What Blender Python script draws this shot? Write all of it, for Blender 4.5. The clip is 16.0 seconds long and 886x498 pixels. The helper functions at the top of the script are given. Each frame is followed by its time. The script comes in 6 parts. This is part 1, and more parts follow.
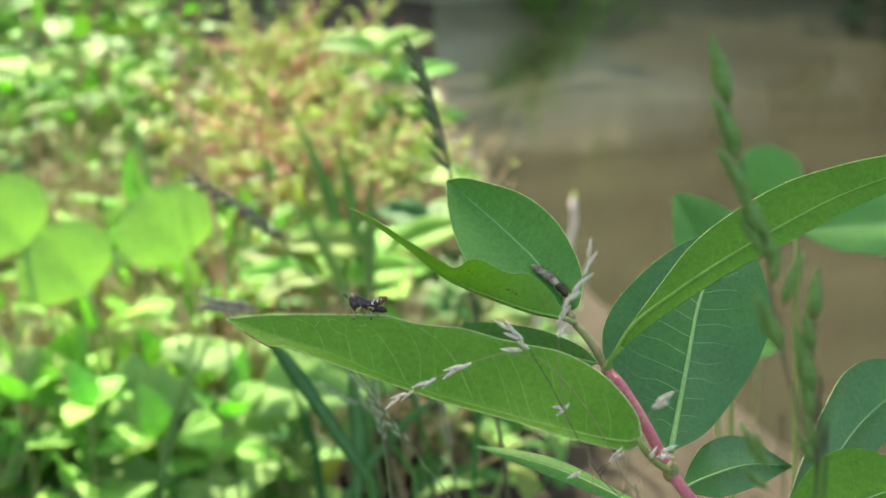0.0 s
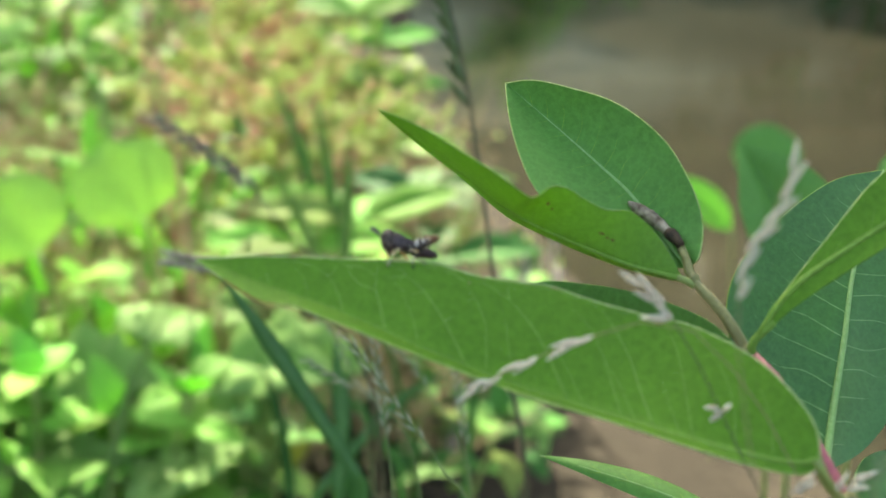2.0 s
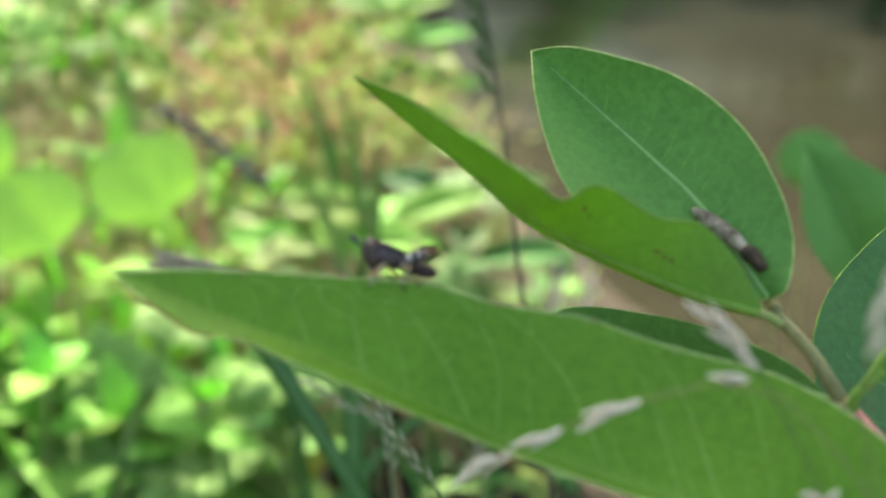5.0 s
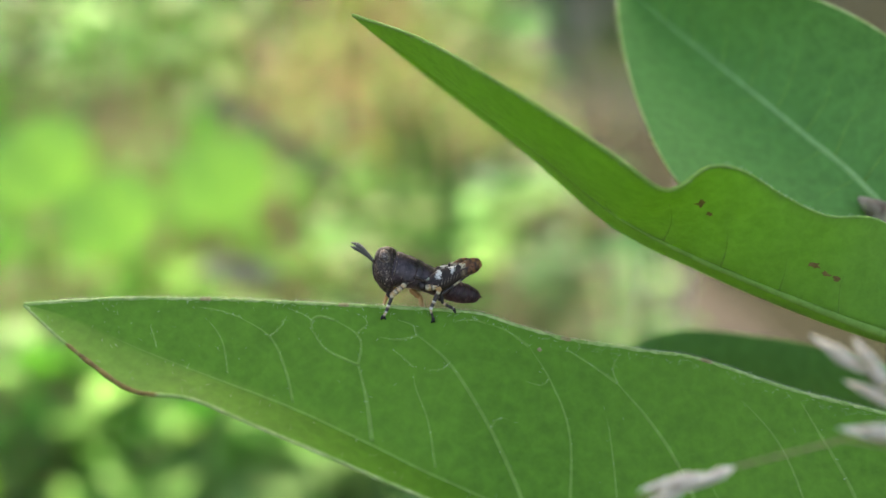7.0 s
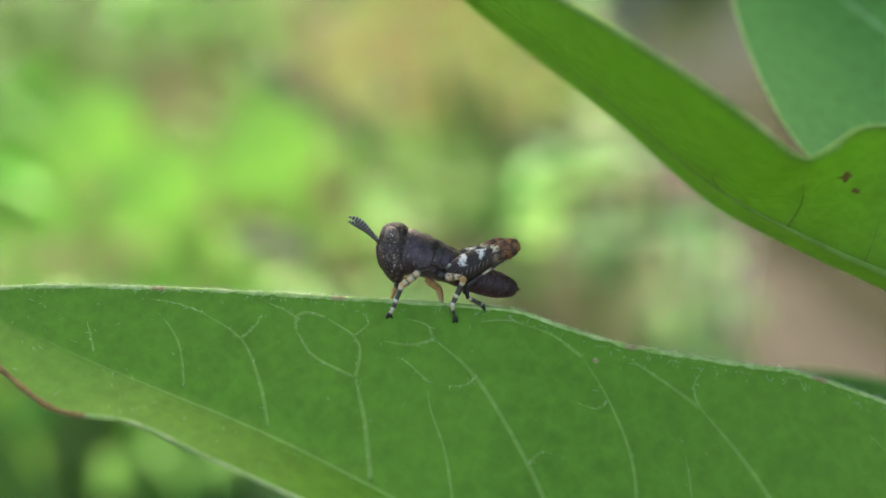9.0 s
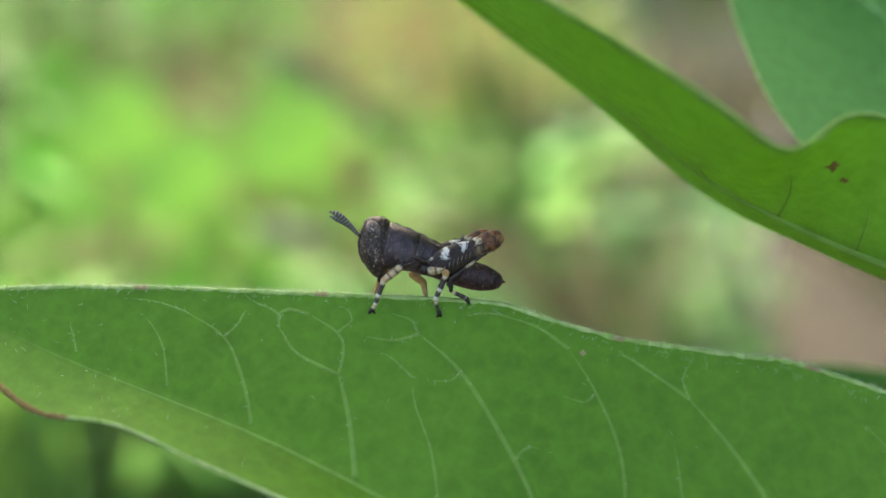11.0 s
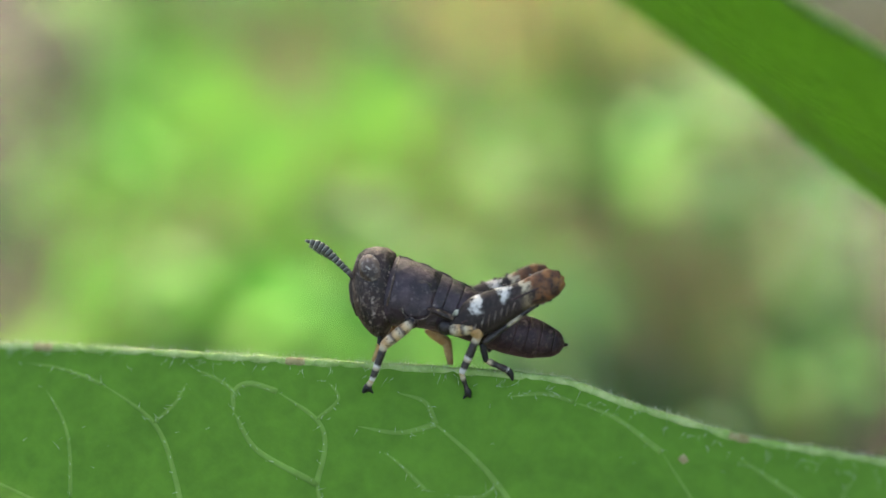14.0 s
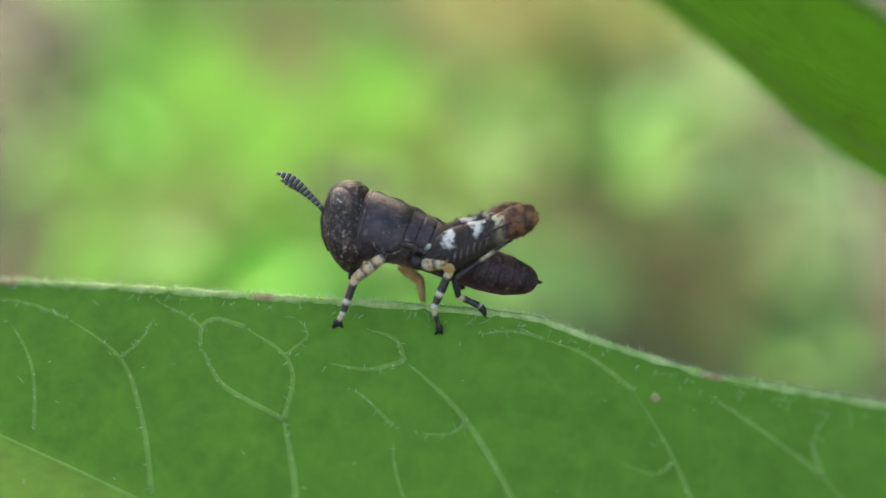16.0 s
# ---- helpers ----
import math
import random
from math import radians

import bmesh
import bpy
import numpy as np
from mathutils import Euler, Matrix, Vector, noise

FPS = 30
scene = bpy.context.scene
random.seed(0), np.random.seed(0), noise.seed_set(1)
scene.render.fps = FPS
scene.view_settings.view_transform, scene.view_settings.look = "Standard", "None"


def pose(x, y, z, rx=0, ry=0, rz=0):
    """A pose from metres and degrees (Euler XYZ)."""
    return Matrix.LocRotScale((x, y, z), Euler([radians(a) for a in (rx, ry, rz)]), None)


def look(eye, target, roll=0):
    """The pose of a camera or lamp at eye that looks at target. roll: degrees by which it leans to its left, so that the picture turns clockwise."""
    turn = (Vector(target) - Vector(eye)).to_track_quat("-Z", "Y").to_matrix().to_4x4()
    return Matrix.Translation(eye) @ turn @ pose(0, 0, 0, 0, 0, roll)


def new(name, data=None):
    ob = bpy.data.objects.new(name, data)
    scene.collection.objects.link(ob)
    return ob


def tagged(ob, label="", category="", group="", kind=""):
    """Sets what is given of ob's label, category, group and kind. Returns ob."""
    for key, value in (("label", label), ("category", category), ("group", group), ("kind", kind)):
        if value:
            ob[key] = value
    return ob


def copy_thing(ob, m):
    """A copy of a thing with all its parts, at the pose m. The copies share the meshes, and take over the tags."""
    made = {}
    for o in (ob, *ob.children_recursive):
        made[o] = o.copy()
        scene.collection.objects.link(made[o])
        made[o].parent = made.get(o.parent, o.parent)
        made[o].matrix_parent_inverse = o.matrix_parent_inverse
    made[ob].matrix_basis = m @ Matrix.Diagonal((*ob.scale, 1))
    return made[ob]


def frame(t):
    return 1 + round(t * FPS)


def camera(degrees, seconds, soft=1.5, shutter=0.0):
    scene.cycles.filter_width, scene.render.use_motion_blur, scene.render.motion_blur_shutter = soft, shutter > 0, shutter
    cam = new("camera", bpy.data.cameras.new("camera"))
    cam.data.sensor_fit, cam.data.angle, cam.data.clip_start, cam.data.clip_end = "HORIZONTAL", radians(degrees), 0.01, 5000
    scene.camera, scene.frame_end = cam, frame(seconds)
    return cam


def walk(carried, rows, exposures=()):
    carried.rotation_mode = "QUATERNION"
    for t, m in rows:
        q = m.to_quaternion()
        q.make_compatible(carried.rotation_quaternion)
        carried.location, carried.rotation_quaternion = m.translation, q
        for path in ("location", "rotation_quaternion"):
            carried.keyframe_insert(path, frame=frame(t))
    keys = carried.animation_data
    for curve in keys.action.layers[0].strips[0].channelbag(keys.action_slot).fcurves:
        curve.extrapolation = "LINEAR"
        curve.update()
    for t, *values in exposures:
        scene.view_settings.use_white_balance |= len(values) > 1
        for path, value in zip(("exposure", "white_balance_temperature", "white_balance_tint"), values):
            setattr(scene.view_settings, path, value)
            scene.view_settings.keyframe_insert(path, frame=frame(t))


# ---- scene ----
# Eye-line frame: x to the right, y down, z ahead, in centimetres, tilted 18 degrees down from level, 0.70 m over the water.
TILT = radians(18)
CT, ST = math.cos(TILT), math.sin(TILT)


def E(p):
    x, y, z = p
    return Vector((x / 100, (-ST * y + CT * z) / 100, 0.7 + (-CT * y - ST * z) / 100))


# ---- camera ----
cam = camera(45, 16.0)
PATH = [
    (0, pose(0.02047, -0.05817, 0.72490, 72.384, 2.383, 0.904)),
    (0.5, pose(0.00923, -0.03736, 0.71801, 72.440, 1.535, 1.204)),
    (1, pose(0.00396, -0.01595, 0.70647, 71.882, 0.581, 0.683)),
    (1.5, pose(0.00000, 0.00000, 0.70000, 71.786, 0.041, 0.136)),
    (2, pose(0.00023, 0.01648, 0.69108, 71.316, -0.043, -0.275)),
    (2.5, pose(0.00076, 0.03402, 0.68462, 71.388, -0.162, -0.632)),
    (3, pose(-0.00190, 0.04225, 0.68589, 71.864, 0.010, -0.602)),
    (3.5, pose(-0.00246, 0.04610, 0.68512, 71.447, -0.264, -0.402)),
    (4, pose(-0.00002, 0.05084, 0.68255, 71.181, -0.458, -0.684)),
    (4.2, pose(0.00073, 0.04776, 0.68278, 71.157, -0.850, -0.408)),
    (6.3, pose(0.00819, 0.07561, 0.67228, 72.051, 1.629, 5.064)),
    (6.5, pose(0.00822, 0.07614, 0.67269, 71.836, 1.613, 5.400)),
    (7, pose(0.00679, 0.09245, 0.66895, 71.135, 1.982, 5.958)),
    (7.5, pose(0.00528, 0.10630, 0.66466, 70.640, 1.964, 7.022)),
    (8, pose(0.00591, 0.11251, 0.66229, 70.152, 2.196, 7.827)),
    (8.2, pose(0.00498, 0.11231, 0.66230, 70.025, 2.072, 8.186)),
    (10.3, pose(0.00848, 0.11385, 0.66201, 69.423, 3.386, 9.677)),
    (10.5, pose(0.00817, 0.11401, 0.66158, 69.280, 3.492, 9.779)),
    (11, pose(0.00855, 0.11418, 0.66239, 68.938, 3.930, 9.727)),
    (11.5, pose(0.00864, 0.11551, 0.66143, 68.887, 4.309, 9.931)),
    (12, pose(0.00716, 0.12219, 0.65969, 68.702, 4.616, 11.178)),
    (12.5, pose(0.00546, 0.12809, 0.65730, 68.205, 4.745, 12.191)),
    (13, pose(0.00788, 0.13405, 0.65432, 67.497, 4.899, 12.994)),
    (13.5, pose(0.00866, 0.13571, 0.65631, 67.529, 5.409, 13.837)),
    (14, pose(0.00706, 0.13566, 0.65739, 67.766, 5.551, 14.334)),
    (14.5, pose(0.00546, 0.13522, 0.65727, 67.811, 5.456, 14.512)),
    (15, pose(0.00565, 0.13488, 0.65596, 67.287, 5.221, 14.325)),
    (15.5, pose(0.00632, 0.13482, 0.65473, 67.097, 4.937, 14.343)),
    (16, pose(0.00791, 0.13567, 0.65509, 67.092, 4.941, 14.392)),
]
walk(cam, PATH, exposures=[(0.0, 2.74, 7600, 1), (4.2, 2.72, 7600, 1), (6.3, 2.70, 7400, 10), (7.2, 2.70, 7400, 9), (8.2, 2.72, 7300, 6), (12.5, 2.70, 7200, 7), (16.0, 2.70, 7200, 7)])
focus = new("focus_mark")
focus.location = E((-0.40, 0.70, 21.0))
focus.empty_display_size = 0.002
tagged(focus, kind="structure")
cam.data.dof.use_dof = True
cam.data.dof.focus_object = focus
cam.data.dof.aperture_fstop = 13.0

# ---- light ----
SUN_EL, SUN_AZ = 40.0, -12.0     # degrees; azimuth from straight ahead, to the right
world = bpy.data.worlds.new("sky")
scene.world = world
world.use_nodes = True
nt = world.node_tree
sky = nt.nodes.new("ShaderNodeTexSky")
sky.sky_type = "NISHITA"
sky.sun_disc = False
sky.sun_elevation = radians(SUN_EL)
sky.sun_rotation = radians(SUN_AZ)
sky.dust_density = 4.0
sky.ozone_density = 0.4
nt.links.new(sky.outputs[0], nt.nodes["Background"].inputs[0])
nt.nodes["Background"].inputs[1].default_value = 0.095
sun = new("sun", bpy.data.lights.new("sun", "SUN"))
sun.data.energy, sun.data.angle, sun.data.color = 3.3, radians(0.6), (1.0, 0.95, 0.86)
az, el = radians(SUN_AZ), radians(SUN_EL)
sun.matrix_world = look((3 * math.sin(az) * math.cos(el), 3 * math.cos(az) * math.cos(el), 3 * math.sin(el)), (0, 0, 0))


# ---- materials ----
def mat(name):
    m = bpy.data.materials.new(name)
    m.use_nodes = True
    t = m.node_tree
    return m, t, t.nodes["Principled BSDF"], t.nodes["Material Output"]


def node(t, kind, **inputs):
    n = t.nodes.new("ShaderNode" + kind)
    for k, v in inputs.items():
        key = k.replace("_", " ")
        n.inputs[key].default_value = v
    return n


def ramp(t, fac, *stops):
    n = t.nodes.new("ShaderNodeValToRGB")
    el_ = n.color_ramp.elements
    while len(el_) < len(stops):
        el_.new(0.5)
    for e, (pos, c) in zip(el_, stops):
        e.position, e.color = pos, (*c, 1)
    t.links.new(fac, n.inputs[0])
    return n.outputs[0]


def mixc(t, fac, a, b, kind="MIX"):
    n = t.nodes.new("ShaderNodeMix")
    n.data_type, n.blend_type = "RGBA", kind
    for val, i in ((fac, 0), (a, 6), (b, 7)):
        if isinstance(val, (int, float)):
            n.inputs[i].default_value = val
        elif isinstance(val, tuple):
            n.inputs[i].default_value = (*val, 1)
        else:
            t.links.new(val, n.inputs[i])
    return n.outputs[2]


def coords(t):
    return t.nodes.new("ShaderNodeTexCoord").outputs["Object"]


def noise_tex(t, scale, detail=4, rough=0.55, where=None):
    n = node(t, "TexNoise", Scale=scale, Detail=detail, Roughness=rough)
    t.links.new(where or coords(t), n.inputs["Vector"])
    return n.outputs["Fac"]


def bump(t, height, b, strength, dist):
    n = node(t, "Bump", Strength=strength, Distance=dist)
    t.links.new(height, n.inputs["Height"])
    t.links.new(n.outputs[0], b.inputs["Normal"])
    return n.outputs[0]


def leaf_material(name, dark, light, cell=500, rough=0.45, through_=0.4, glow=(0.35, 0.6, 0.06), random=0.0, net=0.10, grain=1.0, spots=0.0, gloss=0.28):
    """Leaf tissue: mottled green, a fine net of veinlets, and light that comes through the blade."""
    m, t, b, out = mat(name)
    where = coords(t)
    big = noise_tex(t, 60 * grain, 3, 0.5, where)
    fine = noise_tex(t, 900 * grain, 5, 0.65, where)
    c = mixc(t, ramp(t, big, (0.3, (0, 0, 0)), (0.7, (1, 1, 1))), dark, light)
    mid = noise_tex(t, 330 * grain, 3, 0.6, where)
    c = mixc(t, ramp(t, mid, (0.36, (0.24,) * 3), (0.64, (0, 0, 0))), c, tuple(v * 0.72 for v in dark))
    c = mixc(t, ramp(t, fine, (0.35, (0, 0, 0)), (0.65, (0.45,) * 3)), c, tuple(min(1, v * 1.5) for v in light))
    vor = node(t, "TexVoronoi", Scale=cell)
    vor.feature = "DISTANCE_TO_EDGE"
    t.links.new(where, vor.inputs["Vector"])
    lines = ramp(t, vor.outputs["Distance"], (0.0, (1, 1, 1)), (0.09, (0, 0, 0)))
    if net:
        f = t.nodes.new("ShaderNodeMath")
        f.operation = "MULTIPLY"
        f.inputs[1].default_value = net
        t.links.new(lines, f.inputs[0])
        c = mixc(t, f.outputs[0], c, tuple(min(1, v * 1.9 + 0.02) for v in light))
    if spots:
        sp = noise_tex(t, 140 * grain, 2, 0.5, where)
        c = mixc(t, ramp(t, sp, (0.70, (0, 0, 0)), (0.76, (spots,) * 3)), c, (0.09, 0.06, 0.015))
    if random:
        info = t.nodes.new("ShaderNodeObjectInfo")
        h = node(t, "HueSaturation", Saturation=1.0)
        mr = node(t, "MapRange", To_Min=0.5 - 0.05 * random, To_Max=0.5 + 0.03 * random)
        mv = node(t, "MapRange", To_Min=1 - 0.45 * random, To_Max=1 + 0.5 * random)
        t.links.new(info.outputs["Random"], mr.inputs["Value"])
        wn = node(t, "TexWhiteNoise")
        wn.noise_dimensions = "1D"
        t.links.new(info.outputs["Random"], wn.inputs["W"])
        t.links.new(wn.outputs["Value"], mv.inputs["Value"])
        t.links.new(mr.outputs[0], h.inputs["Hue"])
        t.links.new(mv.outputs[0], h.inputs["Value"])
        t.links.new(c, h.inputs["Color"])
        c = h.outputs[0]
    t.links.new(c, b.inputs["Base Color"])
    b.inputs["Roughness"].default_value = rough
    b.inputs["Specular IOR Level"].default_value = gloss
    hgt = mixc(t, 0.12, fine, lines)
    nrm = bump(t, hgt, b, 0.3, 0.0001)
    tr = node(t, "BsdfTranslucent")
    t.links.new(mixc(t, 1.0, mixc(t, 0.5, c, (0.5, 0.5, 0.5), "MIX"), glow, "MULTIPLY"), tr.inputs["Color"])
    t.links.new(nrm, tr.inputs["Normal"])
    mix = node(t, "MixShader", Fac=through_)
    t.links.new(b.outputs[0], mix.inputs[1])
    t.links.new(tr.outputs[0], mix.inputs[2])
    t.links.new(mix.outputs[0], out.inputs[0])
    return m


def plain_material(name, a, b_, scale, rough=0.6, spec=0.4, fine=6.0, relief=0.4, dist=0.0005, metal=0.0, random=0.0):
    """Two-tone mottled surface with a second, finer grain and relief."""
    m, t, b, out = mat(name)
    where = coords(t)
    n1 = noise_tex(t, scale, 4, 0.6, where)
    n2 = noise_tex(t, scale * fine, 5, 0.7, where)
    c = mixc(t, ramp(t, n1, (0.35, (0, 0, 0)), (0.65, (1, 1, 1))), a, b_)
    c = mixc(t, ramp(t, n2, (0.4, (0, 0, 0)), (0.62, (0.5,) * 3)), c, tuple(v * 0.55 for v in a))
    if random:
        info = t.nodes.new("ShaderNodeObjectInfo")
        h = node(t, "HueSaturation")
        mv = node(t, "MapRange", To_Min=1 - random, To_Max=1 + random)
        t.links.new(info.outputs["Random"], mv.inputs["Value"])
        t.links.new(mv.outputs[0], h.inputs["Value"])
        t.links.new(c, h.inputs["Color"])
        c = h.outputs[0]
    t.links.new(c, b.inputs["Base Color"])
    b.inputs["Roughness"].default_value = rough
    b.inputs["Specular IOR Level"].default_value = spec
    b.inputs["Metallic"].default_value = metal
    bump(t, n2, b, relief, dist)
    return m


M_leaf_under = leaf_material("leaf_underside", (0.090, 0.235, 0.016), (0.140, 0.315, 0.027), cell=420, rough=0.55, through_=0.42, net=0.07)
# underside colour brightened, standing in for light through the notched leaf
M_leaf_lit = leaf_material("brightened_leaf_underside", (0.15, 0.325, 0.045), (0.21, 0.41, 0.07), cell=420, rough=0.55, through_=0.58, glow=(0.62, 0.92, 0.22), net=0.07)
M_leaf_upper = leaf_material("leaf_upper_side", (0.08, 0.225, 0.042), (0.115, 0.29, 0.06), cell=420, rough=0.52, through_=0.3)
M_leaf_blue = leaf_material("leaf_waxy_upper_side", (0.042, 0.140, 0.031), (0.064, 0.188, 0.045), cell=420, rough=0.4, through_=0.25, gloss=0.45)
M_vein = plain_material("vein_pale_green", (0.22, 0.42, 0.12), (0.30, 0.50, 0.18), 900, 0.5)
M_vein_soft = leaf_material("vein_faint", (0.175, 0.335, 0.052), (0.220, 0.39, 0.078), cell=420, rough=0.6, through_=0.36, net=0.0, gloss=0.2)
M_hair = plain_material("leaf_hair", (0.55, 0.62, 0.42), (0.7, 0.75, 0.55), 3000, 0.4)
M_margin = plain_material("leaf_margin", (0.20, 0.36, 0.06), (0.42, 0.52, 0.20), 700, 0.6, fine=3)
M_stem_red = plain_material("stem_red", (0.42, 0.10, 0.13), (0.52, 0.17, 0.17), 180, 0.4)
M_stem_green = plain_material("stem_green", (0.20, 0.27, 0.07), (0.26, 0.33, 0.10), 250, 0.45)
M_stem_olive = plain_material("stem_olive", (0.17, 0.17, 0.055), (0.27, 0.26, 0.10), 220, 0.45)
M_scar = plain_material("leaf_scar_brown", (0.13, 0.075, 0.02), (0.25, 0.17, 0.05), 1500, 0.7)
M_scorch = plain_material("scorched_leaf_edge", (0.12, 0.075, 0.015), (0.26, 0.19, 0.04), 900, 0.7)
M_bud = plain_material("dry_bud", (0.10, 0.065, 0.04), (0.52, 0.44, 0.33), 620, 0.75, fine=4)
M_bud_dark = plain_material("dry_bud_base", (0.03, 0.02, 0.012), (0.10, 0.06, 0.03), 900, 0.7)
M_weed = leaf_material("weed_leaf", (0.13, 0.28, 0.06), (0.20, 0.39, 0.10), cell=160, rough=0.62, through_=0.5, glow=(0.72, 0.92, 0.36), random=1.0, net=0.15, grain=0.25, gloss=0.2)
M_weed_lime = leaf_material("weed_leaf_lime", (0.165, 0.42, 0.06), (0.235, 0.51, 0.10), cell=120, rough=0.62, through_=0.58, glow=(0.72, 1.0, 0.45), random=0.5, net=0.2, grain=0.2, gloss=0.2)
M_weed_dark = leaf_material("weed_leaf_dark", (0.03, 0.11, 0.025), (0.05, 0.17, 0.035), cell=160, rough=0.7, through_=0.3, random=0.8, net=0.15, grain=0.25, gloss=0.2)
M_blade = leaf_material("grass_blade", (0.13, 0.27, 0.065), (0.19, 0.37, 0.10), cell=300, rough=0.7, through_=0.35, random=0.6, net=0.0, grain=0.4, gloss=0.2)
M_yellow = leaf_material("yellow_leaf", (0.40, 0.38, 0.04), (0.52, 0.48, 0.08), cell=200, through_=0.4, net=0.1, grain=0.3, gloss=0.2)
M_spikelet = leaf_material("green_spikelet", (0.07, 0.16, 0.035), (0.20, 0.34, 0.09), cell=600, rough=0.45, through_=0.35, net=0.2)
def husk_material():
    """Papery husk: pale, with darker purplish streaks along its length."""
    m, t, b, out = mat("dry_husk")
    mp = node(t, "Mapping", Scale=(220.0, 3200.0, 3200.0))
    t.links.new(coords(t), mp.inputs["Vector"])
    n1 = noise_tex(t, 1.0, 3, 0.6, mp.outputs[0])
    n2 = noise_tex(t, 700, 4, 0.6)
    c = mixc(t, ramp(t, n1, (0.36, (0, 0, 0)), (0.48, (1, 1, 1))), (0.36, 0.26, 0.19), (0.88, 0.85, 0.74))
    c = mixc(t, ramp(t, n2, (0.55, (0, 0, 0)), (0.70, (0.5,) * 3)), c, (0.60, 0.52, 0.36))
    t.links.new(c, b.inputs["Base Color"])
    b.inputs["Roughness"].default_value = 0.38
    bump(t, n1, b, 0.5, 0.0001)
    tr = node(t, "BsdfTranslucent")
    t.links.new(c, tr.inputs["Color"])
    mix = node(t, "MixShader", Fac=0.4)
    t.links.new(b.outputs[0], mix.inputs[1])
    t.links.new(tr.outputs[0], mix.inputs[2])
    t.links.new(mix.outputs[0], out.inputs[0])
    return m


M_husk = husk_material()
M_husk_purple = plain_material("purple_husk", (0.19, 0.165, 0.14), (0.48, 0.43, 0.35), 700, 0.65)
M_husk_dark = plain_material("dark_husk", (0.045, 0.047, 0.04), (0.15, 0.15, 0.125), 500, 0.65)
M_straw = plain_material("straw_stalk", (0.20, 0.17, 0.08), (0.30, 0.25, 0.12), 500, 0.6)
M_dark_stalk = plain_material("dark_stalk", (0.05, 0.055, 0.025), (0.09, 0.09, 0.04), 500, 0.6)
M_twig = plain_material("dry_red_twig", (0.44, 0.17, 0.12), (0.58, 0.33, 0.24), 80, 0.8, random=0.3)
M_straw_red = plain_material("rusty_dead_stalk", (0.30, 0.21, 0.10), (0.46, 0.37, 0.20), 60, 0.75)
M_chaff = leaf_material("dry_seed_chaff", (0.36, 0.50, 0.15), (0.55, 0.66, 0.28), cell=90, rough=0.7, through_=0.55, glow=(0.85, 0.95, 0.5), net=0.0, grain=0.3)
M_pale_twig = plain_material("bleached_stalk", (0.48, 0.36, 0.30), (0.66, 0.55, 0.47), 120, 0.7)
M_mud = plain_material("wet_mud", (0.030, 0.025, 0.018), (0.056, 0.046, 0.033), 5, 0.9, 0.12, fine=9, relief=0.8, dist=0.01)
M_bark = plain_material("tree_bark", (0.06, 0.045, 0.03), (0.13, 0.10, 0.07), 12, 0.85, fine=6, relief=0.8, dist=0.02)
M_farleaf = leaf_material("far_foliage", (0.03, 0.075, 0.015), (0.06, 0.13, 0.025), cell=20, through_=0.3, net=0.0, grain=0.02)
M_farbank = plain_material("clay_bank", (0.46, 0.43, 0.28), (0.62, 0.58, 0.39), 1.2, 0.85, fine=8, relief=0.8, dist=0.05)


def water_material():
    m, t, b, out = mat("muddy_water")
    where = coords(t)
    mp = node(t, "Mapping", Scale=(1.0, 2.6, 1.0))
    t.links.new(where, mp.inputs["Vector"])
    n1 = noise_tex(t, 1.1, 3, 0.5, mp.outputs[0])
    n2 = noise_tex(t, 9.0, 3, 0.5, mp.outputs[0])
    t.links.new(mixc(t, ramp(t, n1, (0.35, (0, 0, 0)), (0.65, (1, 1, 1))), (0.022, 0.0212, 0.0145), (0.034, 0.032, 0.0215)), b.inputs["Base Color"])
    b.inputs["Roughness"].default_value = 0.09
    b.inputs["IOR"].default_value = 1.33
    bump(t, mixc(t, 0.15, n1, n2), b, 0.055, 0.05)
    return m


M_water = water_material()


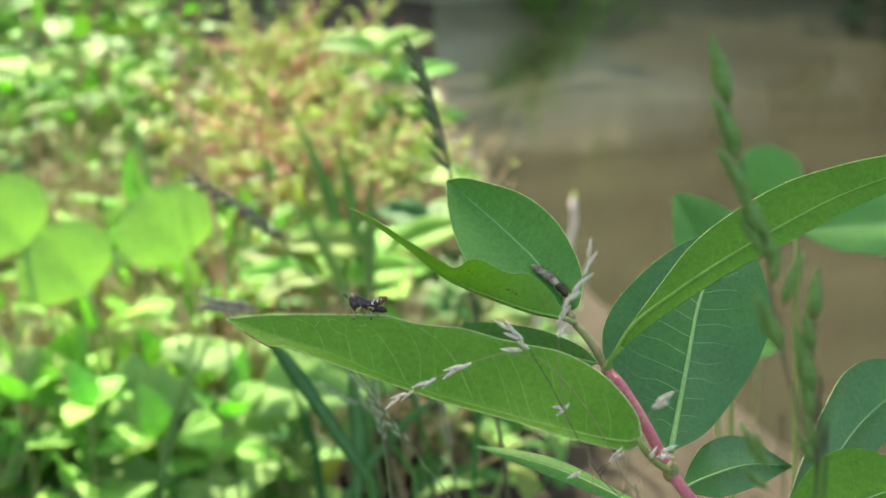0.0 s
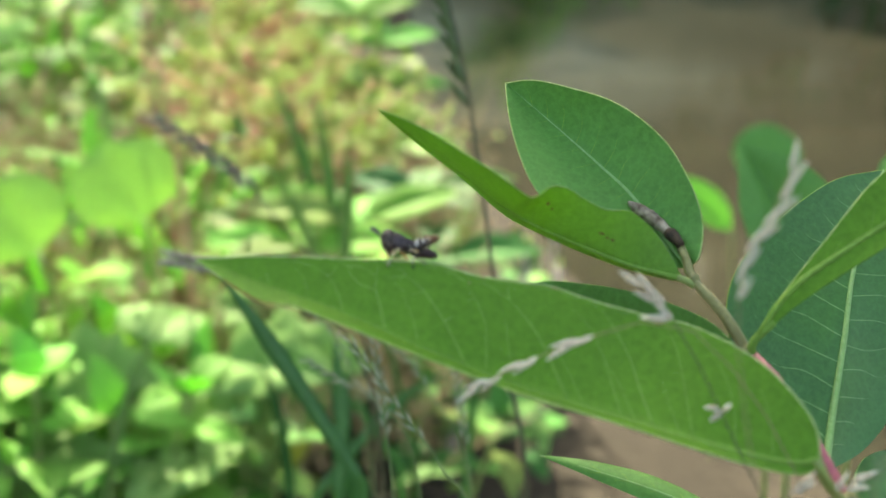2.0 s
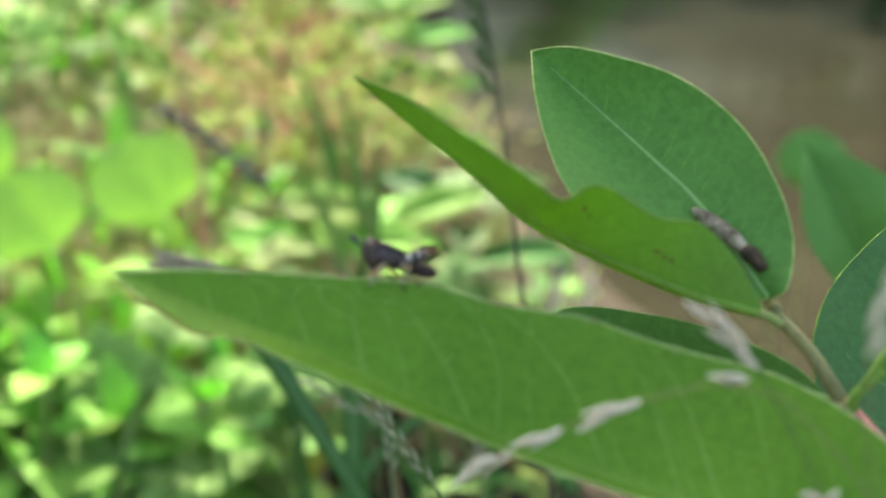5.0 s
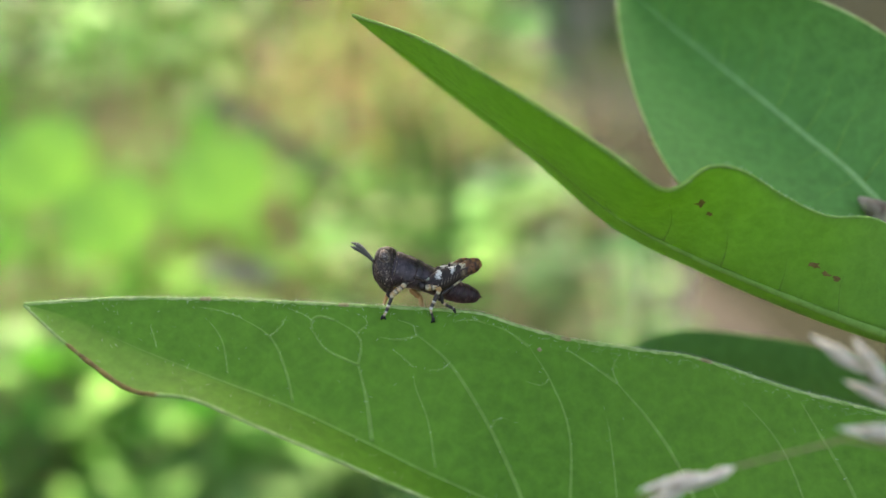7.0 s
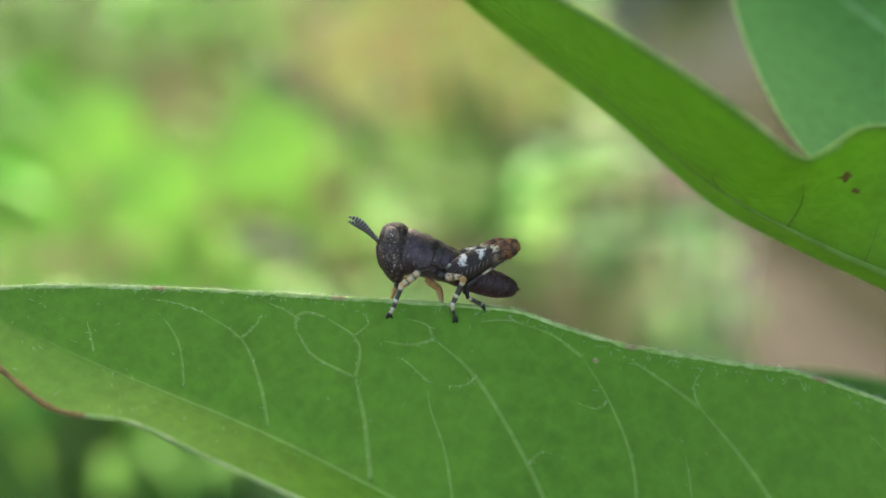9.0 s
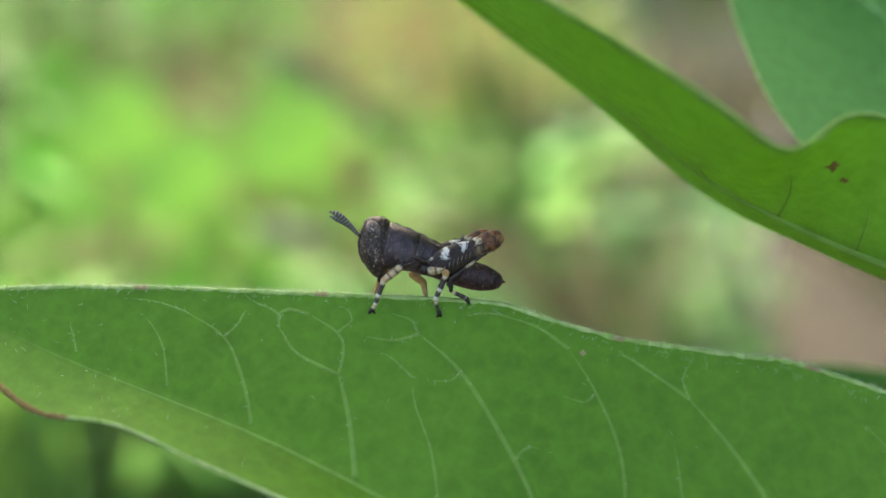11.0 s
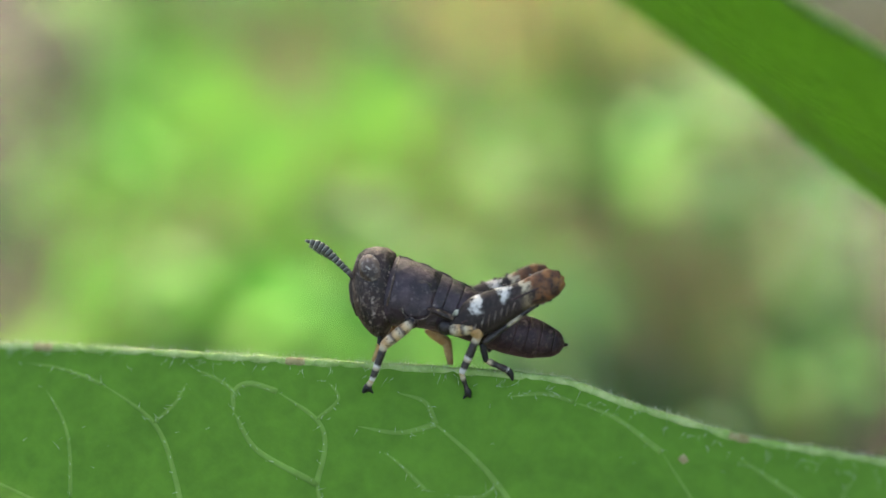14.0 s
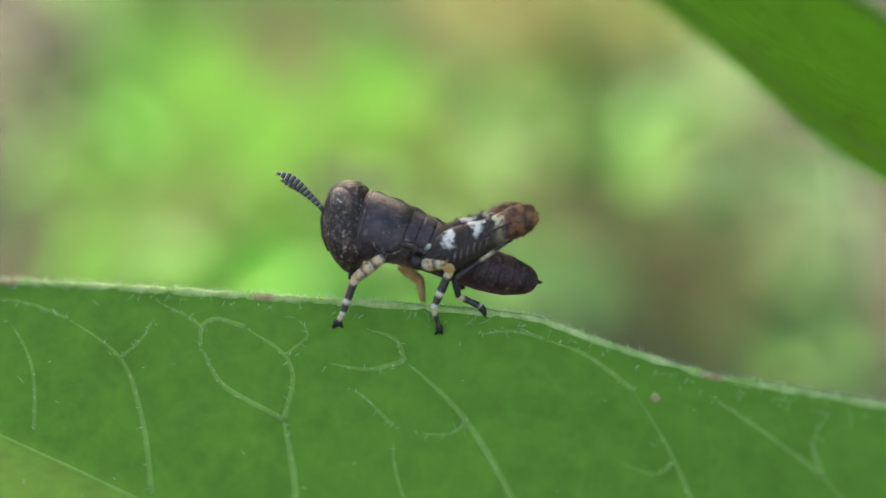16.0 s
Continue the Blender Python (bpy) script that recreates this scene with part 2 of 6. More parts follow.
# ---- mesh helpers ----
class Build:
    """Collects vertices and faces of one mesh; each add may take its own material slot."""

    def __init__(self):
        self.v, self.f, self.s = [], [], []

    def add(self, verts, faces, slot=0):
        k = len(self.v)
        self.v += [tuple(p) for p in verts]
        self.f += [tuple(i + k for i in f) for f in faces]
        self.s += [slot] * len(faces)
        return self

    def tube(self, pts, radii, n=8, slot=0, flat=1.0, up=None):
        """A round tube along pts, closed at both ends; flat squeezes it across up."""
        pts = [Vector(p) for p in pts]
        rows = []
        side = None
        for i, p in enumerate(pts):
            d = (pts[min(i + 1, len(pts) - 1)] - pts[max(i - 1, 0)]).normalized()
            if side is None:
                ref = Vector(up) if up is not None else (Vector((0, 0, 1)) if abs(d.z) < 0.9 else Vector((1, 0, 0)))
                side = d.cross(ref).normalized()
            side = (side - d * side.dot(d)).normalized()
            oth = side.cross(d)
            r = radii[i] if isinstance(radii, (list, tuple)) else radii
            rows.append([p + r * (math.cos(2 * math.pi * k / n) * side + flat * math.sin(2 * math.pi * k / n) * oth) for k in range(n)])
        verts = [q for row in rows for q in row] + [pts[0], pts[-1]]
        faces = []
        for i in range(len(rows) - 1):
            for k in range(n):
                faces.append((i * n + k, i * n + (k + 1) % n, (i + 1) * n + (k + 1) % n, (i + 1) * n + k))
        a, b = len(verts) - 2, len(verts) - 1
        for k in range(n):
            faces.append((a, (k + 1) % n, k))
            faces.append((b, (len(rows) - 1) * n + k, (len(rows) - 1) * n + (k + 1) % n))
        return self.add(verts, faces, slot)

    def loft(self, rings, n=16, slot=0):
        """Closed form through oval rings: (centre, axis, half height, half width, squareness)."""
        rows = []
        for c, ax, h, w, sq in rings:
            ax = Vector(ax).normalized()
            wide = Vector((0, 1, 0))
            tall = wide.cross(ax).normalized()
            if tall.z < 0:
                tall = -tall
            row = []
            for k in range(n):
                a = 2 * math.pi * k / n
                ca, sa = math.cos(a), math.sin(a)
                row.append(Vector(c) + h * math.copysign(abs(sa) ** sq, sa) * tall + w * math.copysign(abs(ca) ** sq, ca) * wide)
            rows.append(row)
        verts = [q for row in rows for q in row] + [Vector(rings[0][0]), Vector(rings[-1][0])]
        faces = []
        for i in range(len(rows) - 1):
            for k in range(n):
                faces.append((i * n + k, (i + 1) * n + k, (i + 1) * n + (k + 1) % n, i * n + (k + 1) % n))
        a, b = len(verts) - 2, len(verts) - 1
        for k in range(n):
            faces.append((a, k, (k + 1) % n))
            faces.append((b, (len(rows) - 1) * n + (k + 1) % n, (len(rows) - 1) * n + k))
        return self.add(verts, faces, slot)

    def mesh(self, name, mats, smooth=True):
        me = bpy.data.meshes.new(name)
        me.from_pydata(self.v, [], self.f)
        for m in mats if isinstance(mats, (list, tuple)) else [mats]:
            me.materials.append(m)
        me.polygons.foreach_set("material_index", self.s)
        if smooth:
            me.polygons.foreach_set("use_smooth", [True] * len(self.f))
        me.update()
        return me


def part(name, build, mats, parent, label="", m=None, smooth=True):
    """One mesh object under a thing or a part."""
    me = build if isinstance(build, bpy.types.Mesh) else build.mesh(name, mats, smooth)
    ob = new(name, me)
    ob.parent = parent
    if m is not None:
        ob.matrix_basis = m
    if label:
        tagged(ob, label)
    return ob


def spline(pts, n):
    """n points evenly spaced along a smooth line through pts."""
    p = [Vector(q) for q in pts]
    p = [2 * p[0] - p[1]] + p + [2 * p[-1] - p[-2]]
    fine = []
    for i in range(1, len(p) - 2):
        for k in range(24):
            t = k / 24
            fine.append(0.5 * (2 * p[i] + (p[i + 1] - p[i - 1]) * t + (2 * p[i - 1] - 5 * p[i] + 4 * p[i + 1] - p[i + 2]) * t * t
                               + (3 * p[i] - p[i - 1] - 3 * p[i + 1] + p[i + 2]) * t ** 3))
    fine.append(p[-2])
    run = [0.0]
    for a, b in zip(fine, fine[1:]):
        run.append(run[-1] + (b - a).length)
    out, j = [], 0
    for k in range(n):
        s = run[-1] * k / (n - 1)
        while j < len(run) - 2 and run[j + 1] < s:
            j += 1
        f = (s - run[j]) / max(run[j + 1] - run[j], 1e-12)
        out.append(fine[j].lerp(fine[j + 1], min(max(f, 0), 1)))
    return out


class Blade:
    """A leaf blade between a midrib line and its two margins; at(u, v) is a place on it, u from 0 to 1 along, v from -1 to 1 across."""

    def __init__(self, rib, top, low, cup=0.08, wave=0.0, seed=1, nu=60, nv=8):
        self.nu, self.nv = nu, nv
        a, b, c = spline(rib, nu), spline(top, nu), spline(low, nu)
        rnd = random.Random(seed)
        ph = [rnd.uniform(0, 6.28) for _ in range(4)]
        self.rows = []
        for i in range(nu):
            d = (a[min(i + 1, nu - 1)] - a[max(i - 1, 0)]).normalized()
            row = []
            for j in range(-nv, nv + 1):
                v = abs(j) / nv
                edge = b[i] if j > 0 else c[i]
                w = edge - a[i]
                nrm = d.cross(w) if j > 0 else w.cross(d)
                nrm = nrm.normalized() if nrm.length > 1e-9 else Vector((0, 0, 0))
                u = i / (nu - 1)
                lift = cup * w.length * 4 * v * (1 - v)
                lift += wave * w.length * v * v * (math.sin(17 * u + ph[0]) * 0.6 + math.sin(31 * u + ph[1]) * 0.4) * math.sin(math.pi * min(1, u * 1.02))
                row.append(a[i] + w * v + nrm * lift)
            self.rows.append(row)

    def at(self, u, v):
        x = min(max(u, 0), 1) * (self.nu - 1)
        y = (min(max(v, -1), 1) + 1) * self.nv
        i, j = min(int(x), self.nu - 2), min(int(y), 2 * self.nv - 1)
        f, g = x - i, y - j
        r = self.rows
        return (r[i][j] * (1 - f) + r[i + 1][j] * f) * (1 - g) + (r[i][j + 1] * (1 - f) + r[i + 1][j + 1] * f) * g

    def find(self, x, y):
        """The (u, v) on the upper half whose place lies nearest to x, y of the eye-line frame."""
        best, out = 1e9, (0.5, 0.5)
        for i in range(241):
            for j in range(41):
                p = self.at(i / 240, j / 40)
                d = (p.x * 100 - x) ** 2 + (-(ST * p.y + CT * (p.z - 0.7)) * 100 - y) ** 2
                if d < best:
                    best, out = d, (i / 240, j / 40)
        return out

    def normal(self, u, v):
        d = self.at(u + 0.01, v) - self.at(u - 0.01, v)
        w = self.at(u, v + 0.04) - self.at(u, v - 0.04)
        n = d.cross(w)
        return n.normalized() if n.length > 1e-12 else Vector((0, -1, 0))

    def build(self, thick):
        r, nu, m = self.rows, self.nu, 2 * self.nv + 1
        norms = []
        for i in range(nu):
            for j in range(m):
                d = r[min(i + 1, nu - 1)][j] - r[max(i - 1, 0)][j]
                w = r[i][min(j + 1, m - 1)] - r[i][max(j - 1, 0)]
                n = d.cross(w)
                norms.append(n.normalized() if n.length > 1e-12 else Vector((0, 0, 0)))
        flat = [p for row in r for p in row]
        verts, faces = [], []
        for k, (p, n) in enumerate(zip(flat, norms)):
            verts.append(p + n * thick / 2)
        for k, (p, n) in enumerate(zip(flat, norms)):
            verts.append(p - n * thick / 2)
        o = nu * m
        for i in range(nu - 1):
            for j in range(m - 1):
                a, b, c, d = i * m + j, (i + 1) * m + j, (i + 1) * m + j + 1, i * m + j + 1
                faces.append((a, b, c, d))
                faces.append((o + a, o + d, o + c, o + b))
        # the rim has vertices of its own, so that its edge stays crisp
        for j in (0, m - 1):
            k = len(verts)
            for i in range(nu):
                verts += [verts[i * m + j], verts[o + i * m + j]]
            for i in range(nu - 1):
                q = (k + 2 * i, k + 2 * i + 1, k + 2 * i + 3, k + 2 * i + 2)
                faces.append(q if j == 0 else q[::-1])
        return Build().add(verts, faces)

    def line(self, uv, face, lift):
        """A line on the blade's face through (u, v) places, raised by lift."""
        return [self.at(u, v) + self.normal(u, v) * face * lift for u, v in uv]


def curve2(uv, n):
    return [(p.x, p.y) for p in spline([(u, v, 0) for u, v in uv], n)]


def facing(blade, u=0.5, v=0.4, eye=(0, 0, 0)):
    p = blade.at(u, v)
    return 1 if blade.normal(u, v).dot(E(eye) - p) > 0 else -1


# ---- ground, water, far bank ----
def shore(y):
    return 1.2 * math.exp(-max(y, -1.5) / 2.0) - 0.25


def ground_z(x, y):
    q = shore(y) - x
    n = 0.03 * noise.noise((x * 2.3, y * 2.3, 0.3)) + 0.012 * noise.noise((x * 9, y * 9, 1.7))
    if q > 0:
        return 0.012 + 0.17 * (1 - math.exp(-q / 0.6)) + n * min(1, q * 4) + 0.02 * max(0, q - 2)
    return max(-0.6, 0.012 + q * 0.3) + n * 0.4


def make_ground():
    near = list(np.arange(-3.0, 3.0, 0.05))
    xs = [-400, -150, -60, -25, -12, -7, -4.5] + near + [4, 6, 9, 14, 25, 60, 150, 400]
    ys = [-400, -150, -60, -25, -10, -5, -3] + list(np.arange(-1.5, 5.0, 0.06)) + [5.5, 6.2, 7, 8, 9, 10.5, 12, 15, 25, 60, 150, 400, 1500]
    verts = [(x, y, ground_z(x, y)) for y in ys for x in xs]
    w = len(xs)
    faces = [(j * w + i, j * w + i + 1, (j + 1) * w + i + 1, (j + 1) * w + i) for j in range(len(ys) - 1) for i in range(w - 1)]
    ob = new("ground", Build().add(verts, faces).mesh("ground", M_mud))
    tagged(ob, "brown muddy bank sloping into the water", "ground", kind="structure")
    w_ = new("water", Build().add([(-400, -400, 0), (400, -400, 0), (400, 1500, 0), (-400, 1500, 0)], [(0, 1, 2, 3)]).mesh("water", M_water))
    tagged(w_, "still muddy brown stream reflecting its far bank", "water", kind="structure")
    # far bank: an undercut foot, a clay face, a flat top
    verts, faces, cols = [], [], list(np.arange(-30, 46, 0.5))
    prof = [(0.0, -0.3), (0.2, 0.0), (-0.05, 0.2), (0.02, 0.34), (0.25, 0.8), (0.6, 1.25), (1.5, 1.5), (4.5, 1.7), (12, 2.0), (60, 3.0)]
    for x in cols:
        base = 8.6 + 0.5 * noise.noise((x * 0.25, 3.1, 0)) + 0.12 * noise.noise((x * 1.1, 7.7, 0)) + 0.05 * max(0, -x)
        for k, (dy, z) in enumerate(prof):
            if k < 2:
                dy += 1.1 * min(1.0, max(0.0, x - 0.4))     # a deep hollow under the overhang
            if k in (2, 3):
                z += 0.46 * min(1.0, max(0.0, (x - 0.5) * 0.8))
            verts.append((x, base + dy + 0.12 * noise.noise((x * 1.7, k * 2.2, 5)), z + 0.12 * noise.noise((x * 1.3, k * 1.9, 9)) * (k > 1)))
    m = len(prof)
    for i in range(len(cols) - 1):
        for k in range(m - 1):
            faces.append((i * m + k, (i + 1) * m + k, (i + 1) * m + k + 1, i * m + k + 1))
    ob = new("far_bank", Build().add(verts, faces).mesh("far_bank", M_farbank))
    tagged(ob, "pale clay bank across the stream", "bank", kind="structure")


make_ground()


def make_tree(seed, height, spread):
    rnd = random.Random(seed)
    root = new("tree")
    trunk = Build()
    lean = rnd.uniform(-0.6, 0.6)
    line = spline([(0, 0, -0.3), (lean * 0.2, 0, height * 0.3), (lean, 0.2, height * 0.7), (lean * 1.2, 0.2, height * 0.95)], 9)
    trunk.tube(line, [0.22 * (1 - 0.85 * i / 8) for i in range(9)], 9)
    tips = [line[-1]]
    for k in range(22):
        s = line[rnd.randint(1, 8)]
        a = rnd.uniform(0, 6.28)
        e = s + Vector((math.cos(a) * spread * rnd.uniform(0.5, 1), math.sin(a) * spread * rnd.uniform(0.5, 1), height * rnd.uniform(-0.08, 0.22)))
        mid = s.lerp(e, 0.5) + Vector((0, 0, 0.25))
        trunk.tube(spline([s, mid, e], 6), [0.09, 0.075, 0.06, 0.045, 0.03, 0.015], 6)
        tips += [mid, e]
    part("trunk", trunk, M_bark, root)
    crown = Build()
    for c in tips:
        for _ in range(16):
            q = c + Vector((rnd.gauss(0, 0.8), rnd.gauss(0, 0.8), rnd.gauss(0, 0.7)))
            for _ in range(11):
                p = q + Vector((rnd.gauss(0, 0.16), rnd.gauss(0, 0.16), rnd.gauss(0, 0.13)))
                ax = Vector((rnd.gauss(0, 1), rnd.gauss(0, 1), rnd.gauss(0, 0.5))).normalized()
                sd = ax.cross(Vector((rnd.gauss(0, 1), rnd.gauss(0, 1), rnd.gauss(0, 1)))).normalized()
                l, w = rnd.uniform(0.14, 0.24), rnd.uniform(0.06, 0.10)
                crown.add([p - ax * l, p + sd * w + ax.cross(sd) * 0.01, p + ax * l, p - sd * w + ax.cross(sd) * 0.01], [(0, 1, 2), (0, 2, 3)])
    part("crown", crown, M_farleaf, root)
    return tagged(root, "leafy tree on the far side of the stream", "tree", group="trees across the stream")


def make_trees():
    first = make_tree(3, 3.1, 2.2)
    first.matrix_basis = pose(4.5, 11.6, 1.3)
    second = make_tree(8, 2.7, 2.2)
    second.matrix_basis = pose(9.0, 11.0, 1.3)
    # unseen copies placed to shade the water under the far bank
    for x, y, k in ((3.6, 9.9, 0.85), (5.2, 9.7, 0.9), (6.9, 9.9, 0.9), (8.6, 9.8, 0.9)):
        copy_thing(first, pose(x, y, 1.3, 0, 0, 40 * x) @ Matrix.Scale(k, 4))
    # unseen tall copy added to block the sky's glint on the water
    copy_thing(second, pose(-1.2, 22.0, 1.6, 0, 0, 70) @ Matrix.Scale(2.0, 4))
    rnd = random.Random(5)
    for k, x in enumerate((-9, -6.5, -4.6, -2.9, -5.4, 3.6, 6.8, 11.5, 14, 17, -12, 21, 26, -16, 5.6, -3, 9.8)):
        copy_thing((first, second)[k % 2], pose(x, 12.6 + rnd.uniform(-0.8, 2.4), 1.4, 0, 0, rnd.uniform(0, 360)))


make_trees()


def make_far_shrub():
    """A sunlit bush hanging over the far bank."""
    rnd = random.Random(15)
    root = new("far_shrub")
    root.location = (0.66, 8.72, 0.24)
    wood, leaves = Build(), Build()
    for _ in range(14):
        e = Vector((rnd.gauss(0, 0.24), rnd.uniform(-0.7, 0.0), rnd.uniform(-0.38, 0.55)))
        wood.tube(spline([(0, 0, -0.1), e * 0.5 + Vector((0, 0, 0.15)), e], 6), [0.012, 0.011, 0.009, 0.007, 0.005, 0.003], 5)
        for _ in range(60):
            p = e * rnd.uniform(0.4, 1.05) + Vector((rnd.gauss(0, 0.1), rnd.gauss(0, 0.1), rnd.gauss(0, 0.1)))
            ax = Vector((rnd.gauss(0, 1), rnd.gauss(0, 1), rnd.gauss(0, 0.6))).normalized()
            sd = ax.cross(Vector((rnd.gauss(0, 0.5), rnd.gauss(0, 0.5), 1))).normalized()
            l, w = rnd.uniform(0.04, 0.07), rnd.uniform(0.02, 0.03)
            leaves.add([p - ax * l, p + sd * w, p + ax * l, p - sd * w, p + ax.cross(sd) * 0.006], [(0, 1, 4), (1, 2, 4), (2, 3, 4), (3, 0, 4)])
    part("branches", wood, M_bark, root)
    part("foliage", leaves, M_weed_lime, root)
    tagged(root, "sunlit green bush hanging over the far bank", "shrub")


make_far_shrub()


def make_shade_tree():
    """A tree added out of view, its bough placed to keep the shoot in the shade."""
    rnd = random.Random(6)
    root = new("overhanging_tree")
    root.location = (-2.6, 1.3, ground_z(-2.6, 1.3))
    trunk = Build()
    line = spline([(0, 0, -0.2), (0.05, 0.05, 1.0), (0.2, 0.2, 2.2), (0.3, 0.3, 3.4), (0.2, 0.5, 4.6)], 16)
    trunk.tube(line, [0.16 - 0.007 * k for k in range(16)], 12)
    part("trunk", trunk, M_bark, root, "grey-brown tree trunk")
    a = Vector((-0.50, 2.36, 2.62)) - root.location
    bough = spline([line[6], (0.9, 0.6, 2.3), (1.6, 0.95, 2.5), a, a + Vector((0.45, 0.1, 0.02))], 20)
    part("bough", Build().tube(bough, [0.05 - 0.0022 * k for k in range(20)], 9), M_bark, root, "long leafy bough added out of view to shade the shoot")
    crown = Build()
    for _ in range(900):
        r = 0.52 * math.sqrt(rnd.random())
        an = rnd.uniform(0, 6.28)
        p = a + Vector((0.05 + r * math.cos(an), r * 0.52 * math.sin(an), -0.2 * r * math.sin(an) + rnd.gauss(0, 0.07)))
        ax = Vector((rnd.gauss(0, 1), rnd.gauss(0, 1), rnd.gauss(0, 0.4))).normalized()
        sd = ax.cross(Vector((rnd.gauss(0, 0.4), rnd.gauss(0, 0.4), 1))).normalized()
        l, w = rnd.uniform(0.05, 0.08), rnd.uniform(0.025, 0.035)
        up = ax.cross(sd) * 0.006
        crown.add([p - ax * l, p - ax * l * 0.3 + sd * w + up, p + ax * l * 0.4 + sd * w * 0.8 + up, p + ax * l, p + ax * l * 0.4 - sd * w * 0.8 + up, p - ax * l * 0.3 - sd * w + up], [(0, 1, 5), (1, 2, 4, 5), (2, 3, 4)])
    for _ in range(900):
        b = bough[rnd.randint(4, 16)] if rnd.random() < 0.4 else line[rnd.randint(9, 15)]
        p = b + Vector((rnd.gauss(0, 0.3), rnd.gauss(0, 0.3), rnd.gauss(0.1, 0.25)))
        if p.y > a.y - 0.6 and p.x > a.x - 0.6:
            continue
        ax = Vector((rnd.gauss(0, 1), rnd.gauss(0, 1), rnd.gauss(0, 0.4))).normalized()
        sd = ax.cross(Vector((rnd.gauss(0, 0.4), rnd.gauss(0, 0.4), 1))).normalized()
        l, w = rnd.uniform(0.05, 0.08), rnd.uniform(0.025, 0.035)
        up = ax.cross(sd) * 0.006
        crown.add([p - ax * l, p - ax * l * 0.3 + sd * w + up, p + ax * l * 0.4 + sd * w * 0.8 + up, p + ax * l, p + ax * l * 0.4 - sd * w * 0.8 + up, p - ax * l * 0.3 - sd * w + up], [(0, 1, 5), (1, 2, 4, 5), (2, 3, 4)])
    part("crown", crown, M_farleaf, root)
    tagged(root, "added unseen tree with one leafy bough shading the shoot", "tree")


make_shade_tree()


# ---- bank weeds ----
def leaf_mesh(length, width, shape=0.42, droop=0.25, fold=0.12, wave=0.1, name="leaf", mats=None, nu=12, nv=3, seed=1, lobes=0.0, blunt=0.8):
    """A single leaf along +x from the origin, its blade up; shape is where it is widest."""
    rib, top, low = [], [], []
    for i in range(9):
        u = i / 8
        x, z = length * u * (1 - 0.15 * droop * u), -length * droop * u * u
        w = width / 2 * (math.sin(math.pi * u ** (math.log(0.5) / math.log(shape))) ** blunt if 0 < u < 1 else 0.0)
        w *= 1 + lobes * (0.5 - (i % 2))
        back = 0.25 * width * (1 - u) * (shape < 0.35)
        rib.append((x, 0, z))
        top.append((x - (back if 0 < i < 3 else 0), w, z + fold * w * 2))
        low.append((x - (back if 0 < i < 3 else 0), -w, z + fold * w * 2))
    b = Blade(rib, top, low, cup=0.10, wave=wave, seed=seed, nu=nu, nv=nv)
    return b.build(0.0005).mesh(name, mats)


def pose_from(p, forward, up):
    """The pose whose x axis runs along forward and whose z axis is nearest to up."""
    x = Vector(forward).normalized()
    y = Vector(up).cross(x).normalized()
    z = x.cross(y)
    m = Matrix((x, y, z)).transposed().to_4x4()
    m.translation = p
    return m


def make_weed(seed, height, pairs, length, width, mats, stem_mat, label, shape=0.42, name="leafy_weed", spread=0.9):
    """An upright herb: a bent stem with pairs of leaves, smaller toward the top."""
    rnd = random.Random(seed)
    root = new(name)
    top = Vector((rnd.uniform(-0.15, 0.15) * height, rnd.uniform(-0.15, 0.15) * height, height))
    line = spline([(0, 0, -0.02), top * 0.5 + Vector((rnd.uniform(-0.05, 0.05) * height, 0, 0)), top], 10)
    part("stem", Build().tube(line, [0.0028 * (1 - 0.06 * i) for i in range(10)], 6), stem_mat, root)
    shapes = [leaf_mesh(length * s, width * s, shape, rnd.uniform(0.15, 0.5), rnd.uniform(0.05, 0.2), 0.12, "leaf", mats[k % len(mats)], seed=seed + k)
              for k, s in enumerate((1.0, 0.8, 0.62))]
    turn = rnd.uniform(0, 3)
    for k in range(pairs):
        f = 0.25 + 0.75 * (k + 1) / pairs
        i = min(int(f * 9), 8)
        p = line[i].lerp(line[i + 1], f * 9 - i)
        turn += 1.57 + rnd.uniform(-0.4, 0.4)
        for s in (0, math.pi):
            a = turn + s + rnd.uniform(-0.3, 0.3)
            rise = rnd.uniform(0.0, 0.55) * spread
            fw = Vector((math.cos(a), math.sin(a), rise))
            base = p + fw.normalized() * 0.012
            part("leaf", shapes[min(2, int(3 * k / pairs) + rnd.randint(0, 1))], None, root,
                 m=pose_from(base, fw, Vector((rnd.uniform(-0.3, 0.3), rnd.uniform(-0.3, 0.3), 1))))
    fw = Vector((rnd.uniform(-0.5, 0.5), rnd.uniform(-0.5, 0.5), 1))
    part("leaf", shapes[2], None, root, m=pose_from(line[-1], fw, Vector((0, -1, 0.3))))
    return tagged(root, label, "weed", group="weeds on the bank")


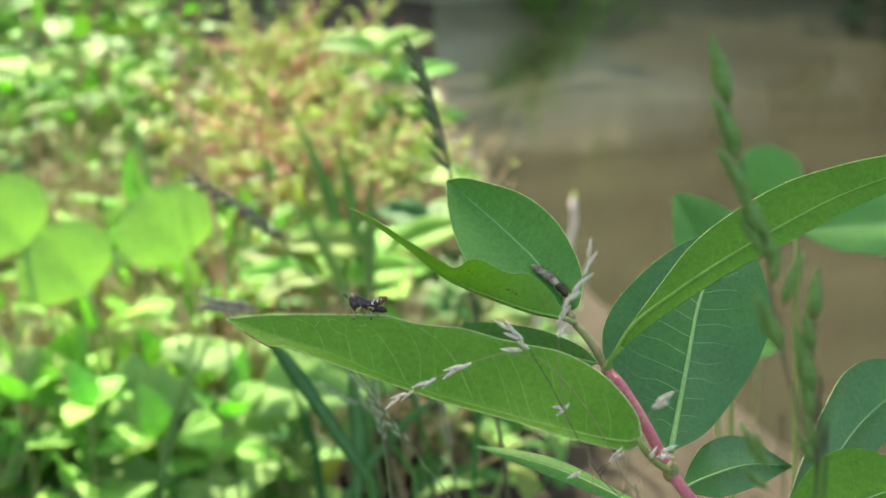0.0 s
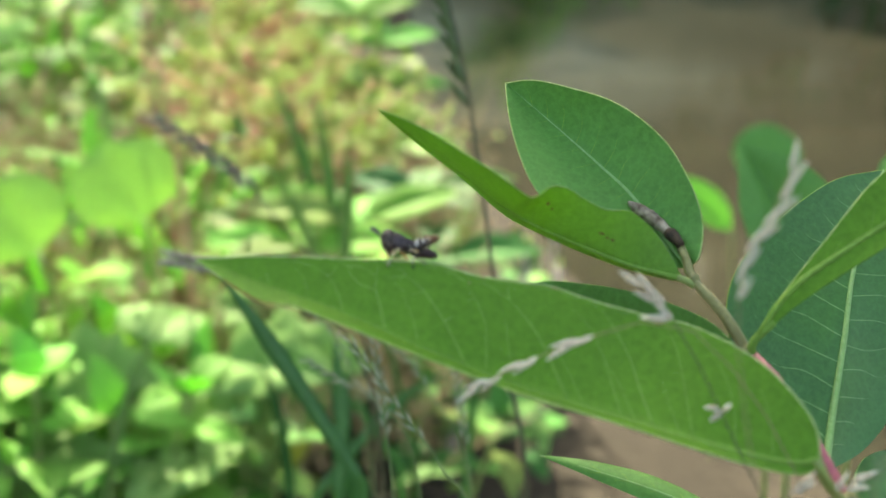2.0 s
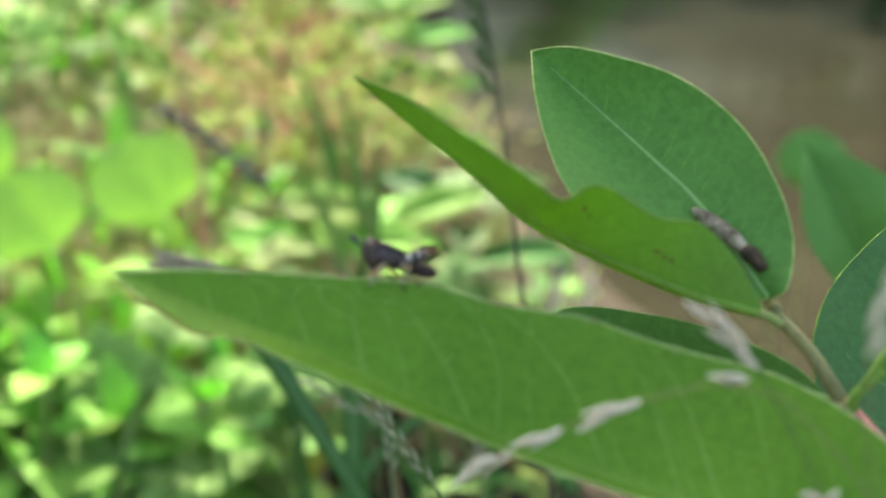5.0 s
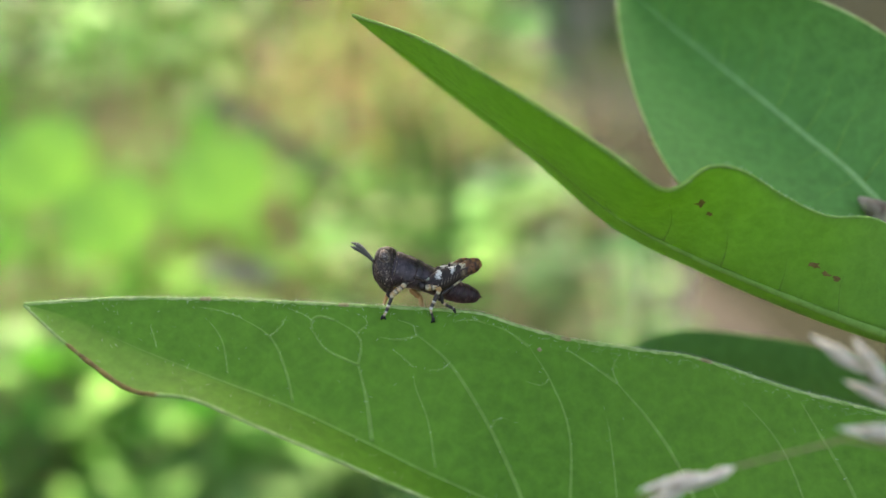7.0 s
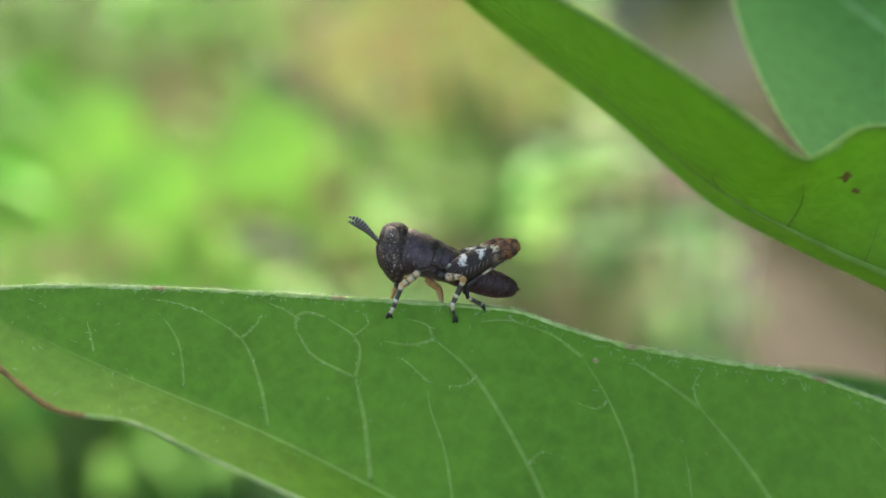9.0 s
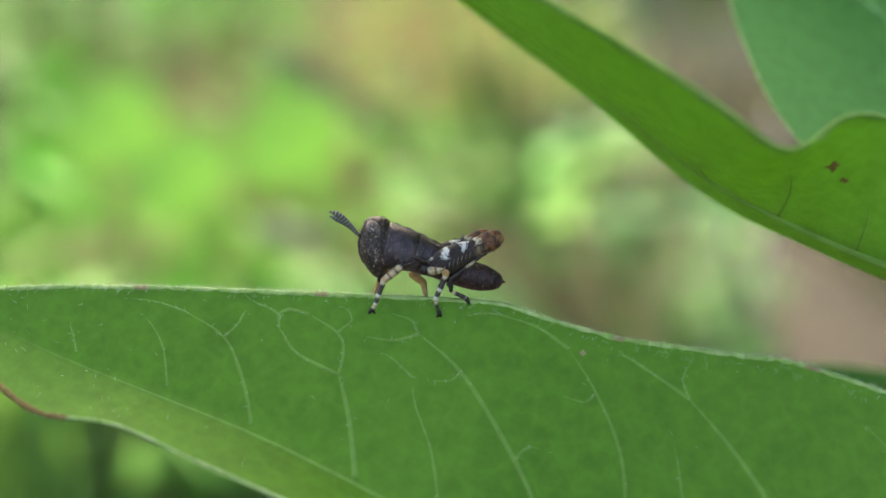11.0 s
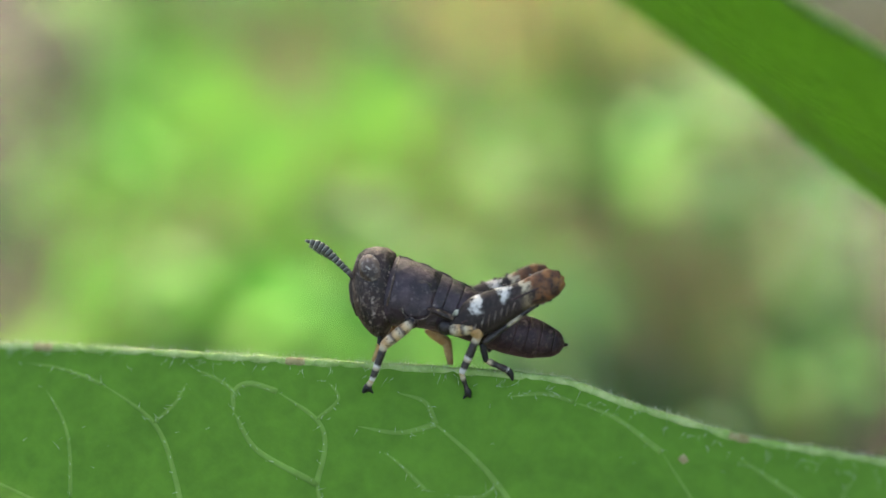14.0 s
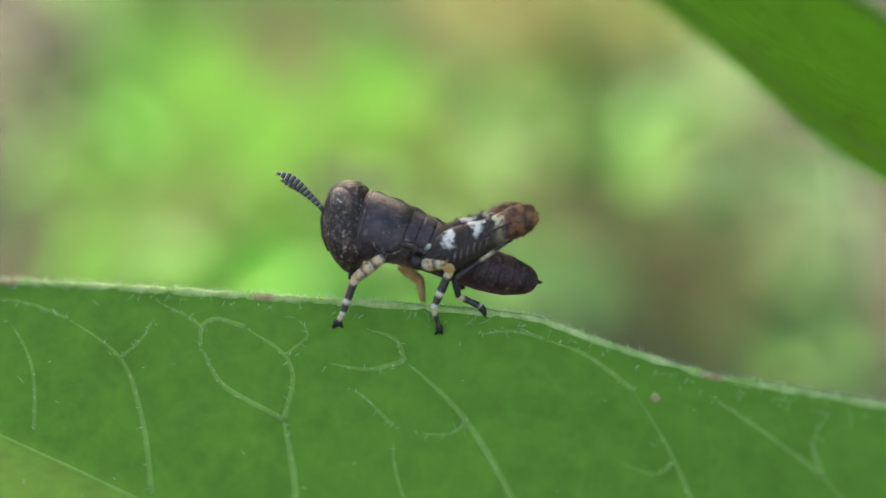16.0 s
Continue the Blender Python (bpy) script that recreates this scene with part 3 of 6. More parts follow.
def make_tuft(seed, count, height, mats, width=0.004):
    """A tuft of folded grass blades that arch outward."""
    rnd = random.Random(seed)
    b = Build()
    for _ in range(count):
        a, r = rnd.uniform(0, 6.28), rnd.uniform(0, 0.05)
        h, out = height * rnd.uniform(0.6, 1.1), height * rnd.uniform(0.1, 0.55)
        d = Vector((math.cos(a), math.sin(a), 0))
        s = Vector((-d.y, d.x, 0))
        w = width * rnd.uniform(0.6, 1.2)
        verts, faces = [], []
        for i in range(7):
            u = i / 6
            p = d * (r + out * u ** 1.8) + Vector((0, 0, h * (u - 0.25 * u ** 3) - 0.01))
            ww = w * (1 - u ** 2.2) + 0.0003
            verts += [p - s * ww, p + d * ww * 0.5 - Vector((0, 0, ww * 0.4)), p + s * ww]
        for i in range(6):
            for k in range(2):
                faces.append((i * 3 + k, i * 3 + k + 1, i * 3 + k + 4, i * 3 + k + 3))
        b.add(verts, faces)
    ob = new("grass_tuft", b.mesh("grass_tuft", mats))
    return tagged(ob, "tuft of fresh green grass blades on the bank", "grass", group="grass on the bank", kind="stuff")


def make_straws(seed, count, height):
    """A clump of thin dead stalks with short side twigs."""
    rnd = random.Random(seed)
    b = Build()
    for _ in range(count):
        foot = Vector((rnd.gauss(0, 0.03), rnd.gauss(0, 0.03), -0.01))
        tip = foot + Vector((rnd.gauss(0, 0.3), rnd.gauss(0, 0.3), rnd.uniform(0.5, 1.0))) * height
        line = spline([foot, foot.lerp(tip, 0.5) + Vector((rnd.gauss(0, 0.012), rnd.gauss(0, 0.012), 0)), tip], 7)
        b.tube(line, [0.0021 - 0.0002 * k for k in range(7)], 5)
        for k in (3, 4, 5):
            e = line[k] + Vector((rnd.gauss(0, 0.03), rnd.gauss(0, 0.03), rnd.uniform(0.0, 0.04)))
            b.tube([line[k], line[k].lerp(e, 0.6), e], [0.0009, 0.0008, 0.0005], 4)
    ob = new("dead_stalks", b.mesh("dead_stalks", M_straw_red))
    return tagged(ob, "clump of thin rusty dead stalks among the weeds", "dead stalks", group="dead stalks on the bank", kind="stuff")


def make_bank():
    lime, green, dark = M_weed_lime, M_weed, M_weed_dark
    protos = [
        make_weed(11, 0.26, 5, 0.085, 0.046, [green, lime, green], M_stem_green, "sunlit leafy green weed on the bank"),
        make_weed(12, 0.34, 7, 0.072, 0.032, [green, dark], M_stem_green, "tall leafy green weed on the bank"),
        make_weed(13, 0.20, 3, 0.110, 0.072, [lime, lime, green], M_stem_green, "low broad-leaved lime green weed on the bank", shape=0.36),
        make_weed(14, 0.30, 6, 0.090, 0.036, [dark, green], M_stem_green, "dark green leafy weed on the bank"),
        make_weed(15, 0.42, 9, 0.070, 0.020, [green, lime, dark], M_stem_red, "slender red-stemmed weed on the bank"),
    ]
    low_protos = [
        make_weed(16, 0.12, 3, 0.075, 0.048, [lime], M_stem_green, "low bright green seedling on the bank", shape=0.38, name="low_herb"),
        make_weed(17, 0.10, 4, 0.090, 0.032, [lime, green], M_stem_green, "low bright green herb on the bank", shape=0.42, spread=1.3, name="low_herb"),
        make_weed(18, 0.15, 4, 0.060, 0.038, [lime, green], M_stem_green, "small leafy herb on the bank", shape=0.36, name="low_herb"),
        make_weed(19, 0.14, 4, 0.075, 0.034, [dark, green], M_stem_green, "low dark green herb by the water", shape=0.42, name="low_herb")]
    tufts = [make_tuft(21, 22, 0.32, M_blade, 0.005), make_tuft(22, 18, 0.52, M_blade, 0.007)]
    rnd = random.Random(77)
    spots = []
    tries = 0
    while len(spots) < 180 and tries < 9000:
        tries += 1
        y = rnd.uniform(1.05, 4.8)
        x = rnd.uniform(-0.50 * y - 0.3, shore(y) - 0.25)
        if any((x - a) ** 2 + (y - b) ** 2 < (0.085 + 0.022 * y) ** 2 for a, b, _ in spots):
            continue
        # the stream side stays open
        if x > -0.04 * y or (y < 2.1 and -0.215 * y < x):
            continue
        spots.append((x, y, rnd.random()))
    used = set()
    for x, y, r in spots:
        k = int(r * 5)
        s = rnd.uniform(0.75, 1.2) * (1 + 0.22 * max(0, y - 1.5) * (x < -0.12 * y))
        edge = shore(y) - x
        s *= min(1.0, 0.45 + edge * 1.1)
        if 1.5 < y and -0.24 * y < x:
            s *= 0.33
        elif 1.35 < y and -0.25 * y < x:
            s *= 0.5
        if 1.05 < y < 2.0 and -0.36 * y < x <= -0.24 * y:
            s *= 0.55
        if y < 1.7 and x < -0.15 * y:
            s *= 0.5
        m = pose(x, y, ground_z(x, y), rnd.uniform(-12, 12), rnd.uniform(-12, 12), rnd.uniform(0, 360)) @ Matrix.Scale(s, 4)
        if k in used:
            copy_thing(protos[k], m)
        else:
            protos[k].matrix_basis = m
            used.add(k)
    rnd = random.Random(79)
    spots = []
    for _ in range(9000):
        if len(spots) >= 150:
            break
        y = rnd.uniform(0.85, 3.0)
        x = rnd.uniform(-0.52 * y - 0.1, min(shore(y) - 0.16, 0.02 * y))
        if all((x - a) ** 2 + (y - b) ** 2 > (0.07 + 0.014 * y) ** 2 for a, b in spots):
            spots.append((x, y))
    for _ in range(400):
        y, x = rnd.uniform(1.02, 1.5), rnd.uniform(-0.25, 0.11)
        if len(spots) < 185 and all((x - a) ** 2 + (y - b) ** 2 > 0.055 ** 2 for a, b in spots):
            spots.append((x, y))
    for _ in range(600):
        y = rnd.uniform(1.0, 1.5)
        x = rnd.uniform(-0.56, -0.14) * y
        if len(spots) < 255 and all((x - a) ** 2 + (y - b) ** 2 > 0.045 ** 2 for a, b in spots):
            spots.append((x, y))
    for _ in range(600):
        y = rnd.uniform(0.76, 1.05)
        x = rnd.uniform(-0.58, -0.30) * y
        if len(spots) < 275 and all((x - a) ** 2 + (y - b) ** 2 > 0.05 ** 2 for a, b in spots):
            spots.append((x, y))
    used = set()
    for k, (x, y) in enumerate(spots):
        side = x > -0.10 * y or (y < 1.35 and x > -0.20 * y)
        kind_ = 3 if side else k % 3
        size = rnd.uniform(0.7, 1.1) if side and y < 1.5 else rnd.uniform(0.5, 0.8) if side else rnd.uniform(0.9, 1.3) if y < 1.3 else rnd.uniform(0.8, 1.5)
        m = pose(x, y, ground_z(x, y), rnd.uniform(-14, 14), rnd.uniform(-14, 14), rnd.uniform(0, 360)) @ Matrix.Scale(size, 4)
        if kind_ in used:
            copy_thing(low_protos[kind_], m)
        else:
            low_protos[kind_].matrix_basis = m
            used.add(kind_)
    rnd = random.Random(78)
    n = 0
    for _ in range(600):
        if n >= 150:
            break
        y = rnd.uniform(0.75, 4.2)
        x = rnd.uniform(-0.5 * y - 0.2, min(shore(y) - 0.12, 0.05 * y))
        if y < 1.5 and x > -0.2 * y:
            continue
        n += 1
        s = rnd.uniform(0.5, 1.0) * min(1.0, 0.5 + (shore(y) - x) * 1.2)
        m = pose(x, y, ground_z(x, y) - 0.005, 0, 0, rnd.uniform(0, 360)) @ Matrix.Scale(s, 4)
        if n <= 2:
            tufts[n - 1].matrix_basis = m
        else:
            copy_thing(tufts[n % 2], m)

    straws = [make_straws(91, 16, 0.24), make_straws(92, 12, 0.36)]
    rnd = random.Random(80)
    for n in range(105):
        y = rnd.uniform(1.0, 2.8) if n % 2 else rnd.uniform(0.9, 1.7)
        x = rnd.uniform(-0.52, 0.0) * y
        m = pose(x, y, ground_z(x, y) - 0.005, 0, 0, rnd.uniform(0, 360)) @ Matrix.Scale(rnd.uniform(0.6, 1.1), 4)
        if n < 2:
            straws[n].matrix_basis = m
        else:
            copy_thing(straws[n % 2], m)


make_bank()


# ---- the shoot in front ----
def ground_under(p):
    return Vector((p.x, p.y, ground_z(p.x, p.y)))


def pts(rows):
    return [E(p) for p in rows]


def side_veins(blade, leaf, face, us, sign, mats, r, reach=0.86, sweep=0.10, name="vein", n=12, wob=0.01, seed=0, loop=False):
    """Side veins from the midrib to near the margin, each a raised cord that bends toward the tip."""
    rnd = random.Random(seed)
    for u in us:
        w = rnd.uniform(-wob, wob)
        path = curve2([(u, 0.02 * sign), (u + sweep * 0.35 + w, 0.33 * sign), (u + sweep * 0.62 - w, 0.62 * sign), (u + sweep * 1.15 + w, reach * sign)], n)
        line = blade.line(path, face, 0.0001)
        part(name, Build().tube(line, [r * (1 - 0.75 * k / (n - 1)) for k in range(n)], 6), mats, leaf)


def make_leaf(name, parent, rib, top, low, mats, cup, wave, thick, seed, nu=60, nv=8, label="", face_eye=(0, 0, 0), rib_r=0.0004, rib_mat=None, face=None):
    b = Blade(pts(rib), pts(top), pts(low), cup, wave, seed, nu, nv)
    ob = part(name, b.build(thick), mats, parent, label)
    f = face or facing(b, 0.5, 0.4, face_eye)
    line = b.line([(k / 39, 0) for k in range(40)], f, 0.00002)
    rr = [rib_r * (0.25 + 0.75 * (k / 39)) for k in range(40)]
    part("midrib", Build().tube(line, rr, 8), rib_mat or M_vein, ob)
    return b, ob, f


def hair_build(places, rnd, length, radius):
    """Fine tapered hairs: each place is (root, direction)."""
    b = Build()
    for p, d in places:
        l = length * rnd.uniform(0.45, 1.15)
        d = (Vector(d).normalized() + Vector((rnd.gauss(0, 0.35), rnd.gauss(0, 0.35), rnd.gauss(0, 0.35)))).normalized()
        s = d.cross(Vector((0.3, 0.7, 0.2))).normalized()
        o = d.cross(s)
        mid = p + d * l * 0.5 + o * l * rnd.uniform(-0.12, 0.12)
        v = [p + radius * s, p - radius * 0.5 * s + radius * 0.87 * o, p - radius * 0.5 * s - radius * 0.87 * o]
        q = [mid + (a - p) * 0.7 for a in v]
        b.add(v + q + [p + d * l], [(0, 1, 4, 3), (1, 2, 5, 4), (2, 0, 3, 5), (3, 4, 6), (4, 5, 6), (5, 3, 6)])
    return b


plant = new("leafy_shoot")
plant.location = ground_under(E((9.5, 10, 18.5)))
tagged(plant, "broad-leaved green shoot with a red stem growing by the water", "plant")
HOME = Matrix.Translation(-plant.location)


M_rust = plain_material("rusty_fleck", (0.26, 0.22, 0.08), (0.40, 0.36, 0.17), 2500, 0.7)


def make_main_leaf():
    top = [(-3.62, 0.69, 17.95), (-3.2, 0.66, 18.03), (-2.75, 0.645, 18.11), (-2.0, 0.66, 18.23), (-1.0, 0.71, 18.37), (-0.45, 0.74, 18.46), (-0.10, 0.765, 18.51), (0.05, 0.785, 18.52),
           (0.26, 0.855, 18.52), (0.45, 0.915, 18.54), (0.74, 0.99, 18.55), (1.05, 1.035, 18.58), (1.4, 1.085, 18.60), (1.8, 1.145, 18.64), (2.54, 1.39, 18.67), (3.2, 1.57, 18.82), (4.06, 1.78, 18.70), (4.81, 2.18, 18.15), (5.26, 2.63, 17.75), (5.56, 3.13, 17.50), (5.61, 3.58, 17.42)]
    rib = [(-3.62, 0.69, 17.95), (-3.21, 0.81, 17.96), (-2.64, 1.05, 17.95), (-2.04, 1.27, 17.95), (-1.41, 1.50, 17.96), (-0.77, 1.78, 17.95), (-0.24, 2.02, 17.93), (1.05, 2.54, 17.93), (2.01, 2.85, 17.96),
           (2.95, 3.14, 17.95), (3.87, 3.39, 17.80), (4.75, 3.60, 17.60), (5.34, 3.67, 17.45), (5.61, 3.58, 17.42)]
    low = [(-3.62, 0.69, 17.95), (-3.27, 0.92, 17.80), (-2.90, 1.15, 17.68), (-2.56, 1.32, 17.60), (-2.11, 1.37, 17.60), (-1.60, 1.57, 17.60), (-1.04, 1.79, 17.60), (-0.52, 2.00, 17.60), (1.05, 2.60, 17.60),
           (2.0, 2.91, 17.62), (2.95, 3.20, 17.62), (3.85, 3.49, 17.56), (4.70, 3.73, 17.46), (5.34, 3.82, 17.40), (5.61, 3.66, 17.42)]
    b, leaf, f = make_leaf("leaf", plant, rib, top, low, M_leaf_under, -0.015, 0.0, 0.0003, 4, nu=120, nv=10,
                           label="large green leaf held on edge, hairy margin, where the insect stands", rib_r=0.00045, rib_mat=M_vein_soft)
    leaf.matrix_basis = HOME
    # margin cord
    rim = [b.at(k / 359, 1.0) for k in range(360)]
    part("margin", Build().tube(rim, [0.00020 + 0.00007 * noise.noise((k * 0.45, 2.2, 0)) + 0.00004 * noise.noise((k * 1.7, 5.2, 0)) for k in range(360)], 8), M_margin, leaf, "pale hairy leaf margin")
    rim2 = [b.at(k / 119, -1.0) for k in range(120)]
    part("margin", Build().tube(rim2, [0.00016] * 120, 6), M_margin, leaf)
    # side veins as lines across and down the blade, some forked below the margin
    rnd = random.Random(9)
    hairs = []
    big, mid, fine = 0.00016, 0.00011, 0.00008
    veins = [
        ([(-1.41, 1.46), (-1.50, 1.17), (-1.65, 0.96), (-1.90, 0.80)], mid), ([(-1.96, 1.22), (-2.04, 0.98), (-2.16, 0.80)], fine), ([(-2.52, 1.04), (-2.60, 0.86)], fine),
        ([(-0.77, 1.75), (-0.87, 1.41), (-0.955, 1.165)], big), ([(-0.955, 1.165), (-0.93, 1.03), (-0.95, 0.94), (-1.14, 0.82)], mid), ([(-0.955, 1.165), (-1.18, 1.055), (-1.31, 0.91)], mid),
        ([(-1.14, 0.82), (-1.26, 0.80), (-1.33, 0.83), (-1.31, 0.91)], mid), ([(-1.33, 0.83), (-1.42, 0.78), (-1.52, 0.745)], fine), ([(-0.95, 0.94), (-0.90, 0.86), (-0.93, 0.79)], fine), ([(-1.65, 0.96), (-1.58, 0.87), (-1.53, 0.80)], fine), ([(-1.90, 0.80), (-2.1, 0.745), (-2.3, 0.72)], fine),
        ([(-0.29, 1.94), (-0.37, 1.61), (-0.47, 1.36), (-0.51, 1.20)], fine), ([(-0.51, 1.20), (-0.62, 1.10), (-0.70, 1.04)], fine)]
    veins += [
        ([(0.42, 2.25), (0.10, 1.66), (-0.20, 1.17), (-0.475, 0.95)], big), ([(-0.475, 0.95), (-0.65, 0.975), (-0.80, 0.95)], mid), ([(-0.475, 0.95), (-0.55, 0.86), (-0.67, 0.82)], mid),
        ([(0.74, 2.36), (0.73, 1.71), (0.60, 1.30), (0.40, 1.05)], mid), ([(0.40, 1.05), (0.22, 0.91), (0.06, 0.84)], mid), ([(1.12, 2.5), (1.09, 1.79), (1.04, 1.54)], fine), ([(0.06, 0.84), (-0.08, 0.83), (-0.2, 0.85)], fine), ([(0.60, 1.30), (0.50, 1.34), (0.36, 1.30)], fine), ([(-0.20, 1.17), (-0.30, 1.22), (-0.42, 1.20)], fine), ([(0.10, 1.66), (0.22, 1.60), (0.33, 1.62)], fine)]
    veins += [
        ([(1.96, 2.80), (1.64, 2.01), (1.39, 1.59), (1.15, 1.33)], big), ([(1.15, 1.33), (0.92, 1.17), (0.72, 1.07)], mid), ([(1.15, 1.33), (1.10, 1.22), (1.16, 1.13)], fine), ([(2.2, 2.88), (2.0, 2.4), (1.8, 2.0)], fine),
        ([(2.8, 3.05), (2.5, 2.0), (2.2, 1.55), (1.88, 1.32)], mid), ([(3.25, 3.2), (3.10, 2.70), (2.94, 2.11), (2.60, 1.50)], big)]
    veins += [
        ([(3.85, 3.35), (3.80, 2.80), (3.76, 2.15), (3.62, 1.72)], mid), ([(4.45, 3.47), (4.46, 3.0), (4.42, 2.53), (4.26, 2.12)], mid), ([(4.95, 3.55), (4.98, 3.18), (4.93, 2.8), (4.80, 2.48)], mid),
        ([(3.0, 3.1), (2.8, 2.6), (2.55, 2.2)], fine), ([(3.65, 3.33), (3.55, 2.9), (3.45, 2.5)], fine)]
    for line_, r in veins:
        path = curve2([b.find(x, y) for x, y in line_], 20)
        if min(v for _, v in path) < 0.01 or max(v for _, v in path) > 0.985:
            path = [(u, min(max(v, 0.02), 0.975)) for u, v in path]
        line = b.line(path, f, 0.00013)
        m = len(line)
        part("vein", Build().tube(line, [r * (1.25 - 0.45 * i / (m - 1)) * min(1.0, 0.5 + 0.14 * (m - 1 - i)) for i in range(m)], 12, flat=0.45, up=b.normal(*path[0]) * f), M_vein_soft, leaf)
        if r > 0.00005:
            for i in range(0, m - 1, 2):
                for _ in range(1):
                    p = line[i].lerp(line[i + 1], rnd.random())
                    hairs.append((p, b.normal(*path[i]) * f + Vector((rnd.gauss(0, 0.6), 0, rnd.gauss(0, 0.6)))))
    for _ in range(5200):
        u = rnd.uniform(0.0, 0.97)
        p = b.at(u, 1.0)
        out = (b.at(u, 1.0) - b.at(u, 0.9)).normalized()
        hairs.append((p, out * rnd.uniform(0.2, 1) + b.normal(u, 0.97) * f * rnd.uniform(-0.3, 1.0) + (b.at(u - 0.01, 1) - b.at(u + 0.01, 1)).normalized() * rnd.uniform(-0.5, 0.9)))
    for _ in range(260):
        u = rnd.uniform(0.05, 0.75)
        n_ = b.normal(u, 0.96) * f
        hairs.append((b.at(u, rnd.uniform(0.955, 0.99)) + n_ * 0.00015, n_ * rnd.uniform(0.3, 0.9) + (b.at(u, 0.8) - b.at(u, 0.95)).normalized() * rnd.uniform(0.2, 1.2) + Vector((rnd.gauss(0, 0.4), 0, 0))))
    for _ in range(700):
        u = rnd.uniform(0.0, 0.95)
        out = (b.at(u, -1.0) - b.at(u, -0.9)).normalized()
        hairs.append((b.at(u, -1.0), out + b.normal(u, -0.97) * f * rnd.uniform(-0.3, 0.6)))
    for _ in range(200):
        u, v = rnd.uniform(0.02, 0.9), rnd.uniform(-0.9, 0.97)
        hairs.append((b.at(u, v) + b.normal(u, v) * f * 0.00015, b.normal(u, v) * f))
    ob = part("hairs", hair_build(hairs, rnd, 0.00050, 0.000010), M_hair, leaf)
    tagged(ob, kind="stuff")
    # small brown fleck and red marks on the margin
    for u, v, r in ((*b.find(0.53, 1.06), 0.0002),):
        p, n = b.at(u, v), b.normal(u, v) * f
        t = n.cross(Vector((1, 0, 0))).normalized()
        s = n.cross(t)
        ring = [p + n * 0.00016 + (t * math.cos(a) + s * math.sin(a)) * r * rnd.uniform(0.7, 1.1) for a in [i * 0.628 for i in range(10)]]
        part("fleck", Build().add(ring + [p + n * 0.0002], [(i, (i + 1) % 10, 10) for i in range(10)]), M_rust, leaf, "small brown fleck")
    for x in (-1.15, 0.72, 1.9, -2.3):
        u = b.find(x, 0.75)[0]
        part("rusty_mark", Build().tube([b.at(u + 0.0016 * k, 1.0) + b.normal(u, 0.98) * f * 0.00004 for k in range(8)], [0.0001, 0.00019, 0.00022, 0.00018, 0.00022, 0.00021, 0.00017, 0.00008], 8), M_rust, leaf)
    part("scorched_edge", Build().tube([b.at(0.035 + 0.0042 * k, -1.0) for k in range(34)], [0.00010 + 0.00013 * math.sin(math.pi * k / 33) * (0.85 + 0.2 * math.sin(k * 1.3)) for k in range(34)], 7), M_scorch, leaf, "scorched brown edge")
    part("leafstalk", Build().tube(spline(pts([(5.55, 3.60, 17.4), (5.75, 3.95, 17.55), (6.05, 4.27, 17.9), (6.43, 4.57, 18.5)]), 8), 0.0008, 8), M_stem_green, leaf)
    return b, leaf, f


main_blade, main_leaf, main_face = make_main_leaf()


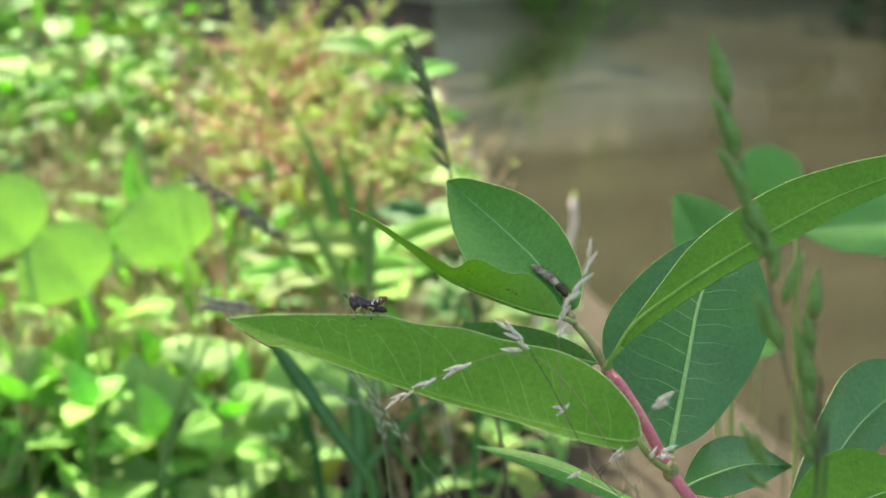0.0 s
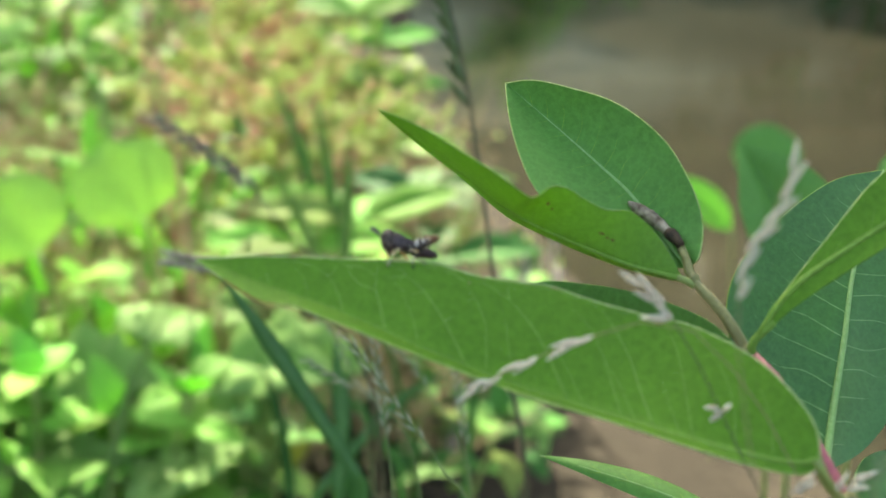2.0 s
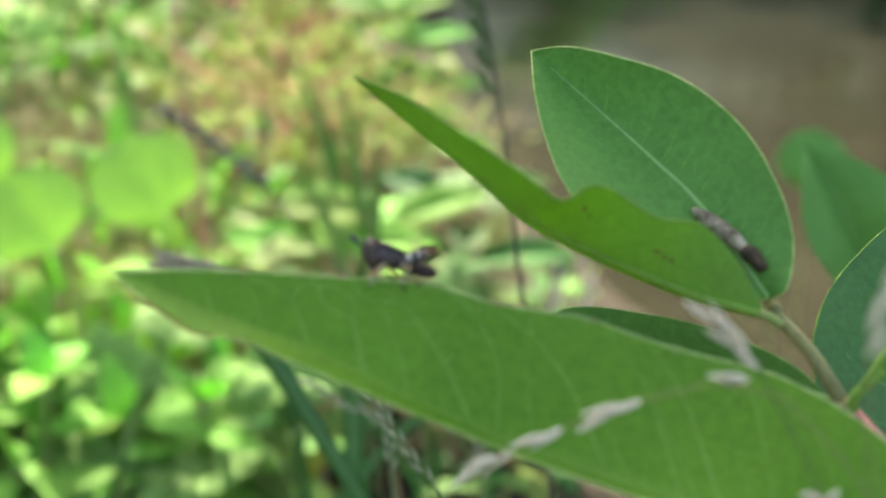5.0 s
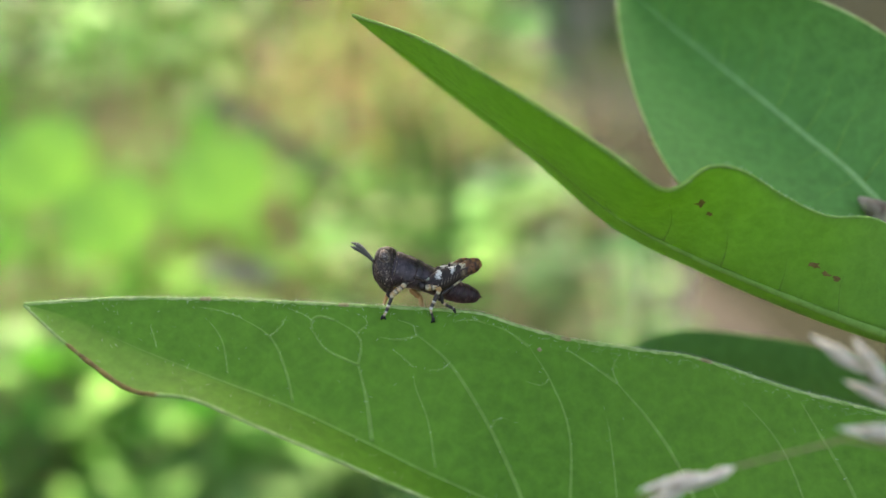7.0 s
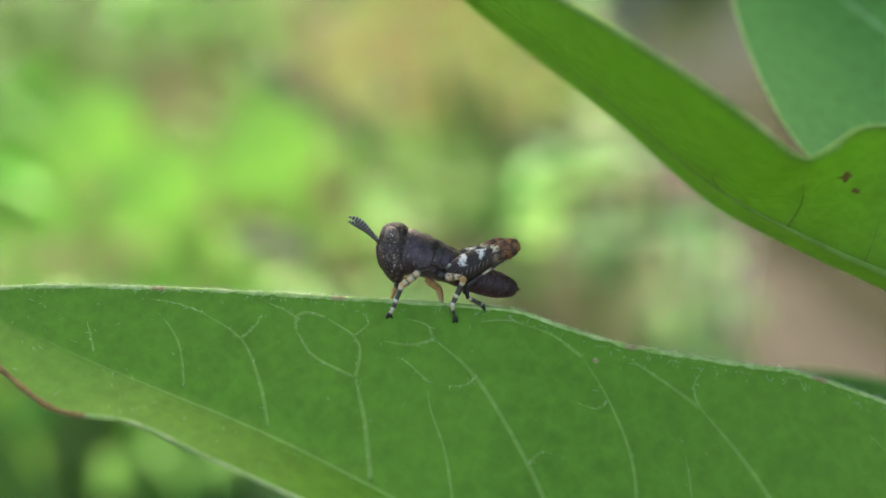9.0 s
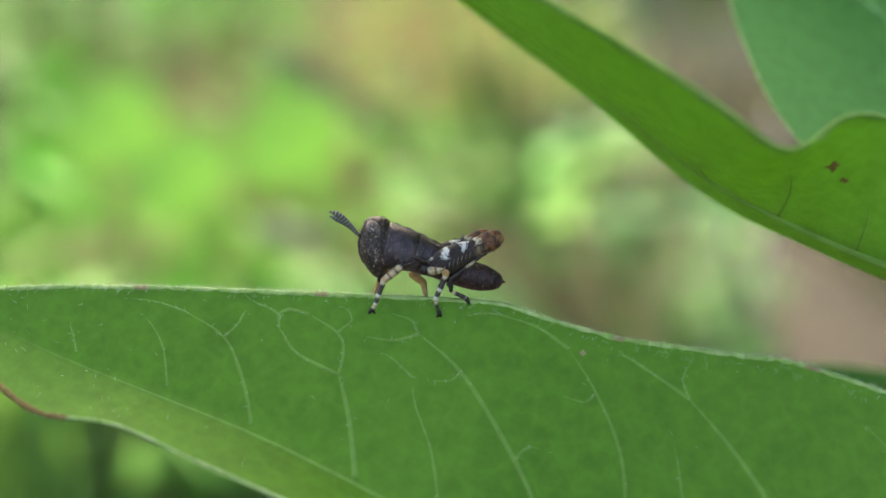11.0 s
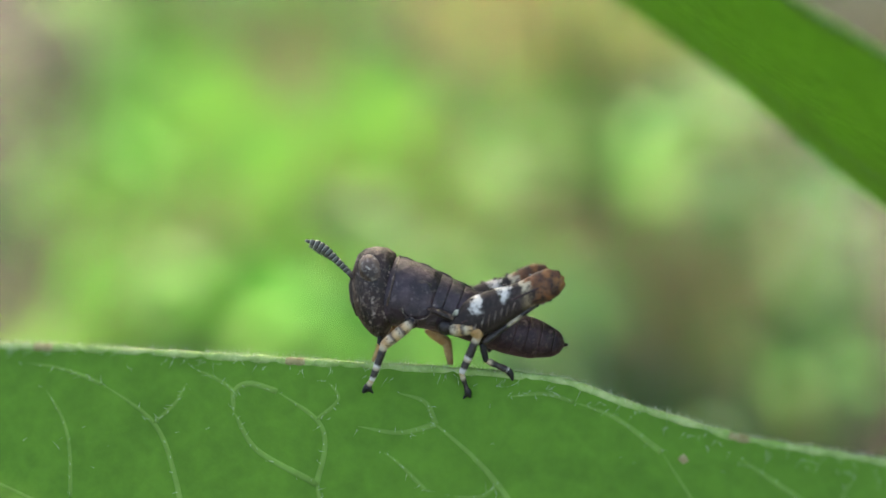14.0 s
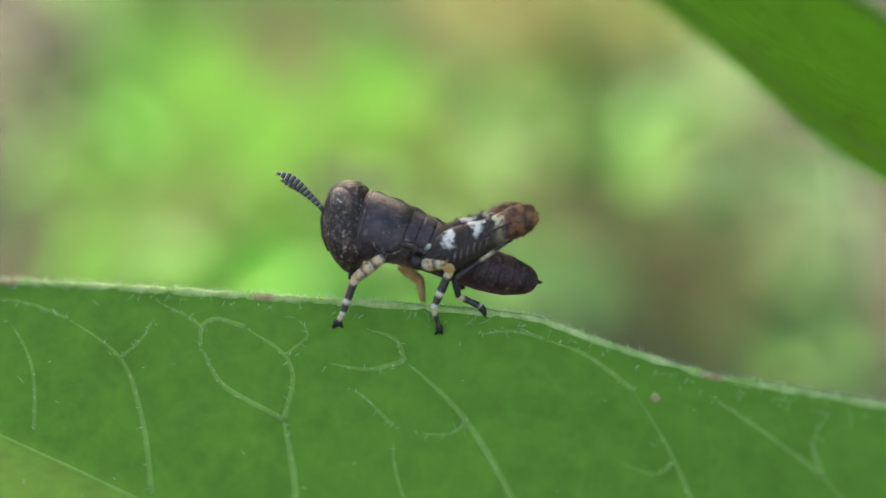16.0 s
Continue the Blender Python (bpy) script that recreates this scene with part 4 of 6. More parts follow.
def make_upper_leaf():
    """The folded young leaf with a notched, chewed edge."""
    top = [(-1.04, -1.93, 21.3), (-0.33, -1.62, 21.2), (0.45, -1.13, 21.0), (1.22, -0.62, 20.9), (1.62, -0.33, 20.85), (1.8, -0.34, 20.8), (2.03, -0.50, 20.7), (2.3, -0.47, 20.7),
           (2.62, -0.28, 20.7), (2.98, -0.10, 20.6), (3.45, -0.05, 20.6), (3.9, 0.40, 20.5), (4.25, 1.06, 20.35)]
    rib = [(-1.04, -1.93, 21.3), (-0.32, -1.40, 20.9), (0.44, -0.80, 20.6), (1.19, -0.17, 20.4), (1.83, 0.20, 20.3), (2.58, 0.53, 20.3), (3.33, 0.83, 20.3), (3.87, 0.98, 20.3), (4.25, 1.08, 20.3)]
    low = [(-1.04, -1.93, 21.3), (-0.33, -1.34, 21.2), (0.45, -0.72, 21.0), (1.22, -0.05, 20.9), (1.87, 0.30, 20.8), (2.63, 0.64, 20.7), (3.38, 0.92, 20.6), (3.9, 1.05, 20.5), (4.25, 1.12, 20.35)]
    near = [1.2, 1.7, 2.1, 2.0, 1.7, 1.5, 1.3, 1.1, 0.9, 0.7, 0.5, 0.2, 0.0]
    top = [(x * (1 - d / z), y * (1 - d / z), z - d) for (x, y, z), d in zip(top, near)]
    rib[0] = low[0] = top[0]
    b, leaf, f = make_leaf("leaf", plant, rib, top, low, M_leaf_lit, 0.05, 0.0, 0.0003, 6, nu=90, nv=8,
                           label="folded young green leaf with a notched edge and brown scars", rib_r=0.00045, rib_mat=M_vein_soft)
    rim = [b.at(k / 89, 1.0) for k in range(90)]
    part("margin", Build().tube(rim, 0.00015, 6), M_vein_soft, leaf)
    side_veins(b, leaf, f, [0.25 + 0.08 * k for k in range(9)], 1, M_vein_soft, 0.00009, 0.8, -0.05, seed=2)
    rnd = random.Random(3)
    for u, v, r, s_ in ((0.575, 0.62, 0.00065, 1.0), (0.595, 0.54, 0.00035, 1.0), (0.745, 0.45, 0.0007, 0.5), (0.765, 0.38, 0.0006, 0.6), (0.78, 0.36, 0.00045, 0.6)):
        p, n = b.at(u, v), b.normal(u, v) * f
        t = (b.at(u + 0.02, v) - b.at(u - 0.02, v)).normalized()
        q = n.cross(t)
        ring = [p + n * 0.0002 + (t * math.cos(a) + q * s_ * math.sin(a)) * r * 0.8 * rnd.uniform(0.35, 1.25) for a in [i * 0.5236 for i in range(12)]]
        part("scar", Build().add(ring + [p + n * 0.00028], [(i, (i + 1) % 12, 12) for i in range(12)]), M_scar, leaf, "brown chewed scar")
    hairs = []
    for _ in range(500):
        u = rnd.uniform(0.0, 0.97)
        hairs.append((b.at(u, 1.0), (b.at(u, 1.0) - b.at(u, 0.9)).normalized() + b.normal(u, 0.97) * f * rnd.uniform(-0.3, 1)))
    tagged(part("hairs", hair_build(hairs, rnd, 0.0005, 0.000012), M_hair, leaf), kind="stuff")
    part("leafstalk", Build().tube(spline(pts([(4.15, 1.06, 20.3), (4.3, 1.1, 20.3), (4.45, 1.2, 20.3)]), 6), 0.00065, 8), M_stem_green, leaf)
    leaf.matrix_basis = HOME
    return leaf


upper_leaf = make_upper_leaf()


def make_other_leaves():
    # the broad leaf behind the notched one
    rib = [(1.35, -2.61, 22.6), (2.31, -1.73, 22.3), (3.12, -0.91, 21.8), (3.63, -0.33, 21.4), (4.41, 0.88, 20.8)]
    top = [(1.35, -2.61, 22.6), (1.86, -2.66, 22.6), (2.51, -2.51, 22.5), (3.43, -2.17, 22.3), (4.20, -1.52, 22.0), (4.65, -0.73, 21.7), (4.85, 0.07, 21.4), (4.67, 0.73, 20.9), (4.43, 0.89, 20.8)]
    low = [(1.35, -2.61, 22.6), (1.41, -1.94, 22.4), (1.60, -1.16, 22.2), (1.92, -0.45, 21.9), (2.63, 0.30, 21.5), (3.49, 0.74, 21.2), (4.21, 0.90, 20.9), (4.41, 0.89, 20.8)]
    # folded: both halves stand out toward the light from a deep midrib
    fold = lambda rows, d: [(x * (1 - d * math.sin(math.pi * i / (len(rows) - 1)) / z), y * (1 - d * math.sin(math.pi * i / (len(rows) - 1)) / z), z - d * math.sin(math.pi * i / (len(rows) - 1))) for i, (x, y, z) in enumerate(rows)]
    top, low = fold(top, 0.8), fold(low, 0.9)
    b, leaf, f = make_leaf("leaf", plant, rib, top, low, M_leaf_upper, -0.03, 0.0, 0.0003, 3, nu=60, label="broad green upper leaf, folded along a pale midrib", rib_r=0.00050, rib_mat=M_vein)
    leaf.matrix_basis = HOME
    part("margin", Build().tube([b.at(k / 79, 1.0) for k in range(80)], 0.00016, 6), M_margin, leaf)
    part("margin", Build().tube([b.at(k / 79, -1.0) for k in range(80)], 0.00014, 6), M_margin, leaf)
    side_veins(b, leaf, f, [0.14 + 0.075 * k for k in range(11)], 1, M_vein_soft, 0.00010, 0.85, -0.10, seed=5)
    side_veins(b, leaf, f, [0.14 + 0.085 * k for k in range(10)], -1, M_vein_soft, 0.00008, 0.8, -0.06, seed=6)
    first = leaf
    # the big waxy leaf
    rib = [(6.8, 4.5, 20.5), (7.1, 3.6, 21.0), (7.49, 2.37, 21.5), (7.94, 1.04, 22.2), (8.58, -0.2, 23.0), (9.1, -1.0, 23.6)][::-1]
    left = [(6.8, 4.5, 20.5), (5.82, 3.41, 21.0), (5.31, 1.99, 21.3), (5.59, 1.01, 21.8), (6.62, 0.03, 22.5), (7.92, -0.75, 23.2), (9.1, -1.0, 23.6)][::-1]
    right = [(6.8, 4.5, 20.5), (7.83, 4.16, 21.2), (8.87, 3.19, 21.8), (9.55, 2.2, 22.0), (9.95, 1.2, 22.4), (9.8, -0.2, 23.2), (9.1, -1.0, 23.6)][::-1]
    b, leaf, f = make_leaf("leaf", plant, rib, left, right, M_leaf_blue, 0.05, 0.02, 0.0003, 8, nu=60, label="big waxy dark green leaf with a pale straight midrib", rib_r=0.0008, rib_mat=M_vein)
    leaf.matrix_basis = HOME
    part("margin", Build().tube([b.at(k / 79, 1.0) for k in range(80)], 0.00014, 6), M_vein_soft, leaf)
    side_veins(b, leaf, f, [0.16 + 0.075 * k for k in range(11)], 1, M_vein, 0.00012, 0.86, -0.09, seed=7)
    side_veins(b, leaf, f, [0.18 + 0.075 * k for k in range(11)], -1, M_vein, 0.00011, 0.86, -0.09, seed=8)
    # the long folded leaf in front of it
    rib = [(5.31, 1.97, 19.4), (5.80, 1.24, 19.35), (6.75, 0.53, 19.3), (8.10, -0.30, 19.35), (9.70, -1.13, 19.6), (11.07, -1.72, 20.0), (12.6, -2.2, 20.4), (14.2, -2.5, 20.8)][::-1]
    top = [(5.32, 1.95, 19.4), (5.67, 1.35, 19.4), (6.45, 0.36, 19.4), (7.24, -0.56, 19.5), (8.23, -1.31, 19.6), (9.67, -2.05, 19.8), (11.28, -2.49, 20.1), (12.7, -2.68, 20.4), (14.2, -2.5, 20.8)][::-1]
    low = [(5.31, 2.03, 19.4), (5.90, 1.46, 19.25), (6.85, 0.80, 19.15), (8.18, 0.02, 19.2), (9.60, -0.62, 19.45), (10.95, -1.24, 19.85), (12.6, -1.88, 20.35), (14.2, -2.5, 20.8)][::-1]
    b, leaf, f = make_leaf("leaf", plant, rib, top, low, M_leaf_under, 0.04, 0.0, 0.0003, 9, nu=60, label="long folded leaf showing its light green underside", rib_r=0.0006, rib_mat=M_vein_soft)
    leaf.matrix_basis = HOME
    part("margin", Build().tube([b.at(k / 79, 1.0) for k in range(80)], 0.00016, 6), M_margin, leaf)
    side_veins(b, leaf, f, [0.2 + 0.07 * k for k in range(11)], 1, M_vein_soft, 0.0001, 0.84, -0.06, seed=11)
    part("leafstalk", Build().tube(spline(pts([(5.22, 2.36, 19.55), (5.22, 2.1, 19.45), (5.36, 1.93, 19.4), (5.55, 1.75, 19.35)]), 8), [0.0009, 0.0008, 0.00075, 0.00075, 0.0007, 0.0007, 0.00065, 0.0006], 8), M_vein_soft, leaf)
    # dark leaf behind the main one
    rib = [(5.04, 2.17, 19.9), (4.48, 2.08, 20.6), (3.49, 1.86, 21.2), (2.41, 1.67, 21.6), (1.28, 1.50, 21.8)][::-1]
    top = [(5.04, 2.17, 19.9), (4.68, 1.80, 20.3), (3.88, 1.44, 20.9), (2.94, 1.24, 21.3), (1.95, 1.18, 21.6), (1.28, 1.46, 21.8)][::-1]
    low = [(5.04, 2.17, 19.9), (4.30, 2.48, 20.8), (3.31, 2.45, 21.5), (2.21, 2.15, 21.9), (1.28, 1.54, 21.8)][::-1]
    b, leaf, f = make_leaf("leaf", plant, rib, top, low, M_leaf_upper, 0.05, 0.02, 0.0003, 12, nu=40, label="dark green leaf lying behind the big one")
    leaf.matrix_basis = HOME
    behind = leaf
    side_veins(b, leaf, f, [0.2 + 0.1 * k for k in range(7)], 1, M_vein_soft, 0.0001, 0.84, -0.08, seed=13)
    # lower leaves of the shoot
    for seed, a, m_, c, mt in (
        (14, [(6.9, 6.2, 19.4), (5.47, 5.55, 20.4), (4.34, 5.08, 21.0), (3.2, 4.74, 21.4), (1.92, 4.44, 21.8)], 0.22, 0.30, M_leaf_upper),
        (15, [(6.7, 5.1, 19.0), (7.9, 5.2, 21.0), (9.2, 5.2, 22.2), (10.6, 5.5, 23.2)], 0.75, 0.6, M_leaf_blue),
        (16, [(8.2, 8.0, 19.2), (9.9, 6.3, 19.4), (11.4, 5.6, 19.8), (13.2, 5.4, 20.4)], 1.3, 0.9, M_leaf_under),
        (17, [(8.4, 8.0, 19.4), (11.8, 5.4, 23.5), (13.6, 4.2, 25.0), (15.6, 3.3, 26.0)], 1.5, 1.1, M_leaf_blue)):
        rib = a[::-1]
        n = len(rib)
        top, low = [], []
        for i, (x, y, z) in enumerate(rib):
            w = math.sin(math.pi * i / (n - 1)) if 0 < i < n - 1 else 0
            top.append((x - 0.15 * w, y - m_ * w, z + 0.5 * w))
            low.append((x + 0.15 * w, y + c * w, z - 0.2 * w))
        b, leaf, f = make_leaf("leaf", plant, rib, top, low, mt, 0.08, 0.03, 0.0003, seed, nu=40, label="lower green leaf of the shoot")
        leaf.matrix_basis = HOME
        side_veins(b, leaf, f, [0.2 + 0.09 * k for k in range(8)], 1, M_vein_soft, 0.0001, 0.84, -0.08, seed=seed)
        side_veins(b, leaf, f, [0.2 + 0.09 * k for k in range(8)], -1, M_vein_soft, 0.0001, 0.84, -0.08, seed=seed + 1)
    return first, behind


broad_leaf, back_leaf = make_other_leaves()


def make_stem():
    low = E((9.2, 14.0, 18.4))
    foot = plant.location + Vector((0, 0, -0.03))
    a = spline([foot, foot.lerp(low, 0.5) + Vector((0.006, 0, 0.0)), low, E((8.6, 9.5, 18.3)), E((7.9, 7.3, 18.2)), E((7.25, 5.95, 18.2)), E((6.82, 5.17, 18.3)), E((6.43, 4.57, 18.5)), E((5.92, 3.48, 18.9)), E((5.35, 2.45, 19.35)), E((5.19, 2.31, 19.6))], 90)
    r = [0.0024 - 0.0011 * k / 89 for k in range(90)]
    stem = part("stem", Build().tube(a, r, 12), M_stem_red, plant, "smooth red lower stem")
    stem.matrix_basis = HOME
    b = spline(pts([(5.19, 2.31, 19.6), (4.84, 1.64, 19.9), (4.44, 1.10, 20.3), (4.36, 0.75, 20.5), (4.30, 0.5, 20.75)]), 24)
    up = part("stem", Build().tube(b, [0.00105 - 0.0003 * k / 23 for k in range(24)], 10), M_stem_olive, plant, "olive green upper stem")
    up.matrix_basis = HOME
    for p, rr in ((E((6.43, 4.57, 18.5)), 0.0020), (E((5.19, 2.31, 19.6)), 0.0015), (E((4.44, 1.10, 20.3)), 0.0011)):
        n = part("node", Build().tube([p + Vector((-0.3 * rr, 0, -rr)), p + Vector((0, 0, -0.4 * rr)), p + Vector((0, 0, 0.5 * rr)), p + Vector((0.3 * rr, 0, 1.1 * rr))], [rr * 0.6, rr, rr * 0.95, rr * 0.5], 10), M_stem_olive, plant)
        n.matrix_basis = HOME
    # dried bud at the tip: wrinkled husk and dark foot
    line = spline(pts([(3.52, -0.25, 21.2), (3.66, -0.14, 21.15), (3.88, 0.02, 21.05), (4.10, 0.24, 20.9), (4.24, 0.42, 20.8)]), 14)
    bud = Build()
    for k, (dx, s) in enumerate(((0, 1.0), (0.0005, 0.75), (-0.0005, 0.7))):
        bud.tube([p + Vector((dx, 0, -dx * 0.7)) for p in line], [s * q for q in (0.0003, 0.0009, 0.0011, 0.0012, 0.0011, 0.0013, 0.0012, 0.0011, 0.0012, 0.001, 0.0009, 0.0008, 0.0007, 0.0005)], 9)
    husk = o = part("dry_bud", bud, M_bud, plant, "withered grey-brown bud")
    o.matrix_basis = HOME
    o = part("bud_foot", Build().tube(spline(pts([(4.08, 0.24, 20.9), (4.22, 0.36, 20.78), (4.32, 0.52, 20.7)]), 7), [0.0006, 0.0010, 0.0012, 0.0011, 0.001, 0.0009, 0.0007], 9), M_bud_dark, plant)
    o.matrix_basis = HOME
    return husk, o


bud_husk, bud_foot = make_stem()


# ---- the insect ----
def band_material(name, base, spots, pale, stops, length, rough=0.5):
    """Leg or feeler with cross bands: stops are (share of the length, colour)."""
    m, t, b, out = mat(name)
    where = coords(t)
    sep = t.nodes.new("ShaderNodeSeparateXYZ")
    t.links.new(where, sep.inputs[0])
    n1 = noise_tex(t, 2600, 4, 0.6, where)
    add = t.nodes.new("ShaderNodeMath")
    add.operation = "MULTIPLY_ADD"
    add.inputs[1].default_value = 1.0 / length
    t.links.new(sep.outputs[0], add.inputs[0])
    jit = t.nodes.new("ShaderNodeMath")
    jit.operation = "MULTIPLY_ADD"
    jit.inputs[1].default_value, jit.inputs[2].default_value = 0.22, -0.11
    t.links.new(n1, jit.inputs[0])
    t.links.new(jit.outputs[0], add.inputs[2])
    c = ramp(t, add.outputs[0], *stops)
    n2 = noise_tex(t, 5200, 5, 0.7, where)
    c = mixc(t, ramp(t, n2, (0.52, (0, 0, 0)), (0.60, (spots,) * 3)), c, pale)
    t.links.new(c, b.inputs["Base Color"])
    b.inputs["Roughness"].default_value = rough
    bump(t, n2, b, 0.5, 0.00004)
    return m


def chitin(name, a, b_, pale, share, rough=0.55, gloss=0.4):
    """Dark body shell, mottled, with scattered pale specks and a fine pitted relief."""
    m, t, b, out = mat(name)
    where = coords(t)
    n1 = noise_tex(t, 1500, 4, 0.6, where)
    n2 = noise_tex(t, 5200, 5, 0.7, where)
    n3 = noise_tex(t, 3300, 3, 0.6, where)
    c = mixc(t, ramp(t, n1, (0.38, (0, 0, 0)), (0.64, (1, 1, 1))), a, b_)
    c = mixc(t, ramp(t, n3, (0.60, (0, 0, 0)), (0.68, (share,) * 3)), c, pale)
    c = mixc(t, ramp(t, n2, (0.52, (0, 0, 0)), (0.70, (share * 0.7,) * 3)), c, pale)
    t.links.new(c, b.inputs["Base Color"])
    b.inputs["Roughness"].default_value = rough
    b.inputs["Specular IOR Level"].default_value = gloss
    bump(t, n2, b, 0.8, 0.00007)
    return m


M_head = chitin("insect_head", (0.006, 0.003, 0.003), (0.030, 0.014, 0.011), (0.30, 0.23, 0.19), 0.85, 0.40, 0.35)
M_body = chitin("insect_body", (0.013, 0.006, 0.009), (0.052, 0.030, 0.038), (0.20, 0.15, 0.15), 0.35, 0.34, 0.45)
M_belly = chitin("insect_abdomen", (0.015, 0.006, 0.008), (0.052, 0.024, 0.026), (0.20, 0.14, 0.12), 0.35, 0.45, 0.3)
M_eye = chitin("insect_eye", (0.03, 0.017, 0.013), (0.16, 0.11, 0.085), (0.50, 0.44, 0.37), 0.8, 0.3)
M_black = chitin("insect_claw", (0.006, 0.005, 0.005), (0.016, 0.013, 0.011), (0.06, 0.05, 0.04), 0.2)
DK, WH, CR, OR, RB = (0.016, 0.010, 0.009), (0.60, 0.57, 0.52), (0.48, 0.40, 0.27), (0.47, 0.30, 0.13), (0.19, 0.075, 0.026)


def thigh_material():
    """Dark thigh: white patches along the upper half, a cream ring before a rusty knee."""
    m, t, b, out = mat("insect_hind_thigh")
    where = coords(t)
    sep = t.nodes.new("ShaderNodeSeparateXYZ")
    t.links.new(where, sep.inputs[0])
    n1 = noise_tex(t, 1900, 4, 0.65, where)
    n2 = noise_tex(t, 8000, 5, 0.7, where)
    along = t.nodes.new("ShaderNodeMath")
    along.operation = "MULTIPLY_ADD"
    along.inputs[1].default_value = 1 / 0.0046
    t.links.new(sep.outputs[0], along.inputs[0])
    jit = t.nodes.new("ShaderNodeMath")
    jit.operation = "MULTIPLY_ADD"
    jit.inputs[1].default_value, jit.inputs[2].default_value = 0.30, -0.15
    t.links.new(n1, jit.inputs[0])
    t.links.new(jit.outputs[0], along.inputs[2])
    upper = ramp(t, along.outputs[0], (0.0, DK), (0.23, DK), (0.26, WH), (0.33, WH), (0.35, DK), (0.47, DK), (0.49, WH), (0.545, WH), (0.565, DK), (0.65, DK), (0.675, CR), (0.735, CR), (0.77, RB), (0.85, (0.035, 0.016, 0.010)), (0.92, (0.24, 0.10, 0.03)), (1.0, (0.10, 0.04, 0.02)))
    lower = ramp(t, along.outputs[0], (0.0, DK), (0.60, (0.03, 0.018, 0.014)), (0.68, (0.10, 0.07, 0.045)), (0.72, (0.22, 0.16, 0.09)), (0.76, (0.05, 0.03, 0.02)), (0.84, RB), (0.90, (0.04, 0.018, 0.012)), (1.0, (0.28, 0.13, 0.04)))
    high = node(t, "MapRange", From_Min=0.00006, From_Max=0.00026)
    lift = t.nodes.new("ShaderNodeMath")
    lift.operation = "MULTIPLY_ADD"
    lift.inputs[1].default_value, lift.inputs[2].default_value = 0.0010, -0.0005
    t.links.new(n1, lift.inputs[0])
    both = t.nodes.new("ShaderNodeMath")
    t.links.new(sep.outputs[2], both.inputs[0])
    t.links.new(lift.outputs[0], both.inputs[1])
    t.links.new(both.outputs[0], high.inputs["Value"])
    c = mixc(t, high.outputs[0], lower, upper)
    c = mixc(t, ramp(t, n2, (0.50, (0, 0, 0)), (0.66, (0.4,) * 3)), c, (0.10, 0.075, 0.06))
    n4 = noise_tex(t, 3600, 4, 0.7, where)
    c = mixc(t, ramp(t, n4, (0.53, (0, 0, 0)), (0.60, (0.85,) * 3)), c, (0.014, 0.009, 0.007))
    t.links.new(c, b.inputs["Base Color"])
    b.inputs["Roughness"].default_value = 0.55
    b.inputs["Specular IOR Level"].default_value = 0.3
    bump(t, n2, b, 0.6, 0.00005)
    return m


M_femur = thigh_material()
M_fore = band_material("insect_leg_cream", 0, 0.8, (0.035, 0.022, 0.016), ((0.0, DK), (0.12, CR), (0.30, OR), (0.37, (0.05, 0.03, 0.02)), (0.44, CR), (0.60, OR), (0.68, (0.07, 0.04, 0.025)), (0.76, CR), (0.92, OR)), 0.0014)
M_shin = band_material("insect_shin", 0, 0.15, (0.30, 0.24, 0.18), ((0.0, OR), (0.12, CR), (0.2, DK), (0.52, DK), (0.57, WH), (0.64, CR), (0.70, DK), (0.86, DK), (0.90, WH), (1.0, WH)), 0.0016)
M_hshin = band_material("insect_hind_shin", 0, 0.2, (0.25, 0.2, 0.15), ((0.0, RB), (0.15, DK), (0.5, DK), (0.6, CR), (0.68, DK), (1.0, DK)), 0.0038)
M_orange = plain_material("insect_leg_orange", (0.40, 0.20, 0.055), (0.52, 0.33, 0.14), 2500, 0.45)
M_pale_plate = chitin("insect_pale_patch", (0.20, 0.21, 0.15), (0.50, 0.50, 0.40), (0.03, 0.02, 0.018), 0.7, 0.4)
M_feeler = band_material("insect_feeler", 0, 0.1, (0.25, 0.23, 0.19), ((0.0, DK), (0.18, DK), (0.35, (0.06, 0.062, 0.05)), (0.76, (0.10, 0.105, 0.085)), (0.9, (0.5, 0.49, 0.42)), (1.0, WH)), 0.00020)

insect = new("grasshopper_nymph")
insect.matrix_world = Matrix.Translation(E((-0.405, 0.712, 18.48))) @ pose(0, 0, 0, -22.91, 4.94, 14.39) @ pose(0, 0, 0, 0, -2.0, 0) @ Matrix.Scale(1.075, 4)
tagged(insect, "small dark brown grasshopper nymph with white-banded hind legs", "grasshopper")


def mm(x, y, z):
    return Vector((x, y, z)) * 0.001


def limb(name, a, b, prof, mats, parent, n=10, flat=1.0, bend=0.0, label="", up=(0, 1, 0)):
    """A limb segment as its own mesh with x along it, from a to b (mm), with a radius profile."""
    a, b = mm(*a), mm(*b)
    l = (b - a).length
    k = len(prof)
    line = [Vector((l * i / (k - 1), 0, bend * 0.001 * math.sin(math.pi * i / (k - 1)))) for i in range(k)]
    fine = spline(line, 3 * k)
    rad = [prof[min(int(i * (k - 1) / (3 * k - 1)), k - 2)] for i in range(3 * k)]
    rad = [float(np.interp(i / (3 * k - 1) * (k - 1), range(k), prof)) * 0.001 for i in range(3 * k)]
    return part(name, Build().tube(fine, rad, n, flat=flat, up=(0, 1, 0)), mats, parent, label, m=pose_from(a, b - a, Vector((0, 0, 1)) if abs((b - a).normalized().z) < 0.95 else Vector((1, 0, 0))))


